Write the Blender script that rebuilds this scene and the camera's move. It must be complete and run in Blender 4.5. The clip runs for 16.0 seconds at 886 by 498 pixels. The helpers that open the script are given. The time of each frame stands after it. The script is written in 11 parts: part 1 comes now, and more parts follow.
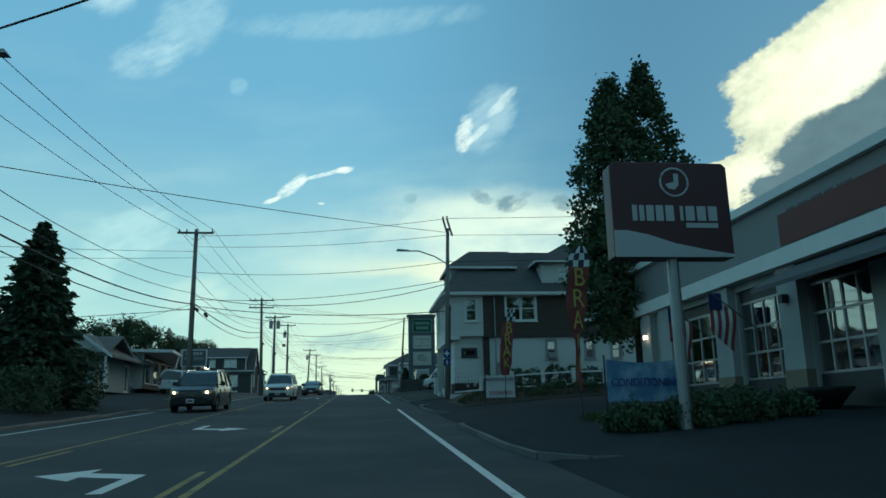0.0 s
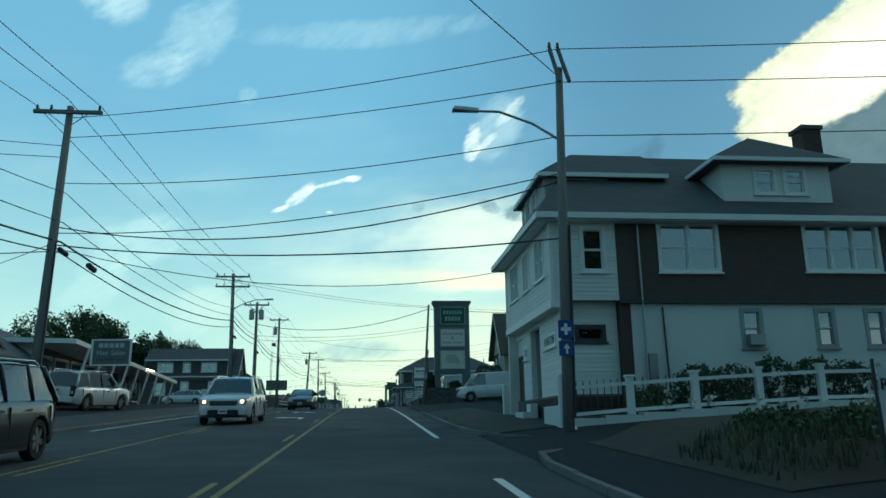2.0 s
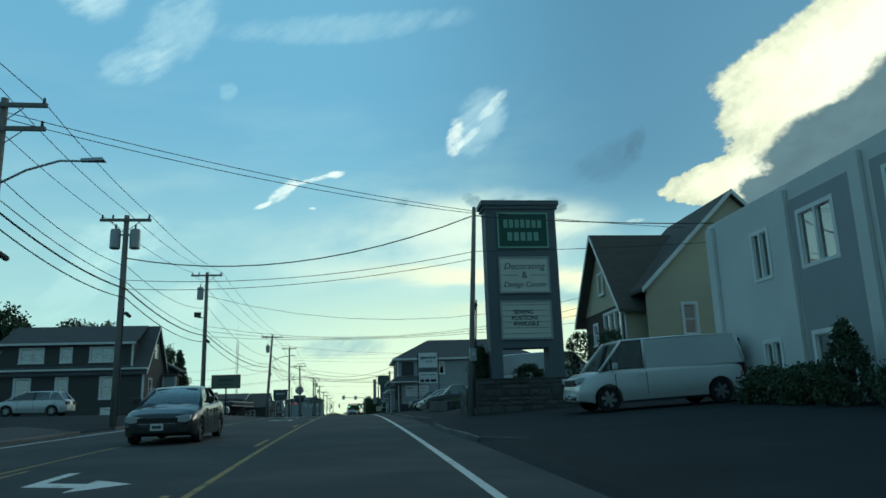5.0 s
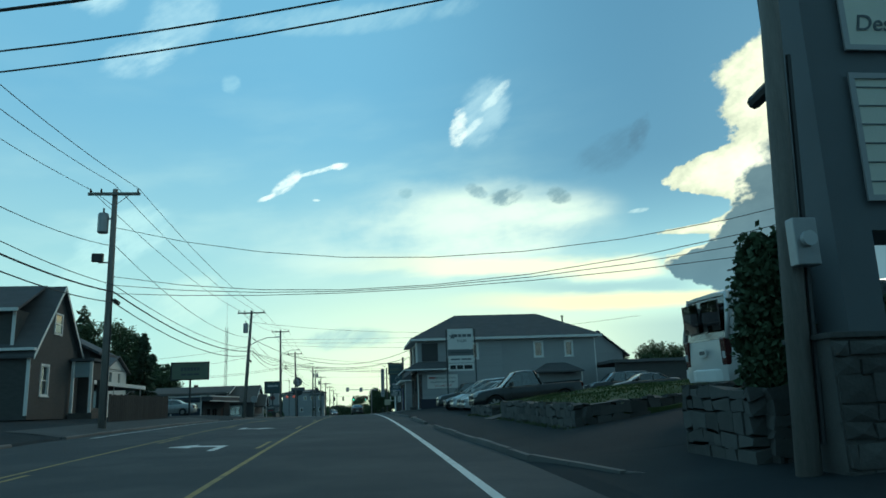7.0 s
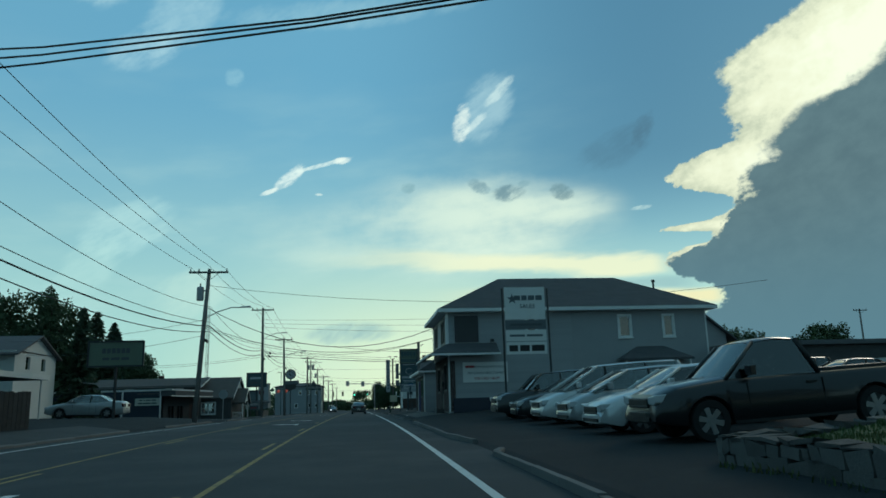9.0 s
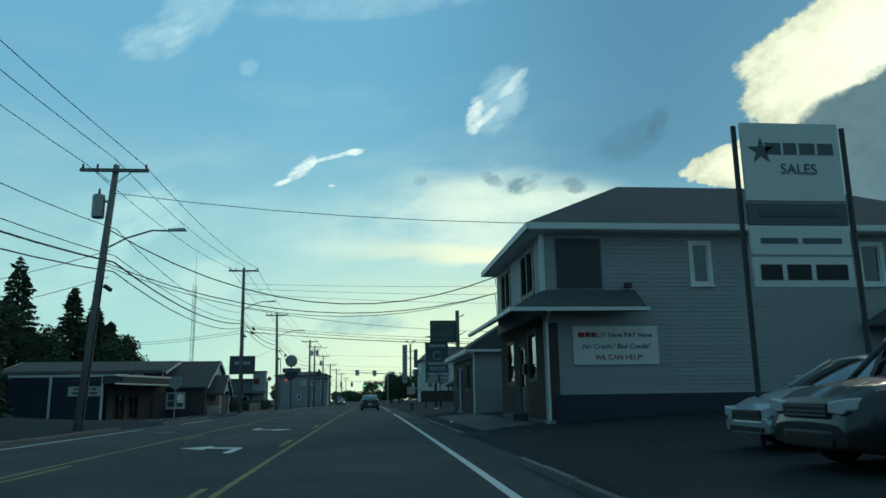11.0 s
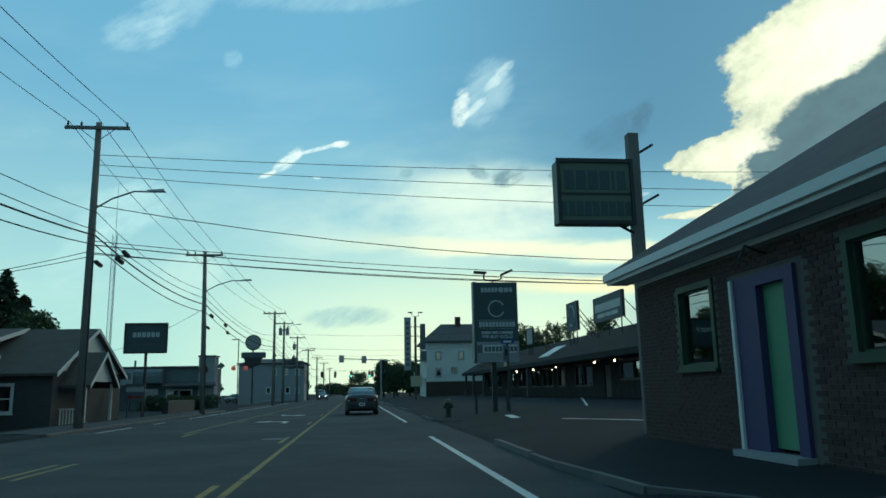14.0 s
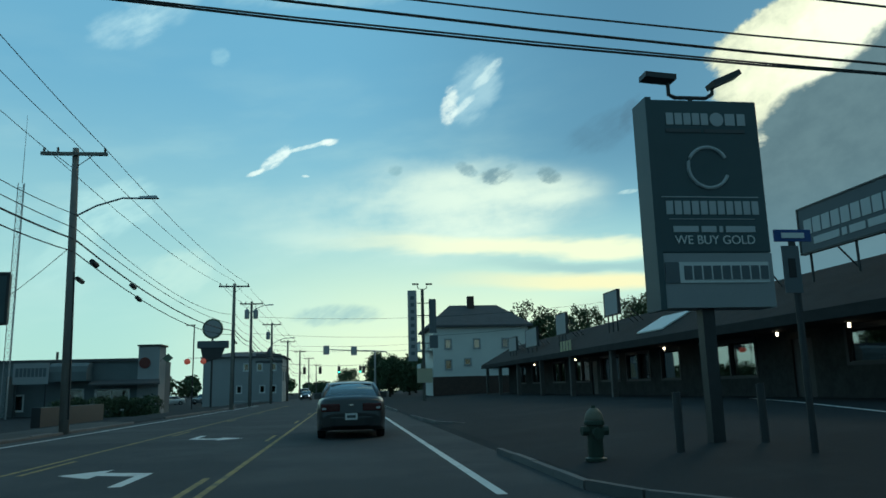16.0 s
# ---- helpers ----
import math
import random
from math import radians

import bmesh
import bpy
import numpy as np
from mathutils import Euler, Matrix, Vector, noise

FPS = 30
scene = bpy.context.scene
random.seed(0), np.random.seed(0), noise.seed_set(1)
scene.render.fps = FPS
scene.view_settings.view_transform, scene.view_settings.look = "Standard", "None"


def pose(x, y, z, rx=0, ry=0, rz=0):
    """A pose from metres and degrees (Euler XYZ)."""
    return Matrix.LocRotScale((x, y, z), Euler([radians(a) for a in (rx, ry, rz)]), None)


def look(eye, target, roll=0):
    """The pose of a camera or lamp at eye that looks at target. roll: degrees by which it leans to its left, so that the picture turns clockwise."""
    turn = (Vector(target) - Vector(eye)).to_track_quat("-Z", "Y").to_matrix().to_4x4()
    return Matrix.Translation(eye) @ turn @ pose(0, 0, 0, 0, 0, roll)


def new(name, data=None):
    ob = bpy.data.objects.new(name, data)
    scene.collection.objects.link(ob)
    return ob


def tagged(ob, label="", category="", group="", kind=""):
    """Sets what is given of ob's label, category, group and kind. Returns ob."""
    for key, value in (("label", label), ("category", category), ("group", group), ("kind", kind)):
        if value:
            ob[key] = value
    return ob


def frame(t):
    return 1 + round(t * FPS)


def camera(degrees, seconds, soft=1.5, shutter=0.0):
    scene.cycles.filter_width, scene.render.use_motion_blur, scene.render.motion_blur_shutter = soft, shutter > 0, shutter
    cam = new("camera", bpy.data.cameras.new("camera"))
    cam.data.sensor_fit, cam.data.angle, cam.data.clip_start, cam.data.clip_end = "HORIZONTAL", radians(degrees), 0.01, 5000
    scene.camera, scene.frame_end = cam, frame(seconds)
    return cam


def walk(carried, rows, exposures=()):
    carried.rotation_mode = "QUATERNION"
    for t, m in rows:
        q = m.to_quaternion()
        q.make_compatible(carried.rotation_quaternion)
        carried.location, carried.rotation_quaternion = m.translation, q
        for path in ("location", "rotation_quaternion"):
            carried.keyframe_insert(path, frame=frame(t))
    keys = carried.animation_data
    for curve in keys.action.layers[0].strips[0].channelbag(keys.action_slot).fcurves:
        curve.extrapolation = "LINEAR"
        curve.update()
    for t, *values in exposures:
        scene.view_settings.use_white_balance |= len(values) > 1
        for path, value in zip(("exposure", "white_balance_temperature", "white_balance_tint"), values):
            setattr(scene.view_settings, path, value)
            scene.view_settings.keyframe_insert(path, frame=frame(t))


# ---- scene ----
cam = camera(61.8, 16.0, 1.6)
# seconds, place, turn of the dash-mounted camera
PATH = [
    (0, 0.223, 0.001, 1.200, 102.63, 1.11, -6.30),
    (0.5, 0.217, 5.371, 1.444, 102.82, 0.98, -6.10),
    (1, 0.203, 10.793, 1.690, 103.00, 0.83, -5.86),
    (1.5, 0.152, 16.369, 1.943, 103.14, 0.91, -5.74),
    (2, 0.083, 21.948, 2.197, 103.32, 0.83, -5.75),
    (2.5, 0.077, 27.442, 2.446, 103.33, 0.46, -5.87),
    (3, 0.066, 33.123, 2.704, 103.17, 0.56, -6.11),
    (3.5, 0.102, 38.814, 2.963, 103.13, 0.78, -6.40),
    (4, 0.165, 44.494, 3.220, 103.09, 1.29, -6.68),
    (6.5, 0.372, 71.481, 4.366, 102.39, 2.14, -6.55),
    (7, 0.371, 77.073, 4.556, 102.21, 2.16, -6.38),
    (7.5, 0.347, 82.554, 4.726, 102.04, 2.08, -6.23),
    (8, 0.320, 87.913, 4.876, 102.02, 2.07, -6.23),
    (8.5, 0.322, 93.127, 5.007, 101.98, 1.65, -6.23),
    (9, 0.310, 98.324, 5.123, 101.85, 1.64, -6.32),
    (11.5, 0.121, 124.814, 5.489, 101.05, 0.74, -5.46),
    (12, 0.012, 130.151, 5.519, 100.81, 0.72, -5.49),
    (12.5, -0.079, 135.592, 5.534, 100.68, 0.45, -5.63),
    (13, -0.107, 141.115, 5.542, 100.55, 0.67, -5.96),
    (13.5, -0.093, 146.336, 5.545, 100.54, 1.10, -6.29),
    (14, -0.088, 151.645, 5.546, 100.68, 1.06, -6.61),
    (14.5, -0.063, 156.916, 5.544, 100.70, 1.28, -6.91),
    (15, -0.002, 161.956, 5.538, 100.73, 1.24, -7.19),
    (15.5, 0.083, 167.039, 5.530, 100.59, 1.34, -7.30),
    (16, 0.092, 172.109, 5.519, 100.49, 1.48, -7.38),
]
EXPOSURES = [(0, 0.15), (0.5, 0.25), (1.0, 0.4), (1.5, 0.3), (2.0, 0.3), (2.5, 0.3), (3.0, 0.4), (3.5, 0.35), (4.0, 0.2), (6.5, 0.15), (7.0, 0.3), (7.5, 0.05), (8.0, -0.05), (9.0, -0.05), (11.5, 0.1), (12.0, 0.1), (12.5, 0.35), (13.0, 0.35), (13.5, 0.2), (14.5, 0.15), (15.5, 0.1), (16.0, 0.1)]
walk(cam, [(t, pose(x, y, z, rx, ry, rz)) for t, x, y, z, rx, ry, rz in PATH], EXPOSURES)

# ---------------------------------------------------------------- sky and light
SUN_AZ, SUN_EL = 38.0, 21.0      # degrees to the right of the road's heading, above the horizon
world = bpy.data.worlds.new("evening_sky")
scene.world = world
world.use_nodes = True
wt = world.node_tree
wt.nodes.clear()


def wput(socket, value):
    if isinstance(value, bpy.types.NodeSocket):
        wt.links.new(value, socket)
    else:
        socket.default_value = value


def wmath(op, a, b=0.0, clamp=False):
    n = wt.nodes.new("ShaderNodeMath")
    n.operation, n.use_clamp = op, clamp
    wput(n.inputs[0], a), wput(n.inputs[1], b)
    return n.outputs[0]


def wsmooth(x, a, b):
    """0 where x is at a, 1 where it is at b, eased between."""
    n = wt.nodes.new("ShaderNodeMapRange")
    n.interpolation_type = "SMOOTHSTEP"
    wput(n.inputs["Value"], x)
    for name, v in (("From Min", a), ("From Max", b)):
        wput(n.inputs[name], v)
    return n.outputs["Result"]


def wmix(fac, a, b):
    n = wt.nodes.new("ShaderNodeMix")
    n.data_type = "RGBA"
    wput(n.inputs[0], fac)
    for s, v in ((n.inputs[6], a), (n.inputs[7], b)):
        wput(s, v if isinstance(v, bpy.types.NodeSocket) else (*v, 1.0))
    return n.outputs[2]


def wcurve(x, span, points, scale):
    """A curve through points (degrees, value)."""
    n = wt.nodes.new("ShaderNodeFloatCurve")
    c = n.mapping.curves[0]
    pts = [(p / span, v / scale) for p, v in points]
    c.points[0].location, c.points[1].location = pts[0], pts[-1]
    for p in pts[1:-1]:
        c.points.new(*p)
    n.mapping.update()
    wput(n.inputs["Value"], wmath("DIVIDE", x, span, True))
    return wmath("MULTIPLY", n.outputs["Value"], scale)


def wnoise(vector, scale, detail=6.0, rough=0.6):
    n = wt.nodes.new("ShaderNodeTexNoise")
    wput(n.inputs["Vector"], vector)
    n.inputs["Scale"].default_value, n.inputs["Detail"].default_value, n.inputs["Roughness"].default_value = scale, detail, rough
    return n.outputs["Fac"]


def wvec(x, y, z=0.0):
    n = wt.nodes.new("ShaderNodeCombineXYZ")
    for s, v in zip(n.inputs, (x, y, z)):
        wput(s, v)
    return n.outputs[0]


def wblob(az, el, turn, long, wide):
    """An oval spot of sky, 1 in its middle."""
    c, s = math.cos(radians(turn)), math.sin(radians(turn))
    dx, dy = wmath("SUBTRACT", AZ, az), wmath("SUBTRACT", EL, el)
    u = wmath("DIVIDE", wmath("ADD", wmath("MULTIPLY", dx, c), wmath("MULTIPLY", dy, s)), long)
    v = wmath("DIVIDE", wmath("SUBTRACT", wmath("MULTIPLY", dy, c), wmath("MULTIPLY", dx, s)), wide)
    return wsmooth(wmath("ADD", wmath("MULTIPLY", u, u), wmath("MULTIPLY", v, v)), 1.0, 0.0)


wcoord = wt.nodes.new("ShaderNodeTexCoord")
wsep = wt.nodes.new("ShaderNodeSeparateXYZ")
wt.links.new(wcoord.outputs["Generated"], wsep.inputs[0])
AZ = wmath("MULTIPLY", wmath("ARCTAN2", wsep.outputs[0], wsep.outputs[1]), 57.2958)
EL = wmath("MULTIPLY", wmath("ARCSINE", wsep.outputs[2]), 57.2958)
FLAT = wvec(wmath("MULTIPLY", AZ, 0.06), wmath("MULTIPLY", EL, 0.26))     # stretched streaks
ROUND = wvec(wmath("MULTIPLY", AZ, 0.2), wmath("MULTIPLY", EL, 0.2))
streaks, puffs = wnoise(FLAT, 1.3, 7, 0.62), wnoise(ROUND, 1.1, 8, 0.62)
fine = wnoise(ROUND, 5.0, 6, 0.65)

# clear sky: the physical sky, tempered by the haze of a late afternoon
sky = wt.nodes.new("ShaderNodeTexSky")
sky.sky_type, sky.sun_disc = "NISHITA", False
sky.sun_elevation, sky.sun_rotation = radians(SUN_EL), radians(SUN_AZ)
sky.dust_density, sky.air_density = 0.3, 1.4
nish = wt.nodes.new("ShaderNodeMix")
nish.data_type, nish.blend_type = "RGBA", "MULTIPLY"
nish.inputs[0].default_value = 1.0
wt.links.new(sky.outputs[0], nish.inputs[6])
nish.inputs[7].default_value = (0.03, 0.05, 0.065, 1.0)
# colours of the clear air: teal haze low down, deeper blue above and towards the storm
low = wsmooth(EL, 25.0, 2.0)
clear = wmix(low, (0.185, 0.46, 0.69), (0.52, 0.80, 0.78))
ahead = wsmooth(wmath("ABSOLUTE", wmath("SUBTRACT", AZ, 8.0)), 75.0, 15.0)
storm_side = wmath("MULTIPLY", wsmooth(AZ, -4.0, 26.0), wsmooth(EL, 8.0, 19.0))
clear = wmix(wmath("MULTIPLY", storm_side, 0.9), clear, (0.085, 0.225, 0.37))
high = wsmooth(EL, 28.0, 60.0)
clear = wmix(high, clear, (0.09, 0.26, 0.42))
away = wsmooth(wmath("ABSOLUTE", AZ), 45.0, 110.0)
clear = wmix(away, clear, (0.115, 0.25, 0.335))
clear = wmix(0.2, clear, nish.outputs[2])
# warm glow low over the road
glow = wmath("MULTIPLY", wsmooth(EL, 13.5, 2.0), wsmooth(wmath("ABSOLUTE", wmath("SUBTRACT", AZ, 9.0)), 27.0, 4.0))
clear = wmix(wmath("MULTIPLY", glow, 0.9), clear, (0.90, 0.95, 0.68))
# high thin cloud in streaks, and broken pale patches to the left
SLANT = wvec(wmath("ADD", wmath("MULTIPLY", AZ, 0.07), wmath("MULTIPLY", EL, 0.05)), wmath("SUBTRACT", wmath("MULTIPLY", EL, 0.24), wmath("MULTIPLY", AZ, 0.035)))
drift = wnoise(SLANT, 1.0, 5, 0.52)
veil = wmath("MULTIPLY", wsmooth(drift, 0.42, 0.78), wmath("MULTIPLY", ahead, wsmooth(EL, 30.0, 8.0)))
clear = wmix(wmath("MULTIPLY", veil, wmath("MULTIPLY", wsmooth(AZ, 24.0, 8.0), 0.4)), clear, (0.66, 0.84, 0.80))
# a fan of thin cloud: crisp upper edge, feathered to the left, brightest in its middle
FAN_TOP = [(0, 14.8), (8, 15.2), (14, 16.4), (18, 17.2), (24, 17.4), (30, 17.0), (36, 16.2), (38, 15.2), (42, 11.5)]
az_in = wmath("ADD", AZ, 16.0)
fan_edge = wmath("SUBTRACT", wcurve(az_in, 42.0, FAN_TOP, 20.0), wmath("ADD", EL, wmath("MULTIPLY", wmath("SUBTRACT", puffs, 0.5), 2.2)))
fan = wmath("MULTIPLY", wsmooth(fan_edge, -0.5, 1.7), wmath("MULTIPLY", wsmooth(AZ, -14.0, 12.0), wsmooth(AZ, 22.5, 17.5)))
fan_low = wmath("ADD", 11.2, wmath("MULTIPLY", wsmooth(AZ, 10.0, 22.0), 2.4))
fan = wmath("MULTIPLY", fan, wsmooth(wmath("SUBTRACT", wmath("ADD", EL, wmath("MULTIPLY", wmath("SUBTRACT", drift, 0.5), 4.0)), fan_low), -2.6, 1.2))
fan = wmath("MULTIPLY", fan, wsmooth(wmath("ADD", wmath("MULTIPLY", drift, 0.7), wmath("MULTIPLY", puffs, 0.3)), 0.30, 0.62))
clear = wmix(wmath("MULTIPLY", fan, 0.82), clear, (0.90, 0.96, 0.83))
# long bands over the horizon, warmer and thicker towards the storm
warp_el = wmath("ADD", wmath("ADD", EL, wmath("MULTIPLY", AZ, 0.045)), wmath("MULTIPLY", wmath("SUBTRACT", drift, 0.5), 3.0))
warp_el = wmath("ADD", warp_el, wmath("MULTIPLY", wmath("SUBTRACT", streaks, 0.5), 1.6))
gap = wmath("MULTIPLY", wsmooth(wmath("ABSOLUTE", wmath("SUBTRACT", warp_el, 9.6)), 0.9, 0.1), wmath("MULTIPLY", wsmooth(AZ, 8.0, 18.0), wsmooth(AZ, 27.0, 24.0)))
clear = wmix(wmath("MULTIPLY", gap, 0.65), clear, (0.33, 0.52, 0.58))
band = wmath("MULTIPLY", wsmooth(wmath("ABSOLUTE", wmath("SUBTRACT", warp_el, 11.15)), 1.0, 0.25), wmath("MULTIPLY", wsmooth(AZ, -6.0, 12.0), wsmooth(AZ, 24.5, 22.5)))
clear = wmix(wmath("MULTIPLY", band, 0.85), clear, (1.04, 0.97, 0.70))
low_el = wmath("ADD", wmath("ADD", EL, wmath("MULTIPLY", AZ, 0.05)), wmath("MULTIPLY", wmath("SUBTRACT", streaks, 0.5), 1.4))
band2 = wmath("MULTIPLY", wsmooth(wmath("ABSOLUTE", wmath("SUBTRACT", low_el, 8.5)), 0.85, 0.2), wmath("MULTIPLY", wsmooth(AZ, 4.0, 20.0), wsmooth(AZ, 28.5, 26.5)))
clear = wmix(wmath("MULTIPLY", band2, 0.92), clear, (1.05, 0.90, 0.56))
under = wmath("MULTIPLY", wsmooth(EL, 6.9, 5.4), wsmooth(AZ, 14.0, 26.0))
clear = wmix(wmath("MULTIPLY", under, 0.7), clear, (0.36, 0.50, 0.52))
# single small clouds
WISP = wvec(wmath("ADD", wmath("MULTIPLY", AZ, 0.16), wmath("MULTIPLY", EL, 0.1)), wmath("SUBTRACT", wmath("MULTIPLY", EL, 0.5), wmath("MULTIPLY", AZ, 0.30)))
wisps = wnoise(WISP, 1.6, 6, 0.55)
strands = wnoise(WISP, 4.2, 5, 0.55)
tatters = wmath("ADD", wmath("MULTIPLY", fine, 0.5), wmath("MULTIPLY", strands, 0.5))
tufts = wmath("ADD", wmath("MULTIPLY", wisps, 0.4), wmath("ADD", wmath("MULTIPLY", puffs, 0.5), wmath("MULTIPLY", strands, 0.25)))
for az, el, turn, long, wide, tone, most, edge in (
        (10.6, 22.5, 52, 3.3, 2.1, (0.60, 0.79, 0.87), 0.5, 0.66), (8.5, 21.4, 78, 1.7, 0.8, (0.93, 0.97, 0.95), 0.8, 0.5), (11.6, 23.6, 40, 1.9, 0.5, (0.78, 0.90, 0.92), 0.6, 0.5), (9.6, 21.4, 38, 1.5, 0.35, (0.85, 0.94, 0.95), 0.6, 0.5),
        (-5.4, 17.3, 40, 1.7, 0.55, (0.92, 0.98, 0.97), 0.85, 0.52), (-2.8, 18.35, 15, 2.8, 0.2, (0.9, 0.98, 0.97), 0.8, 0.5), (-1.3, 18.7, 8, 0.9, 0.3, (0.97, 1.0, 0.97), 0.85, 0.5),
        (-6.9, 16.2, 20, 0.95, 0.22, (0.95, 0.99, 0.96), 0.8, 0.5), (-3.1, 16.1, 0, 0.35, 0.12, (0.9, 0.97, 0.95), 0.7, 0.5),
        (-16.6, 25.6, 20, 3.4, 1.6, (0.62, 0.82, 0.90), 0.45, 0.5), (-14.0, 28.3, 48, 4.6, 2.4, (0.58, 0.79, 0.88), 0.42, 0.55), (0.0, 29.5, 5, 12.0, 1.2, (0.48, 0.70, 0.80), 0.35, 0.55), (-20.0, 30.0, 20, 3.0, 2.2, (0.6, 0.8, 0.88), 0.7, 0.5),
        (-9.8, 24.4, 20, 0.9, 0.75, (0.45, 0.70, 0.82), 0.35, 0.5),
        (9.7, 16.55, -25, 1.1, 0.55, (0.20, 0.34, 0.42), 0.75, 0.5), (12.0, 15.95, 5, 1.5, 0.7, (0.17, 0.29, 0.36), 0.85, 0.48), (16.2, 15.8, -22, 1.1, 0.7, (0.18, 0.30, 0.36), 0.8, 0.48), (13.3, 16.6, 10, 0.7, 0.3, (0.26, 0.42, 0.5), 0.6, 0.5),
        (20.6, 18.7, 22, 3.6, 1.6, (0.085, 0.175, 0.265), 0.42, 0.5), (22.8, 19.8, 60, 1.6, 0.8, (0.09, 0.18, 0.27), 0.55, 0.5), (4.0, 16.6, 0, 0.7, 0.5, (0.24, 0.42, 0.5), 0.65, 0.5),
        (22.2, 14.1, 5, 1.0, 0.2, (0.62, 0.78, 0.80), 0.7, 0.5), (18.5, 13.0, 12, 2.6, 0.9, (0.34, 0.55, 0.63), 0.6, 0.5),
        (-0.8, 5.5, 3, 3.9, 0.95, (0.36, 0.55, 0.58), 0.85, 0.45), (-17.0, 13.0, 25, 3.8, 2.2, (0.60, 0.84, 0.86), 0.55, 0.5), (-12.5, 8.5, 20, 3.2, 2.0, (0.66, 0.84, 0.78), 0.5, 0.5), (-19.5, 10.0, 50, 3.6, 1.8, (0.56, 0.80, 0.80), 0.5, 0.5)):
    oval = wblob(az, el, turn, long * 1.25, wide * 1.25)
    spot = wmath("ADD", oval, wmath("MULTIPLY", wmath("SUBTRACT", tufts, 0.58), 3.0) if wide > 0.85 else wmath("MULTIPLY", wmath("SUBTRACT", tatters, 0.49), 3.2))
    f = wmath("MULTIPLY", wmath("MULTIPLY", wsmooth(spot, 0.2, 1.35), wsmooth(oval, 0.0, 0.7)), most)
    clear = wmix(f, clear, tone)
# the thunder cloud: a sunlit ragged rim, slate grey inside
LOBES = [(0, 27.0), (5.5, 25.9), (7.3, 27.5), (8.6, 25.3), (9.3, 23.8), (10.4, 23.9), (10.9, 25.4), (11.3, 27.1), (11.9, 26.6), (12.25, 23.3), (12.7, 27.0), (13.3, 28.5), (13.9, 28.9), (14.8, 26.6), (15.4, 24.7), (16.5, 24.5), (17.5, 26.8), (18.0, 28.7), (19.1, 29.3), (20.4, 28.4), (21.5, 29.1), (23.1, 28.4), (25.1, 31.8), (26.6, 35.1), (30, 41.0), (40, 52.0)]
INNER = [(0, 26.5), (5.5, 25.5), (7.3, 27.4), (9.2, 23.6), (10.2, 24.5), (10.9, 26.8), (11.6, 27.6), (12.4, 27.9), (13.1, 28.9), (14.2, 29.6), (15.6, 29.8), (16.5, 31.4), (17.7, 31.7), (18.9, 32.8), (19.9, 34.6), (20.5, 36.8), (21.6, 38.6), (23.0, 41.0), (26.0, 48.0), (40, 75.0)]
BILLOW = wvec(wmath("ADD", wmath("MULTIPLY", AZ, 0.20), wmath("MULTIPLY", EL, 0.06)), wmath("SUBTRACT", wmath("MULTIPLY", EL, 0.26), wmath("MULTIPLY", AZ, 0.08)))
billow, curds = wnoise(BILLOW, 2.2, 6, 0.58), wnoise(BILLOW, 6.5, 6, 0.6)
rough_edge = wmath("ADD", wmath("MULTIPLY", wmath("SUBTRACT", curds, 0.5), 2.2), wmath("MULTIPLY", wmath("SUBTRACT", billow, 0.5), 1.6))
past_edge = wmath("SUBTRACT", wmath("ADD", AZ, rough_edge), wcurve(EL, 40.0, LOBES, 90.0))
feather = wmath("ADD", 0.35, wmath("MULTIPLY", wsmooth(EL, 16.0, 24.0), 0.7))
inside = wsmooth(past_edge, -0.1, feather)
past_inner = wmath("SUBTRACT", wmath("ADD", AZ, wmath("ADD", wmath("MULTIPLY", wmath("SUBTRACT", billow, 0.5), 4.5), wmath("MULTIPLY", wmath("SUBTRACT", curds, 0.5), 1.4))), wcurve(EL, 40.0, INNER, 90.0))
soft_in = wmath("ADD", 0.25, wmath("MULTIPLY", wsmooth(EL, 12.0, 20.0), 1.1))
slate = wsmooth(past_inner, wmath("MULTIPLY", soft_in, -0.6), soft_in)
body = wmath("ADD", wmath("MULTIPLY", past_edge, 0.11), wmath("ADD", wmath("MULTIPLY", billow, 0.9), wmath("MULTIPLY", curds, 0.35)))
lit = wmix(wsmooth(body, 0.45, 1.1), (0.62, 0.63, 0.50), (1.0, 0.95, 0.74))
lit = wmix(wsmooth(body, 1.0, 1.6), lit, (1.12, 1.07, 0.88))
grey = wmix(wsmooth(billow, 0.25, 0.75), (0.115, 0.185, 0.225), (0.145, 0.225, 0.265))
grey = wmix(wsmooth(EL, 16.0, 3.0), grey, (0.125, 0.235, 0.305))
cloud = wmix(slate, lit, grey)
front = wsmooth(AZ, 120.0, 90.0)
final = wmix(wmath("MULTIPLY", inside, front), clear, cloud)
# below the horizon: dull land
final = wmix(wsmooth(EL, 0.0, -2.0), final, (0.05, 0.07, 0.07))
wbg = wt.nodes.new("ShaderNodeBackground")
wbg.inputs["Strength"].default_value = 1.0
tint = wt.nodes.new("ShaderNodeMix")
tint.data_type, tint.blend_type = "RGBA", "MULTIPLY"
tint.inputs[0].default_value, tint.inputs[7].default_value = 1.0, (0.90, 1.02, 0.965, 1.0)
wt.links.new(final, tint.inputs[6])
wt.links.new(tint.outputs[2], wbg.inputs["Color"])
wout = wt.nodes.new("ShaderNodeOutputWorld")
wt.links.new(wbg.outputs[0], wout.inputs["Surface"])
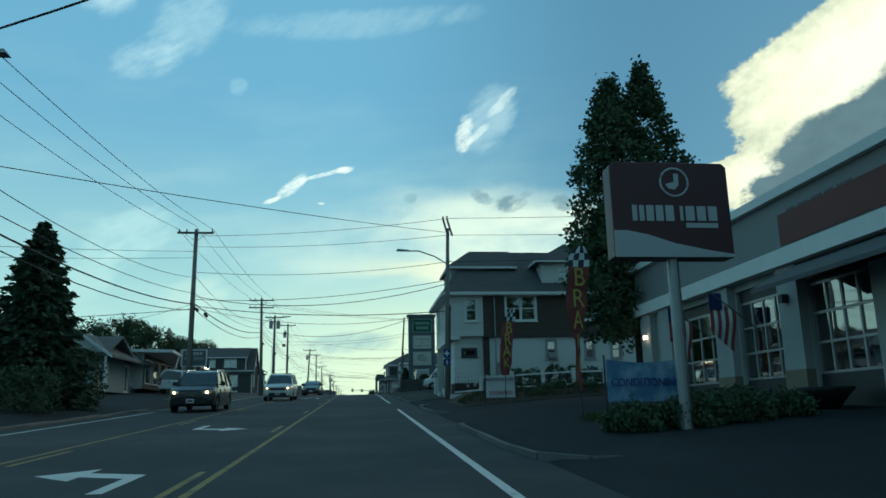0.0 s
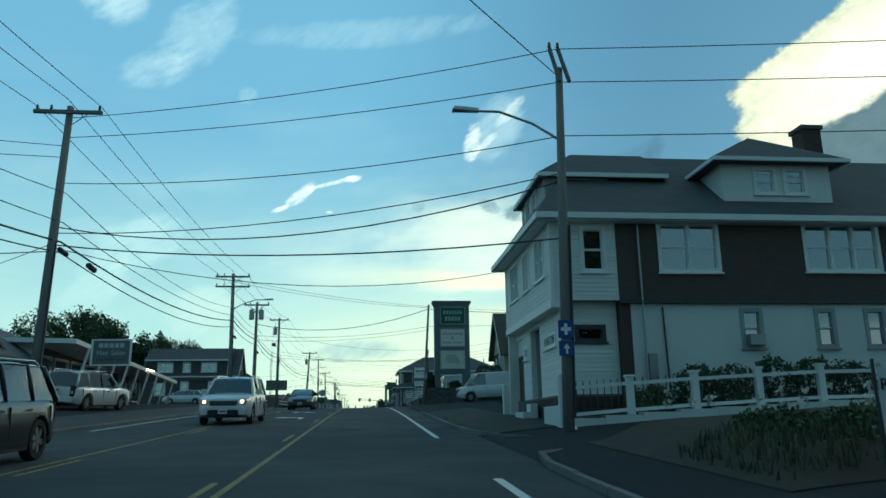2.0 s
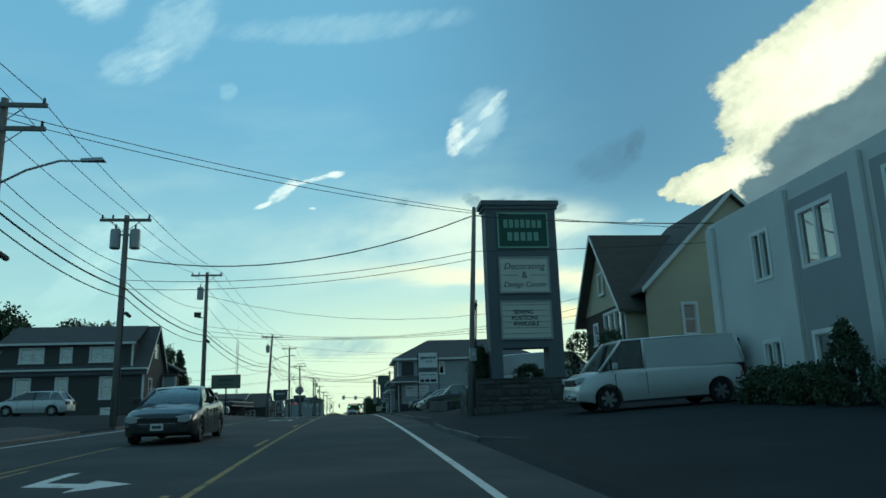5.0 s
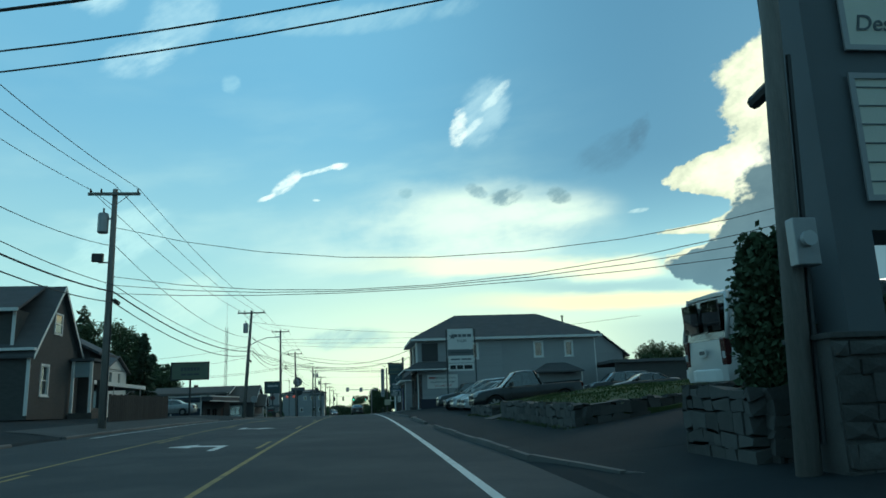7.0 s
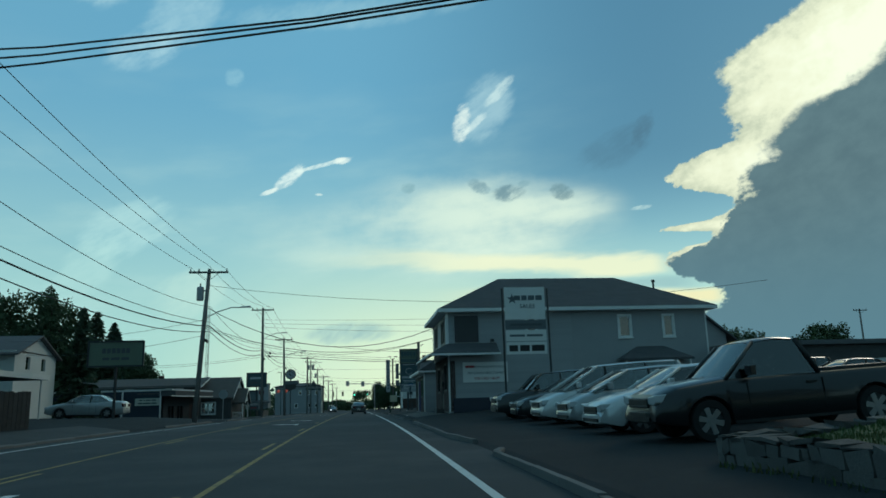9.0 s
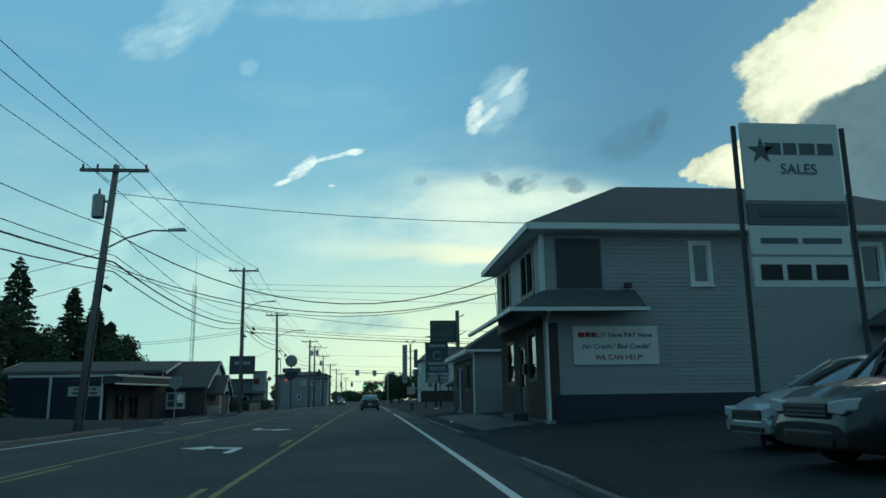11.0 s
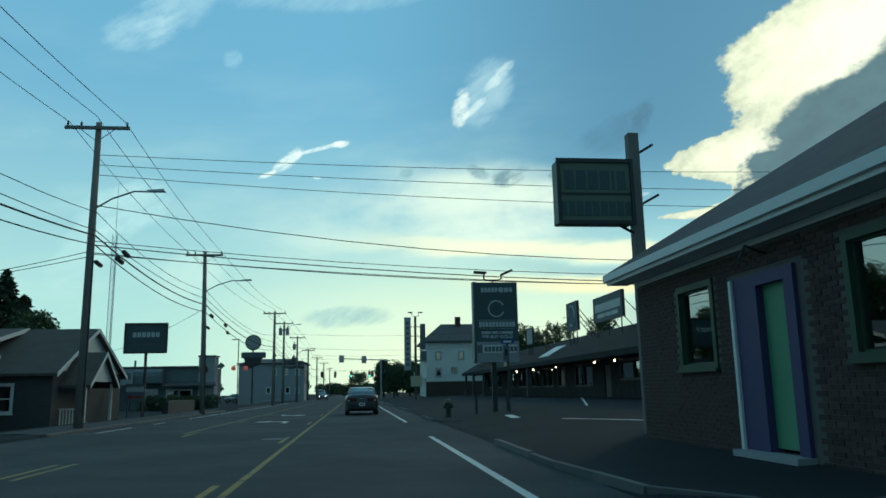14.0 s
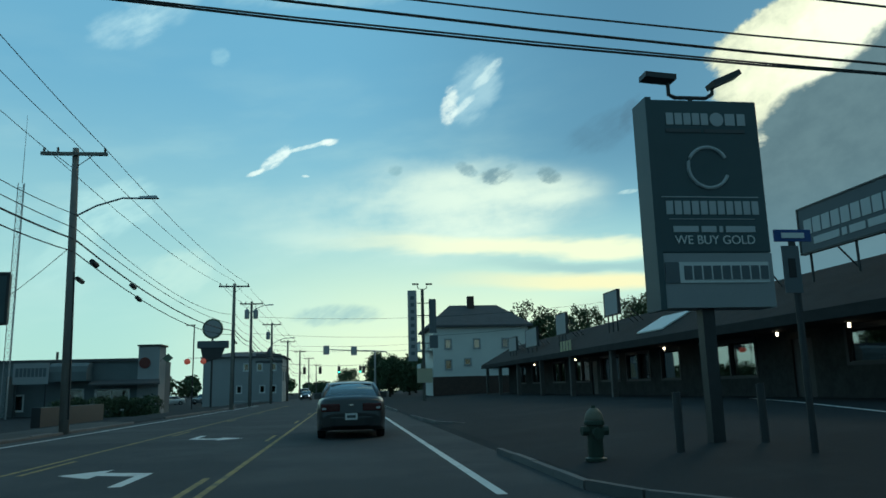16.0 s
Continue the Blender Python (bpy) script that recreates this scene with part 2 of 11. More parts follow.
# the sun stands behind the cloud: weak and wide
sun_data = bpy.data.lights.new("sun", "SUN")
sun_data.energy, sun_data.angle, sun_data.color = 0.2, radians(14), (1.0, 0.92, 0.76)
sun = new("sun", sun_data)
sun.matrix_world = look((0, 0, 60), (-math.sin(radians(SUN_AZ)) * 50, -math.cos(radians(SUN_AZ)) * 50, 60 - 50 * math.tan(radians(SUN_EL))))

# ---------------------------------------------------------------- lie of the land
KNEES = [(-60, 2.6), (55, 2.6), (79, 1.8), (108, 0.9), (135, 0.1), (181, -0.2), (900, -0.2)]
_ys = np.arange(-80, 900.01, 0.25)
_zs = np.cumsum(np.tan(np.radians(np.interp(_ys, [k[0] for k in KNEES], [k[1] for k in KNEES])))) * 0.25
_zs -= np.interp(0, _ys, _zs)
SIDE_X = [-400, -30, -20, -14, -11, -9.6, -9.4, 2.9, 3.2, 5, 8, 12, 30, 400]
SIDE_Z = [1.5, 0.75, 0.6, 0.5, 0.28, 0.08, -0.05, -0.05, 0.04, 0.22, 0.42, 0.6, 0.8, 1.5]


def zr(y):
    """Height of the road at y."""
    return float(np.interp(y, _ys, _zs))


def gz(x, y):
    """Height of the ground at x, y."""
    dip = float(np.interp(y, [152, 164, 380, 480], [0, 1, 1, 0])) * float(np.interp(x, [-17, -9.7], [1.0, 0]))
    lot = 0.18 * float(np.interp(y, [106, 111, 134, 139], [0, 1, 1, 0])) * float(np.interp(x, [3.4, 6.0, 11.0, 16.0], [0, 1, 1, 0]))
    return zr(y) + float(np.interp(x, SIDE_X, SIDE_Z)) - dip - lot


# ---------------------------------------------------------------- building blocks
class Geo:
    """Vertices and faces that become one mesh."""

    def __init__(self):
        self.v, self.f = [], []

    def add(self, verts, faces):
        n = len(self.v)
        self.v.extend(tuple(p) for p in verts)
        self.f.extend(tuple(n + i for i in f) for f in faces)
        return self

    def box(self, x0, x1, y0, y1, z0, z1, m=None):
        vs = [Vector((x, y, z)) for z in (z0, z1) for y in (y0, y1) for x in (x0, x1)]
        if m is not None:
            vs = [m @ p for p in vs]
        return self.add(vs, [(0, 2, 3, 1), (4, 5, 7, 6), (0, 1, 5, 4), (2, 6, 7, 3), (0, 4, 6, 2), (1, 3, 7, 5)])

    def tube(self, path, radius, n=8, caps=True):
        """A round bar along points; radius: one, or one for each point."""
        path = [Vector(p) for p in path]
        rs = [float(q) for q in radius] if isinstance(radius, (list, tuple)) else [radius] * len(path)
        rings = []
        for i, p in enumerate(path):
            d = (path[min(i + 1, len(path) - 1)] - path[max(i - 1, 0)]).normalized()
            a = d.orthogonal() if abs(d.z) > 0.9 else d.cross(Vector((0, 0, 1)))
            a.normalize()
            b = d.cross(a)
            rings.append([p + rs[i] * (math.cos(t) * a + math.sin(t) * b) for t in (math.tau * k / n for k in range(n))])
        faces = [(i * n + k, i * n + (k + 1) % n, (i + 1) * n + (k + 1) % n, (i + 1) * n + k) for i in range(len(path) - 1) for k in range(n)]
        if caps:
            faces += [tuple(range(n - 1, -1, -1)), tuple((len(path) - 1) * n + k for k in range(n))]
        return self.add([p for r in rings for p in r], faces)

    def prism(self, outline, a, b, axis="y", m=None):
        """An outline of (u, v) points pushed from a to b along an axis; u, v are the other two axes in order."""
        def at(u, v, w):
            return Vector({"x": (w, u, v), "y": (u, w, v), "z": (u, v, w)}[axis])
        n = len(outline)
        vs = [at(u, v, a) for u, v in outline] + [at(u, v, b) for u, v in outline]
        if m is not None:
            vs = [m @ p for p in vs]
        return self.add(vs, [tuple(range(n - 1, -1, -1)), tuple(range(n, 2 * n))] + [(k, (k + 1) % n, n + (k + 1) % n, n + k) for k in range(n)])

    def lathe(self, profile, centre, n=14):
        """A profile of (radius, z) turned about an upright axis."""
        cx, cy, cz = centre
        vs = [(cx + r * math.cos(math.tau * k / n), cy + r * math.sin(math.tau * k / n), cz + z) for r, z in profile for k in range(n)]
        fs = [(i * n + k, i * n + (k + 1) % n, (i + 1) * n + (k + 1) % n, (i + 1) * n + k) for i in range(len(profile) - 1) for k in range(n)]
        fs += [tuple(range(n - 1, -1, -1)), tuple((len(profile) - 1) * n + k for k in range(n))]
        return self.add(vs, fs)

    def slab(self, corners, thick):
        """A flat plate: corners of its top, thickened downwards."""
        n = len(corners)
        vs = [Vector(c) for c in corners] + [Vector(c) - Vector((0, 0, thick)) for c in corners]
        return self.add(vs, [tuple(range(n)), tuple(range(2 * n - 1, n - 1, -1))] + [(k, n + k, n + (k + 1) % n, (k + 1) % n) for k in range(n)])

    def panel(self, us, vs, holes, d0, d1, m):
        """A plate in u, v from depth d0 to d1 with holes, as one connected skin."""
        us, vs = sorted(set(us)), sorted(set(vs))
        nu, nv = len(us), len(vs)
        full = [[not any(h[0] < (us[i] + us[i + 1]) / 2 < h[1] and h[2] < (vs[j] + vs[j + 1]) / 2 < h[3] for h in holes) for j in range(nv - 1)] for i in range(nu - 1)]
        idx, verts, faces = {}, [], []

        def at(i, j, k):
            if (i, j, k) not in idx:
                idx[i, j, k] = len(verts)
                verts.append(m @ Vector((us[i], (d0, d1)[k], vs[j])))
            return idx[i, j, k]

        def on(i, j):
            return 0 <= i < nu - 1 and 0 <= j < nv - 1 and full[i][j]
        for i in range(nu - 1):
            for j in range(nv - 1):
                if not full[i][j]:
                    continue
                for k in (0, 1):
                    faces.append((at(i, j, k), at(i + 1, j, k), at(i + 1, j + 1, k), at(i, j + 1, k)))
                for (di, dj), (a, b) in (((-1, 0), ((i, j), (i, j + 1))), ((1, 0), ((i + 1, j), (i + 1, j + 1))), ((0, -1), ((i, j), (i + 1, j))), ((0, 1), ((i, j + 1), (i + 1, j + 1)))):
                    if not on(i + di, j + dj):
                        faces.append((at(*a, 0), at(*b, 0), at(*b, 1), at(*a, 1)))
        return self.add(verts, faces)

    def islands(self):
        """The same geometry as one Geo for each connected piece."""
        up = list(range(len(self.v)))

        def root(a):
            while up[a] != a:
                up[a] = up[up[a]]
                a = up[a]
            return a
        for f in self.f:
            r = root(f[0])
            for i in f[1:]:
                up[root(i)] = r
        out = {}
        for f in self.f:
            g, old = out.setdefault(root(f[0]), (Geo(), {}))
            for i in f:
                if i not in old:
                    old[i] = len(g.v)
                    g.v.append(self.v[i])
            g.f.append(tuple(old[i] for i in f))
        return [g for g, _ in out.values()]

    def mesh(self, name, material, base=(0, 0, 0), smooth=False):
        me = bpy.data.meshes.new(name)
        me.from_pydata([(x - base[0], y - base[1], z - base[2]) for x, y, z in self.v], [], self.f)
        bm = bmesh.new()
        bm.from_mesh(me)
        bmesh.ops.recalc_face_normals(bm, faces=bm.faces)
        bm.to_mesh(me)
        bm.free()
        if material is not None:
            me.materials.append(material)
        if smooth:
            me.shade_smooth()
        return me


BASES = {}
APART = {"overhead_door", "gutter", "canopy_gutter", "rake_board", "corner_board", "soffit", "downpipe", "hood_post", "wall_lamp", "lettering_bar", "door_bar", "fascia", "alcove_wall", "railing", "strut", "bracket", "lamp_head"}


def thing(name, at, label, category, group=""):
    """An Empty at the base of a thing, for its parts."""
    ob = new(name)
    ob.location = at
    ob.empty_display_size = 0.3
    BASES[ob] = tuple(at)
    return tagged(ob, label, category, group)


def part(name, geo, material, parent, label="", smooth=False, bevel=0.0):
    """One mesh under a thing or a part; geo is in the world's metres."""
    if name in APART:
        lumps = geo.islands()
        for lump in lumps[1:]:
            part(name, lump, material, parent, label, smooth, bevel)
        geo = lumps[0]
    base = BASES.get(parent, (0, 0, 0))
    ob = new(name, geo.mesh(name, material, base, smooth))
    ob.parent = parent
    BASES[ob] = base
    if bevel:
        mod = ob.modifiers.new("edge", "BEVEL")
        mod.width, mod.segments, mod.limit_method, mod.angle_limit = bevel, 2, "ANGLE", radians(40)
    return tagged(ob, label)


def solid(name, geo, material, label="", category="", group="", kind="", smooth=False, at=(0, 0, 0), bevel=0.0):
    """A thing, or a piece of the setting, that is one mesh."""
    ob = new(name, geo.mesh(name, material, at, smooth))
    ob.location = at
    BASES[ob] = tuple(at)
    if bevel:
        mod = ob.modifiers.new("edge", "BEVEL")
        mod.width, mod.segments, mod.limit_method, mod.angle_limit = bevel, 2, "ANGLE", radians(40)
    return tagged(ob, label, category, group, kind)


def lettering(words, parent, centre, size, material, facing=0.0, tilt=90.0, squeeze=1.0, depth=0.006, name="lettering", lean=0.0):
    """Raised words. facing: degrees about z; 0 faces the way that the camera comes from (-y)."""
    cu = bpy.data.curves.new(name, "FONT")
    cu.body, cu.size, cu.align_x, cu.align_y, cu.extrude = words, size, "CENTER", "CENTER", depth
    cu.shear = lean
    cu.materials.append(material)
    ob = new(name, cu)
    base = BASES.get(parent, (0, 0, 0))
    ob.parent = parent
    ob.matrix_basis = pose(centre[0] - base[0], centre[1] - base[1], centre[2] - base[2], tilt, 0, facing) @ Matrix.Diagonal((squeeze, 1, 1, 1))
    return ob


def bars(parent, centre, widths, height, gap, material, facing="y", sign=-1, name="lettering_bar", lift=0.01):
    """Unreadable writing: a row of plain bars on a board that faces -y, +-x."""
    total = sum(widths) + gap * (len(widths) - 1)
    u = -total / 2
    g = Geo()
    for w in widths:
        a, b = u, u + w
        if facing == "y":
            g.box(centre[0] + a, centre[0] + b, centre[1] - lift, centre[1] + 0.002, centre[2] - height / 2, centre[2] + height / 2)
        else:
            x0, x1 = sorted((centre[0] + sign * lift, centre[0] - sign * 0.002))
            g.box(x0, x1, centre[1] + a, centre[1] + b, centre[2] - height / 2, centre[2] + height / 2)
        u += w + gap
    return part(name, g, material, parent)


class Face:
    """The plane of a wall: u metres along it from p, v metres up; out is the way it faces."""

    def __init__(self, p, q, z0):
        self.p, d = Vector((*p, 0)), Vector((q[0] - p[0], q[1] - p[1], 0))
        self.length, self.d, self.z0 = d.length, d.normalized(), z0
        self.out = Vector((self.d.y, -self.d.x, 0))

    def m(self):
        """u, depth outwards, v -> world."""
        m = Matrix.Identity(4)
        m.col[0][:3], m.col[1][:3], m.col[2][:3] = self.d, self.out, (0, 0, 1)
        m.col[3][:3] = self.p + Vector((0, 0, self.z0))
        return m

    def at(self, u, out, v):
        return self.m() @ Vector((u, out, v))


def wall(parent, face, height, openings, material, thick=0.18, name="wall", label=""):
    """A wall with real openings (u0, u1, v0, v1)."""
    us = [0.003, face.length - 0.003, *(o[i] for o in openings for i in (0, 1))]
    vs = [0.0, height, *(o[i] for o in openings for i in (2, 3))]
    g = Geo().panel(us, vs, openings, -thick, 0, face.m())
    return part(name, g, material, parent, label)


def window(parent, face, u0, u1, v0, v1, frame_mat, glass_mat, sashes=1, rails=1, fw=0.07, blind=None, sill=True, deep=0.09, name="window", proud=0.035):
    """A window in an opening: frame, panes and sill; sashes side by side, rails across each; blind: the share that a shade covers."""
    m = face.m()
    w = (u1 - u0 - 2 * fw) / sashes
    gaps, us = [], [u0 - 0.05, u1 + 0.05]
    for k in range(sashes):
        a, b = u0 + fw + k * w + (fw * 0.6 if k else 0), u0 + fw + (k + 1) * w - (fw * 0.6 if k < sashes - 1 else 0)
        gaps.append((a, b, v0 + fw, v1 - fw))
        us += [a, b]
    g = Geo().panel(us, [v0 - 0.02, v0 + fw, v1 - fw, v1 + 0.05], gaps, -deep, proud, m)
    ob = part(name, g, frame_mat, parent)
    for k in range(sashes):
        a, b = u0 + fw + k * w + (fw * 0.6 if k else 0), u0 + fw + (k + 1) * w - (fw * 0.6 if k < sashes - 1 else 0)
        h = (v1 - v0 - 2 * fw) / (rails + 1)
        for r in range(rails + 1):
            c = v0 + fw + r * h
            dep = -0.05 if r == rails and rails else -0.065
            part("pane", Geo().box(a + 0.03, b - 0.03, dep - 0.006, dep, c + 0.025, c + h - 0.025, m), glass_mat, ob)
        lights = [(a + 0.035, b - 0.035, v0 + fw + r * h + 0.03, v0 + fw + (r + 1) * h - 0.03) for r in range(rails + 1)]
        sg = Geo().panel([a, b, a + 0.035, b - 0.035], [v0 + fw, v1 - fw] + [q for li in lights for q in li[2:]], lights, -0.08, -0.03, m)
        part("sash", sg, frame_mat, ob)
        if blind:
            part("shade", Geo().box(a, b, -0.15, -0.145, v1 - fw - (v1 - v0) * blind, v1 - fw, m), M["blind"], ob)
    if sill:
        part("sill", Geo().box(u0 - 0.09, u1 + 0.09, -0.02, 0.09, v0 - 0.07, v0 - 0.02, m), frame_mat, ob)
    return ob


def boards(parent, face, v0, v1, holes, material, step=0.13, u0=0.0, u1=None, name="clapboard", thick=0.02):
    """Lapped boards on a wall, each its own piece, cut out round the holes (u0, u1, v0, v1)."""
    u1 = face.length if u1 is None else u1
    m = face.m()
    shapes = {}
    v = v0
    while v < v1 - 0.02:
        top = min(v + step, v1)
        cuts = sorted((max(u0, a - 0.06), min(u1, b + 0.06)) for a, b, c, d in holes if c - 0.07 < (v + top) / 2 < d + 0.06 and b > u0 and a < u1)
        spans, u = [], u0
        for a, b in cuts:
            if a > u + 0.02:
                spans.append((u, a))
            u = max(u, b)
        if u < u1 - 0.02:
            spans.append((u, u1))
        for a, b in spans:
            key = (round(b - a, 2), round(top - v, 3))
            if key not in shapes:
                w, h = key
                me = bpy.data.meshes.new(name)
                me.from_pydata([(0, 0, 0), (w, 0, 0), (w, thick, 0), (0, thick, 0), (0, 0.003, h + 0.012), (w, 0.003, h + 0.012), (w, 0, h + 0.012), (0, 0, h + 0.012)], [],
                               [(0, 1, 2, 3), (3, 2, 5, 4), (4, 5, 6, 7), (0, 3, 4, 7), (1, 6, 5, 2)])
                me.materials.append(material)
                shapes[key] = me
            ob = new(name, shapes[key])
            base = BASES.get(parent, (0, 0, 0))
            ob.parent = parent
            ob.matrix_basis = Matrix.Translation(-Vector(base)) @ m @ Matrix.Translation((a, 0, v))
        v += step


def bricks(parent, face, v0, v1, holes, material, near, u0=0.0, u1=None, size=(0.2, 0.0575), joint=0.011, proud=0.012, most=290):
    """Bricks in running bond, proud of the wall: single pieces on the stretch of u that is passed nearest, joined beyond it."""
    u1 = face.length if u1 is None else u1
    m, rest, count, shapes = face.m(), Geo(), 0, {}
    rows = int((v1 - v0) / (size[1] + joint))
    pieces = []
    for r in range(rows):
        v = v0 + r * (size[1] + joint)
        u = u0 - (size[0] / 2 if r % 2 else 0)
        while u < u1:
            a, b = max(u, u0), min(u + size[0], u1)
            if b - a > 0.03 and not any(b > h[0] - 0.05 and a < h[1] + 0.05 and v + size[1] > h[2] - 0.05 and v < h[3] + 0.05 for h in holes):
                pieces.append((abs((a + b) / 2 - near), a, b, v))
            u += size[0] + joint
    pieces.sort(key=lambda p: (round(p[0], 1), p[3]))
    for _, a, b, v in pieces:
        out = proud * (0.75 + 0.5 * random.random())
        if count < most:
            key = round(b - a, 2)
            if key not in shapes:
                me = Geo().box(0, b - a, -0.02, proud, 0, size[1]).mesh("brick", material)
                shapes[key] = me
            ob = new("brick", shapes[key])
            base = BASES.get(parent, (0, 0, 0))
            ob.parent = parent
            ob.matrix_basis = Matrix.Translation(-Vector(base)) @ m @ Matrix.Translation((a, out - proud, v))
            count += 1
        else:
            rest.box(a, b, -0.02, out, v, v + size[1], m)
    if rest.v:
        tagged(part("brickwork", rest, material, parent), kind="stuff")


# ---------------------------------------------------------------- materials
M = {}


def mat(name, rgb, rough=0.75, metal=0.0, var=0.18, scale=1.5, fine=45.0, bump=0.08, spec=0.4, stretch=(1, 1, 1), vary=0.0, second=None, second_at=(0.55, 0.75), coat=0.0):
    """A surface with broad stains and fine grain. vary: how much single pieces differ; second: a colour that shows in patches."""
    ma = bpy.data.materials.new(name)
    ma.use_nodes = True
    nt = ma.node_tree
    b = nt.nodes["Principled BSDF"]
    b.inputs["Roughness"].default_value, b.inputs["Metallic"].default_value, b.inputs["Specular IOR Level"].default_value = rough, metal, spec
    b.inputs["Coat Weight"].default_value = coat
    co = nt.nodes.new("ShaderNodeTexCoord")
    mp = nt.nodes.new("ShaderNodeMapping")
    mp.inputs["Scale"].default_value = stretch
    nt.links.new(co.outputs["Object"], mp.inputs["Vector"])
    out = []
    for s, d in ((scale, 5.0), (fine, 4.0)):
        n = nt.nodes.new("ShaderNodeTexNoise")
        n.inputs["Scale"].default_value, n.inputs["Detail"].default_value, n.inputs["Roughness"].default_value = s, d, 0.6
        nt.links.new(mp.outputs[0], n.inputs["Vector"])
        out.append(n.outputs["Fac"])

    def math_(op, a, c):
        k = nt.nodes.new("ShaderNodeMath")
        k.operation = op
        for s, v in zip(k.inputs, (a, c)):
            if isinstance(v, bpy.types.NodeSocket):
                nt.links.new(v, s)
            else:
                s.default_value = v
        return k.outputs[0]
    shade = math_("ADD", math_("MULTIPLY", math_("SUBTRACT", out[0], 0.5), 2.4 * var), math_("MULTIPLY", math_("SUBTRACT", out[1], 0.5), 1.6 * var))
    if vary:
        info = nt.nodes.new("ShaderNodeObjectInfo")
        shade = math_("ADD", shade, math_("MULTIPLY", math_("SUBTRACT", info.outputs["Random"], 0.5), 2 * vary))
    gain = math_("ADD", shade, 1.0)
    base = nt.nodes.new("ShaderNodeMix")
    base.data_type = "RGBA"
    base.inputs[6].default_value = (*rgb, 1)
    base.inputs[7].default_value = (*(second or rgb), 1)
    if second:
        r = nt.nodes.new("ShaderNodeMapRange")
        nt.links.new(out[0], r.inputs[0])
        r.inputs[1].default_value, r.inputs[2].default_value = second_at
        nt.links.new(r.outputs[0], base.inputs[0])
    else:
        base.inputs[0].default_value = 0
    mul = nt.nodes.new("ShaderNodeVectorMath")
    mul.operation = "SCALE"
    nt.links.new(base.outputs[2], mul.inputs[0])
    nt.links.new(gain, mul.inputs["Scale"])
    nt.links.new(mul.outputs[0], b.inputs["Base Color"])
    rr = nt.nodes.new("ShaderNodeMapRange")
    nt.links.new(out[1], rr.inputs[0])
    rr.inputs[3].default_value, rr.inputs[4].default_value = max(0.02, rough - 0.1), min(1, rough + 0.1)
    nt.links.new(rr.outputs[0], b.inputs["Roughness"])
    if bump:
        bp = nt.nodes.new("ShaderNodeBump")
        bp.inputs["Strength"].default_value, bp.inputs["Distance"].default_value = min(1.0, bump * 4), 0.01
        nt.links.new(out[1], bp.inputs["Height"])
        nt.links.new(bp.outputs[0], b.inputs["Normal"])
    M[name] = ma
    return ma


def glass(name, tint, gloss=1.0, rough=0.02, ior=2.1):
    """A pane: clear with the reflection that its angle gives."""
    ma = bpy.data.materials.new(name)
    ma.use_nodes = True
    nt = ma.node_tree
    nt.nodes.clear()
    o, mx = nt.nodes.new("ShaderNodeOutputMaterial"), nt.nodes.new("ShaderNodeMixShader")
    tr, gl, fr = nt.nodes.new("ShaderNodeBsdfTransparent"), nt.nodes.new("ShaderNodeBsdfGlossy"), nt.nodes.new("ShaderNodeFresnel")
    tr.inputs["Color"].default_value = (*tint, 1)
    gl.inputs["Roughness"].default_value = rough
    gl.inputs["Color"].default_value = (gloss, gloss, gloss, 1)
    fr.inputs["IOR"].default_value = ior
    no, bp = nt.nodes.new("ShaderNodeTexNoise"), nt.nodes.new("ShaderNodeBump")
    co = nt.nodes.new("ShaderNodeTexCoord")
    nt.links.new(co.outputs["Object"], no.inputs["Vector"])
    no.inputs["Scale"].default_value = 0.9
    bp.inputs["Strength"].default_value, bp.inputs["Distance"].default_value = 0.12, 0.02
    nt.links.new(no.outputs["Fac"], bp.inputs["Height"])
    nt.links.new(bp.outputs[0], gl.inputs["Normal"])
    nt.links.new(fr.outputs[0], mx.inputs[0])
    nt.links.new(tr.outputs[0], mx.inputs[1])
    nt.links.new(gl.outputs[0], mx.inputs[2])
    nt.links.new(mx.outputs[0], o.inputs["Surface"])
    M[name] = ma
    return ma


def glowing(name, rgb, strength):
    ma = bpy.data.materials.new(name)
    ma.use_nodes = True
    b = ma.node_tree.nodes["Principled BSDF"]
    b.inputs["Base Color"].default_value = (*rgb, 1)
    b.inputs["Emission Color"].default_value = (*rgb, 1)
    b.inputs["Emission Strength"].default_value = strength
    M[name] = ma
    return ma


mat("asphalt", (0.052, 0.060, 0.066), 0.9, spec=0.28, var=0.22, scale=0.35, fine=60, bump=0.2, second=(0.074, 0.081, 0.086), second_at=(0.45, 0.7))
mat("lot", (0.027, 0.033, 0.037), 0.95, spec=0.15, var=0.28, scale=0.5, fine=30, bump=0.25, second=(0.032, 0.039, 0.042), second_at=(0.55, 0.75))
mat("concrete", (0.105, 0.102, 0.097), 0.9, var=0.25, scale=1.2, fine=50, bump=0.12, vary=0.12, second=(0.07, 0.068, 0.065))
mat("kerbstone", (0.15, 0.147, 0.143), 0.85, var=0.22, scale=1.6, fine=70, bump=0.15, vary=0.18)
mat("paint_white", (0.72, 0.72, 0.70), 0.7, var=0.2, scale=2.5, fine=40, second=(0.35, 0.35, 0.34), second_at=(0.58, 0.72))
mat("paint_yellow", (0.36, 0.25, 0.085), 0.75, var=0.3, scale=2.5, fine=40, second=(0.13, 0.11, 0.06), second_at=(0.46, 0.66))
mat("siding_white", (0.72, 0.72, 0.69), 0.6, var=0.07, scale=0.7, fine=25, bump=0.03, vary=0.05)
mat("siding_grey", (0.35, 0.36, 0.37), 0.6, var=0.08, scale=0.7, fine=25, bump=0.03, vary=0.05)
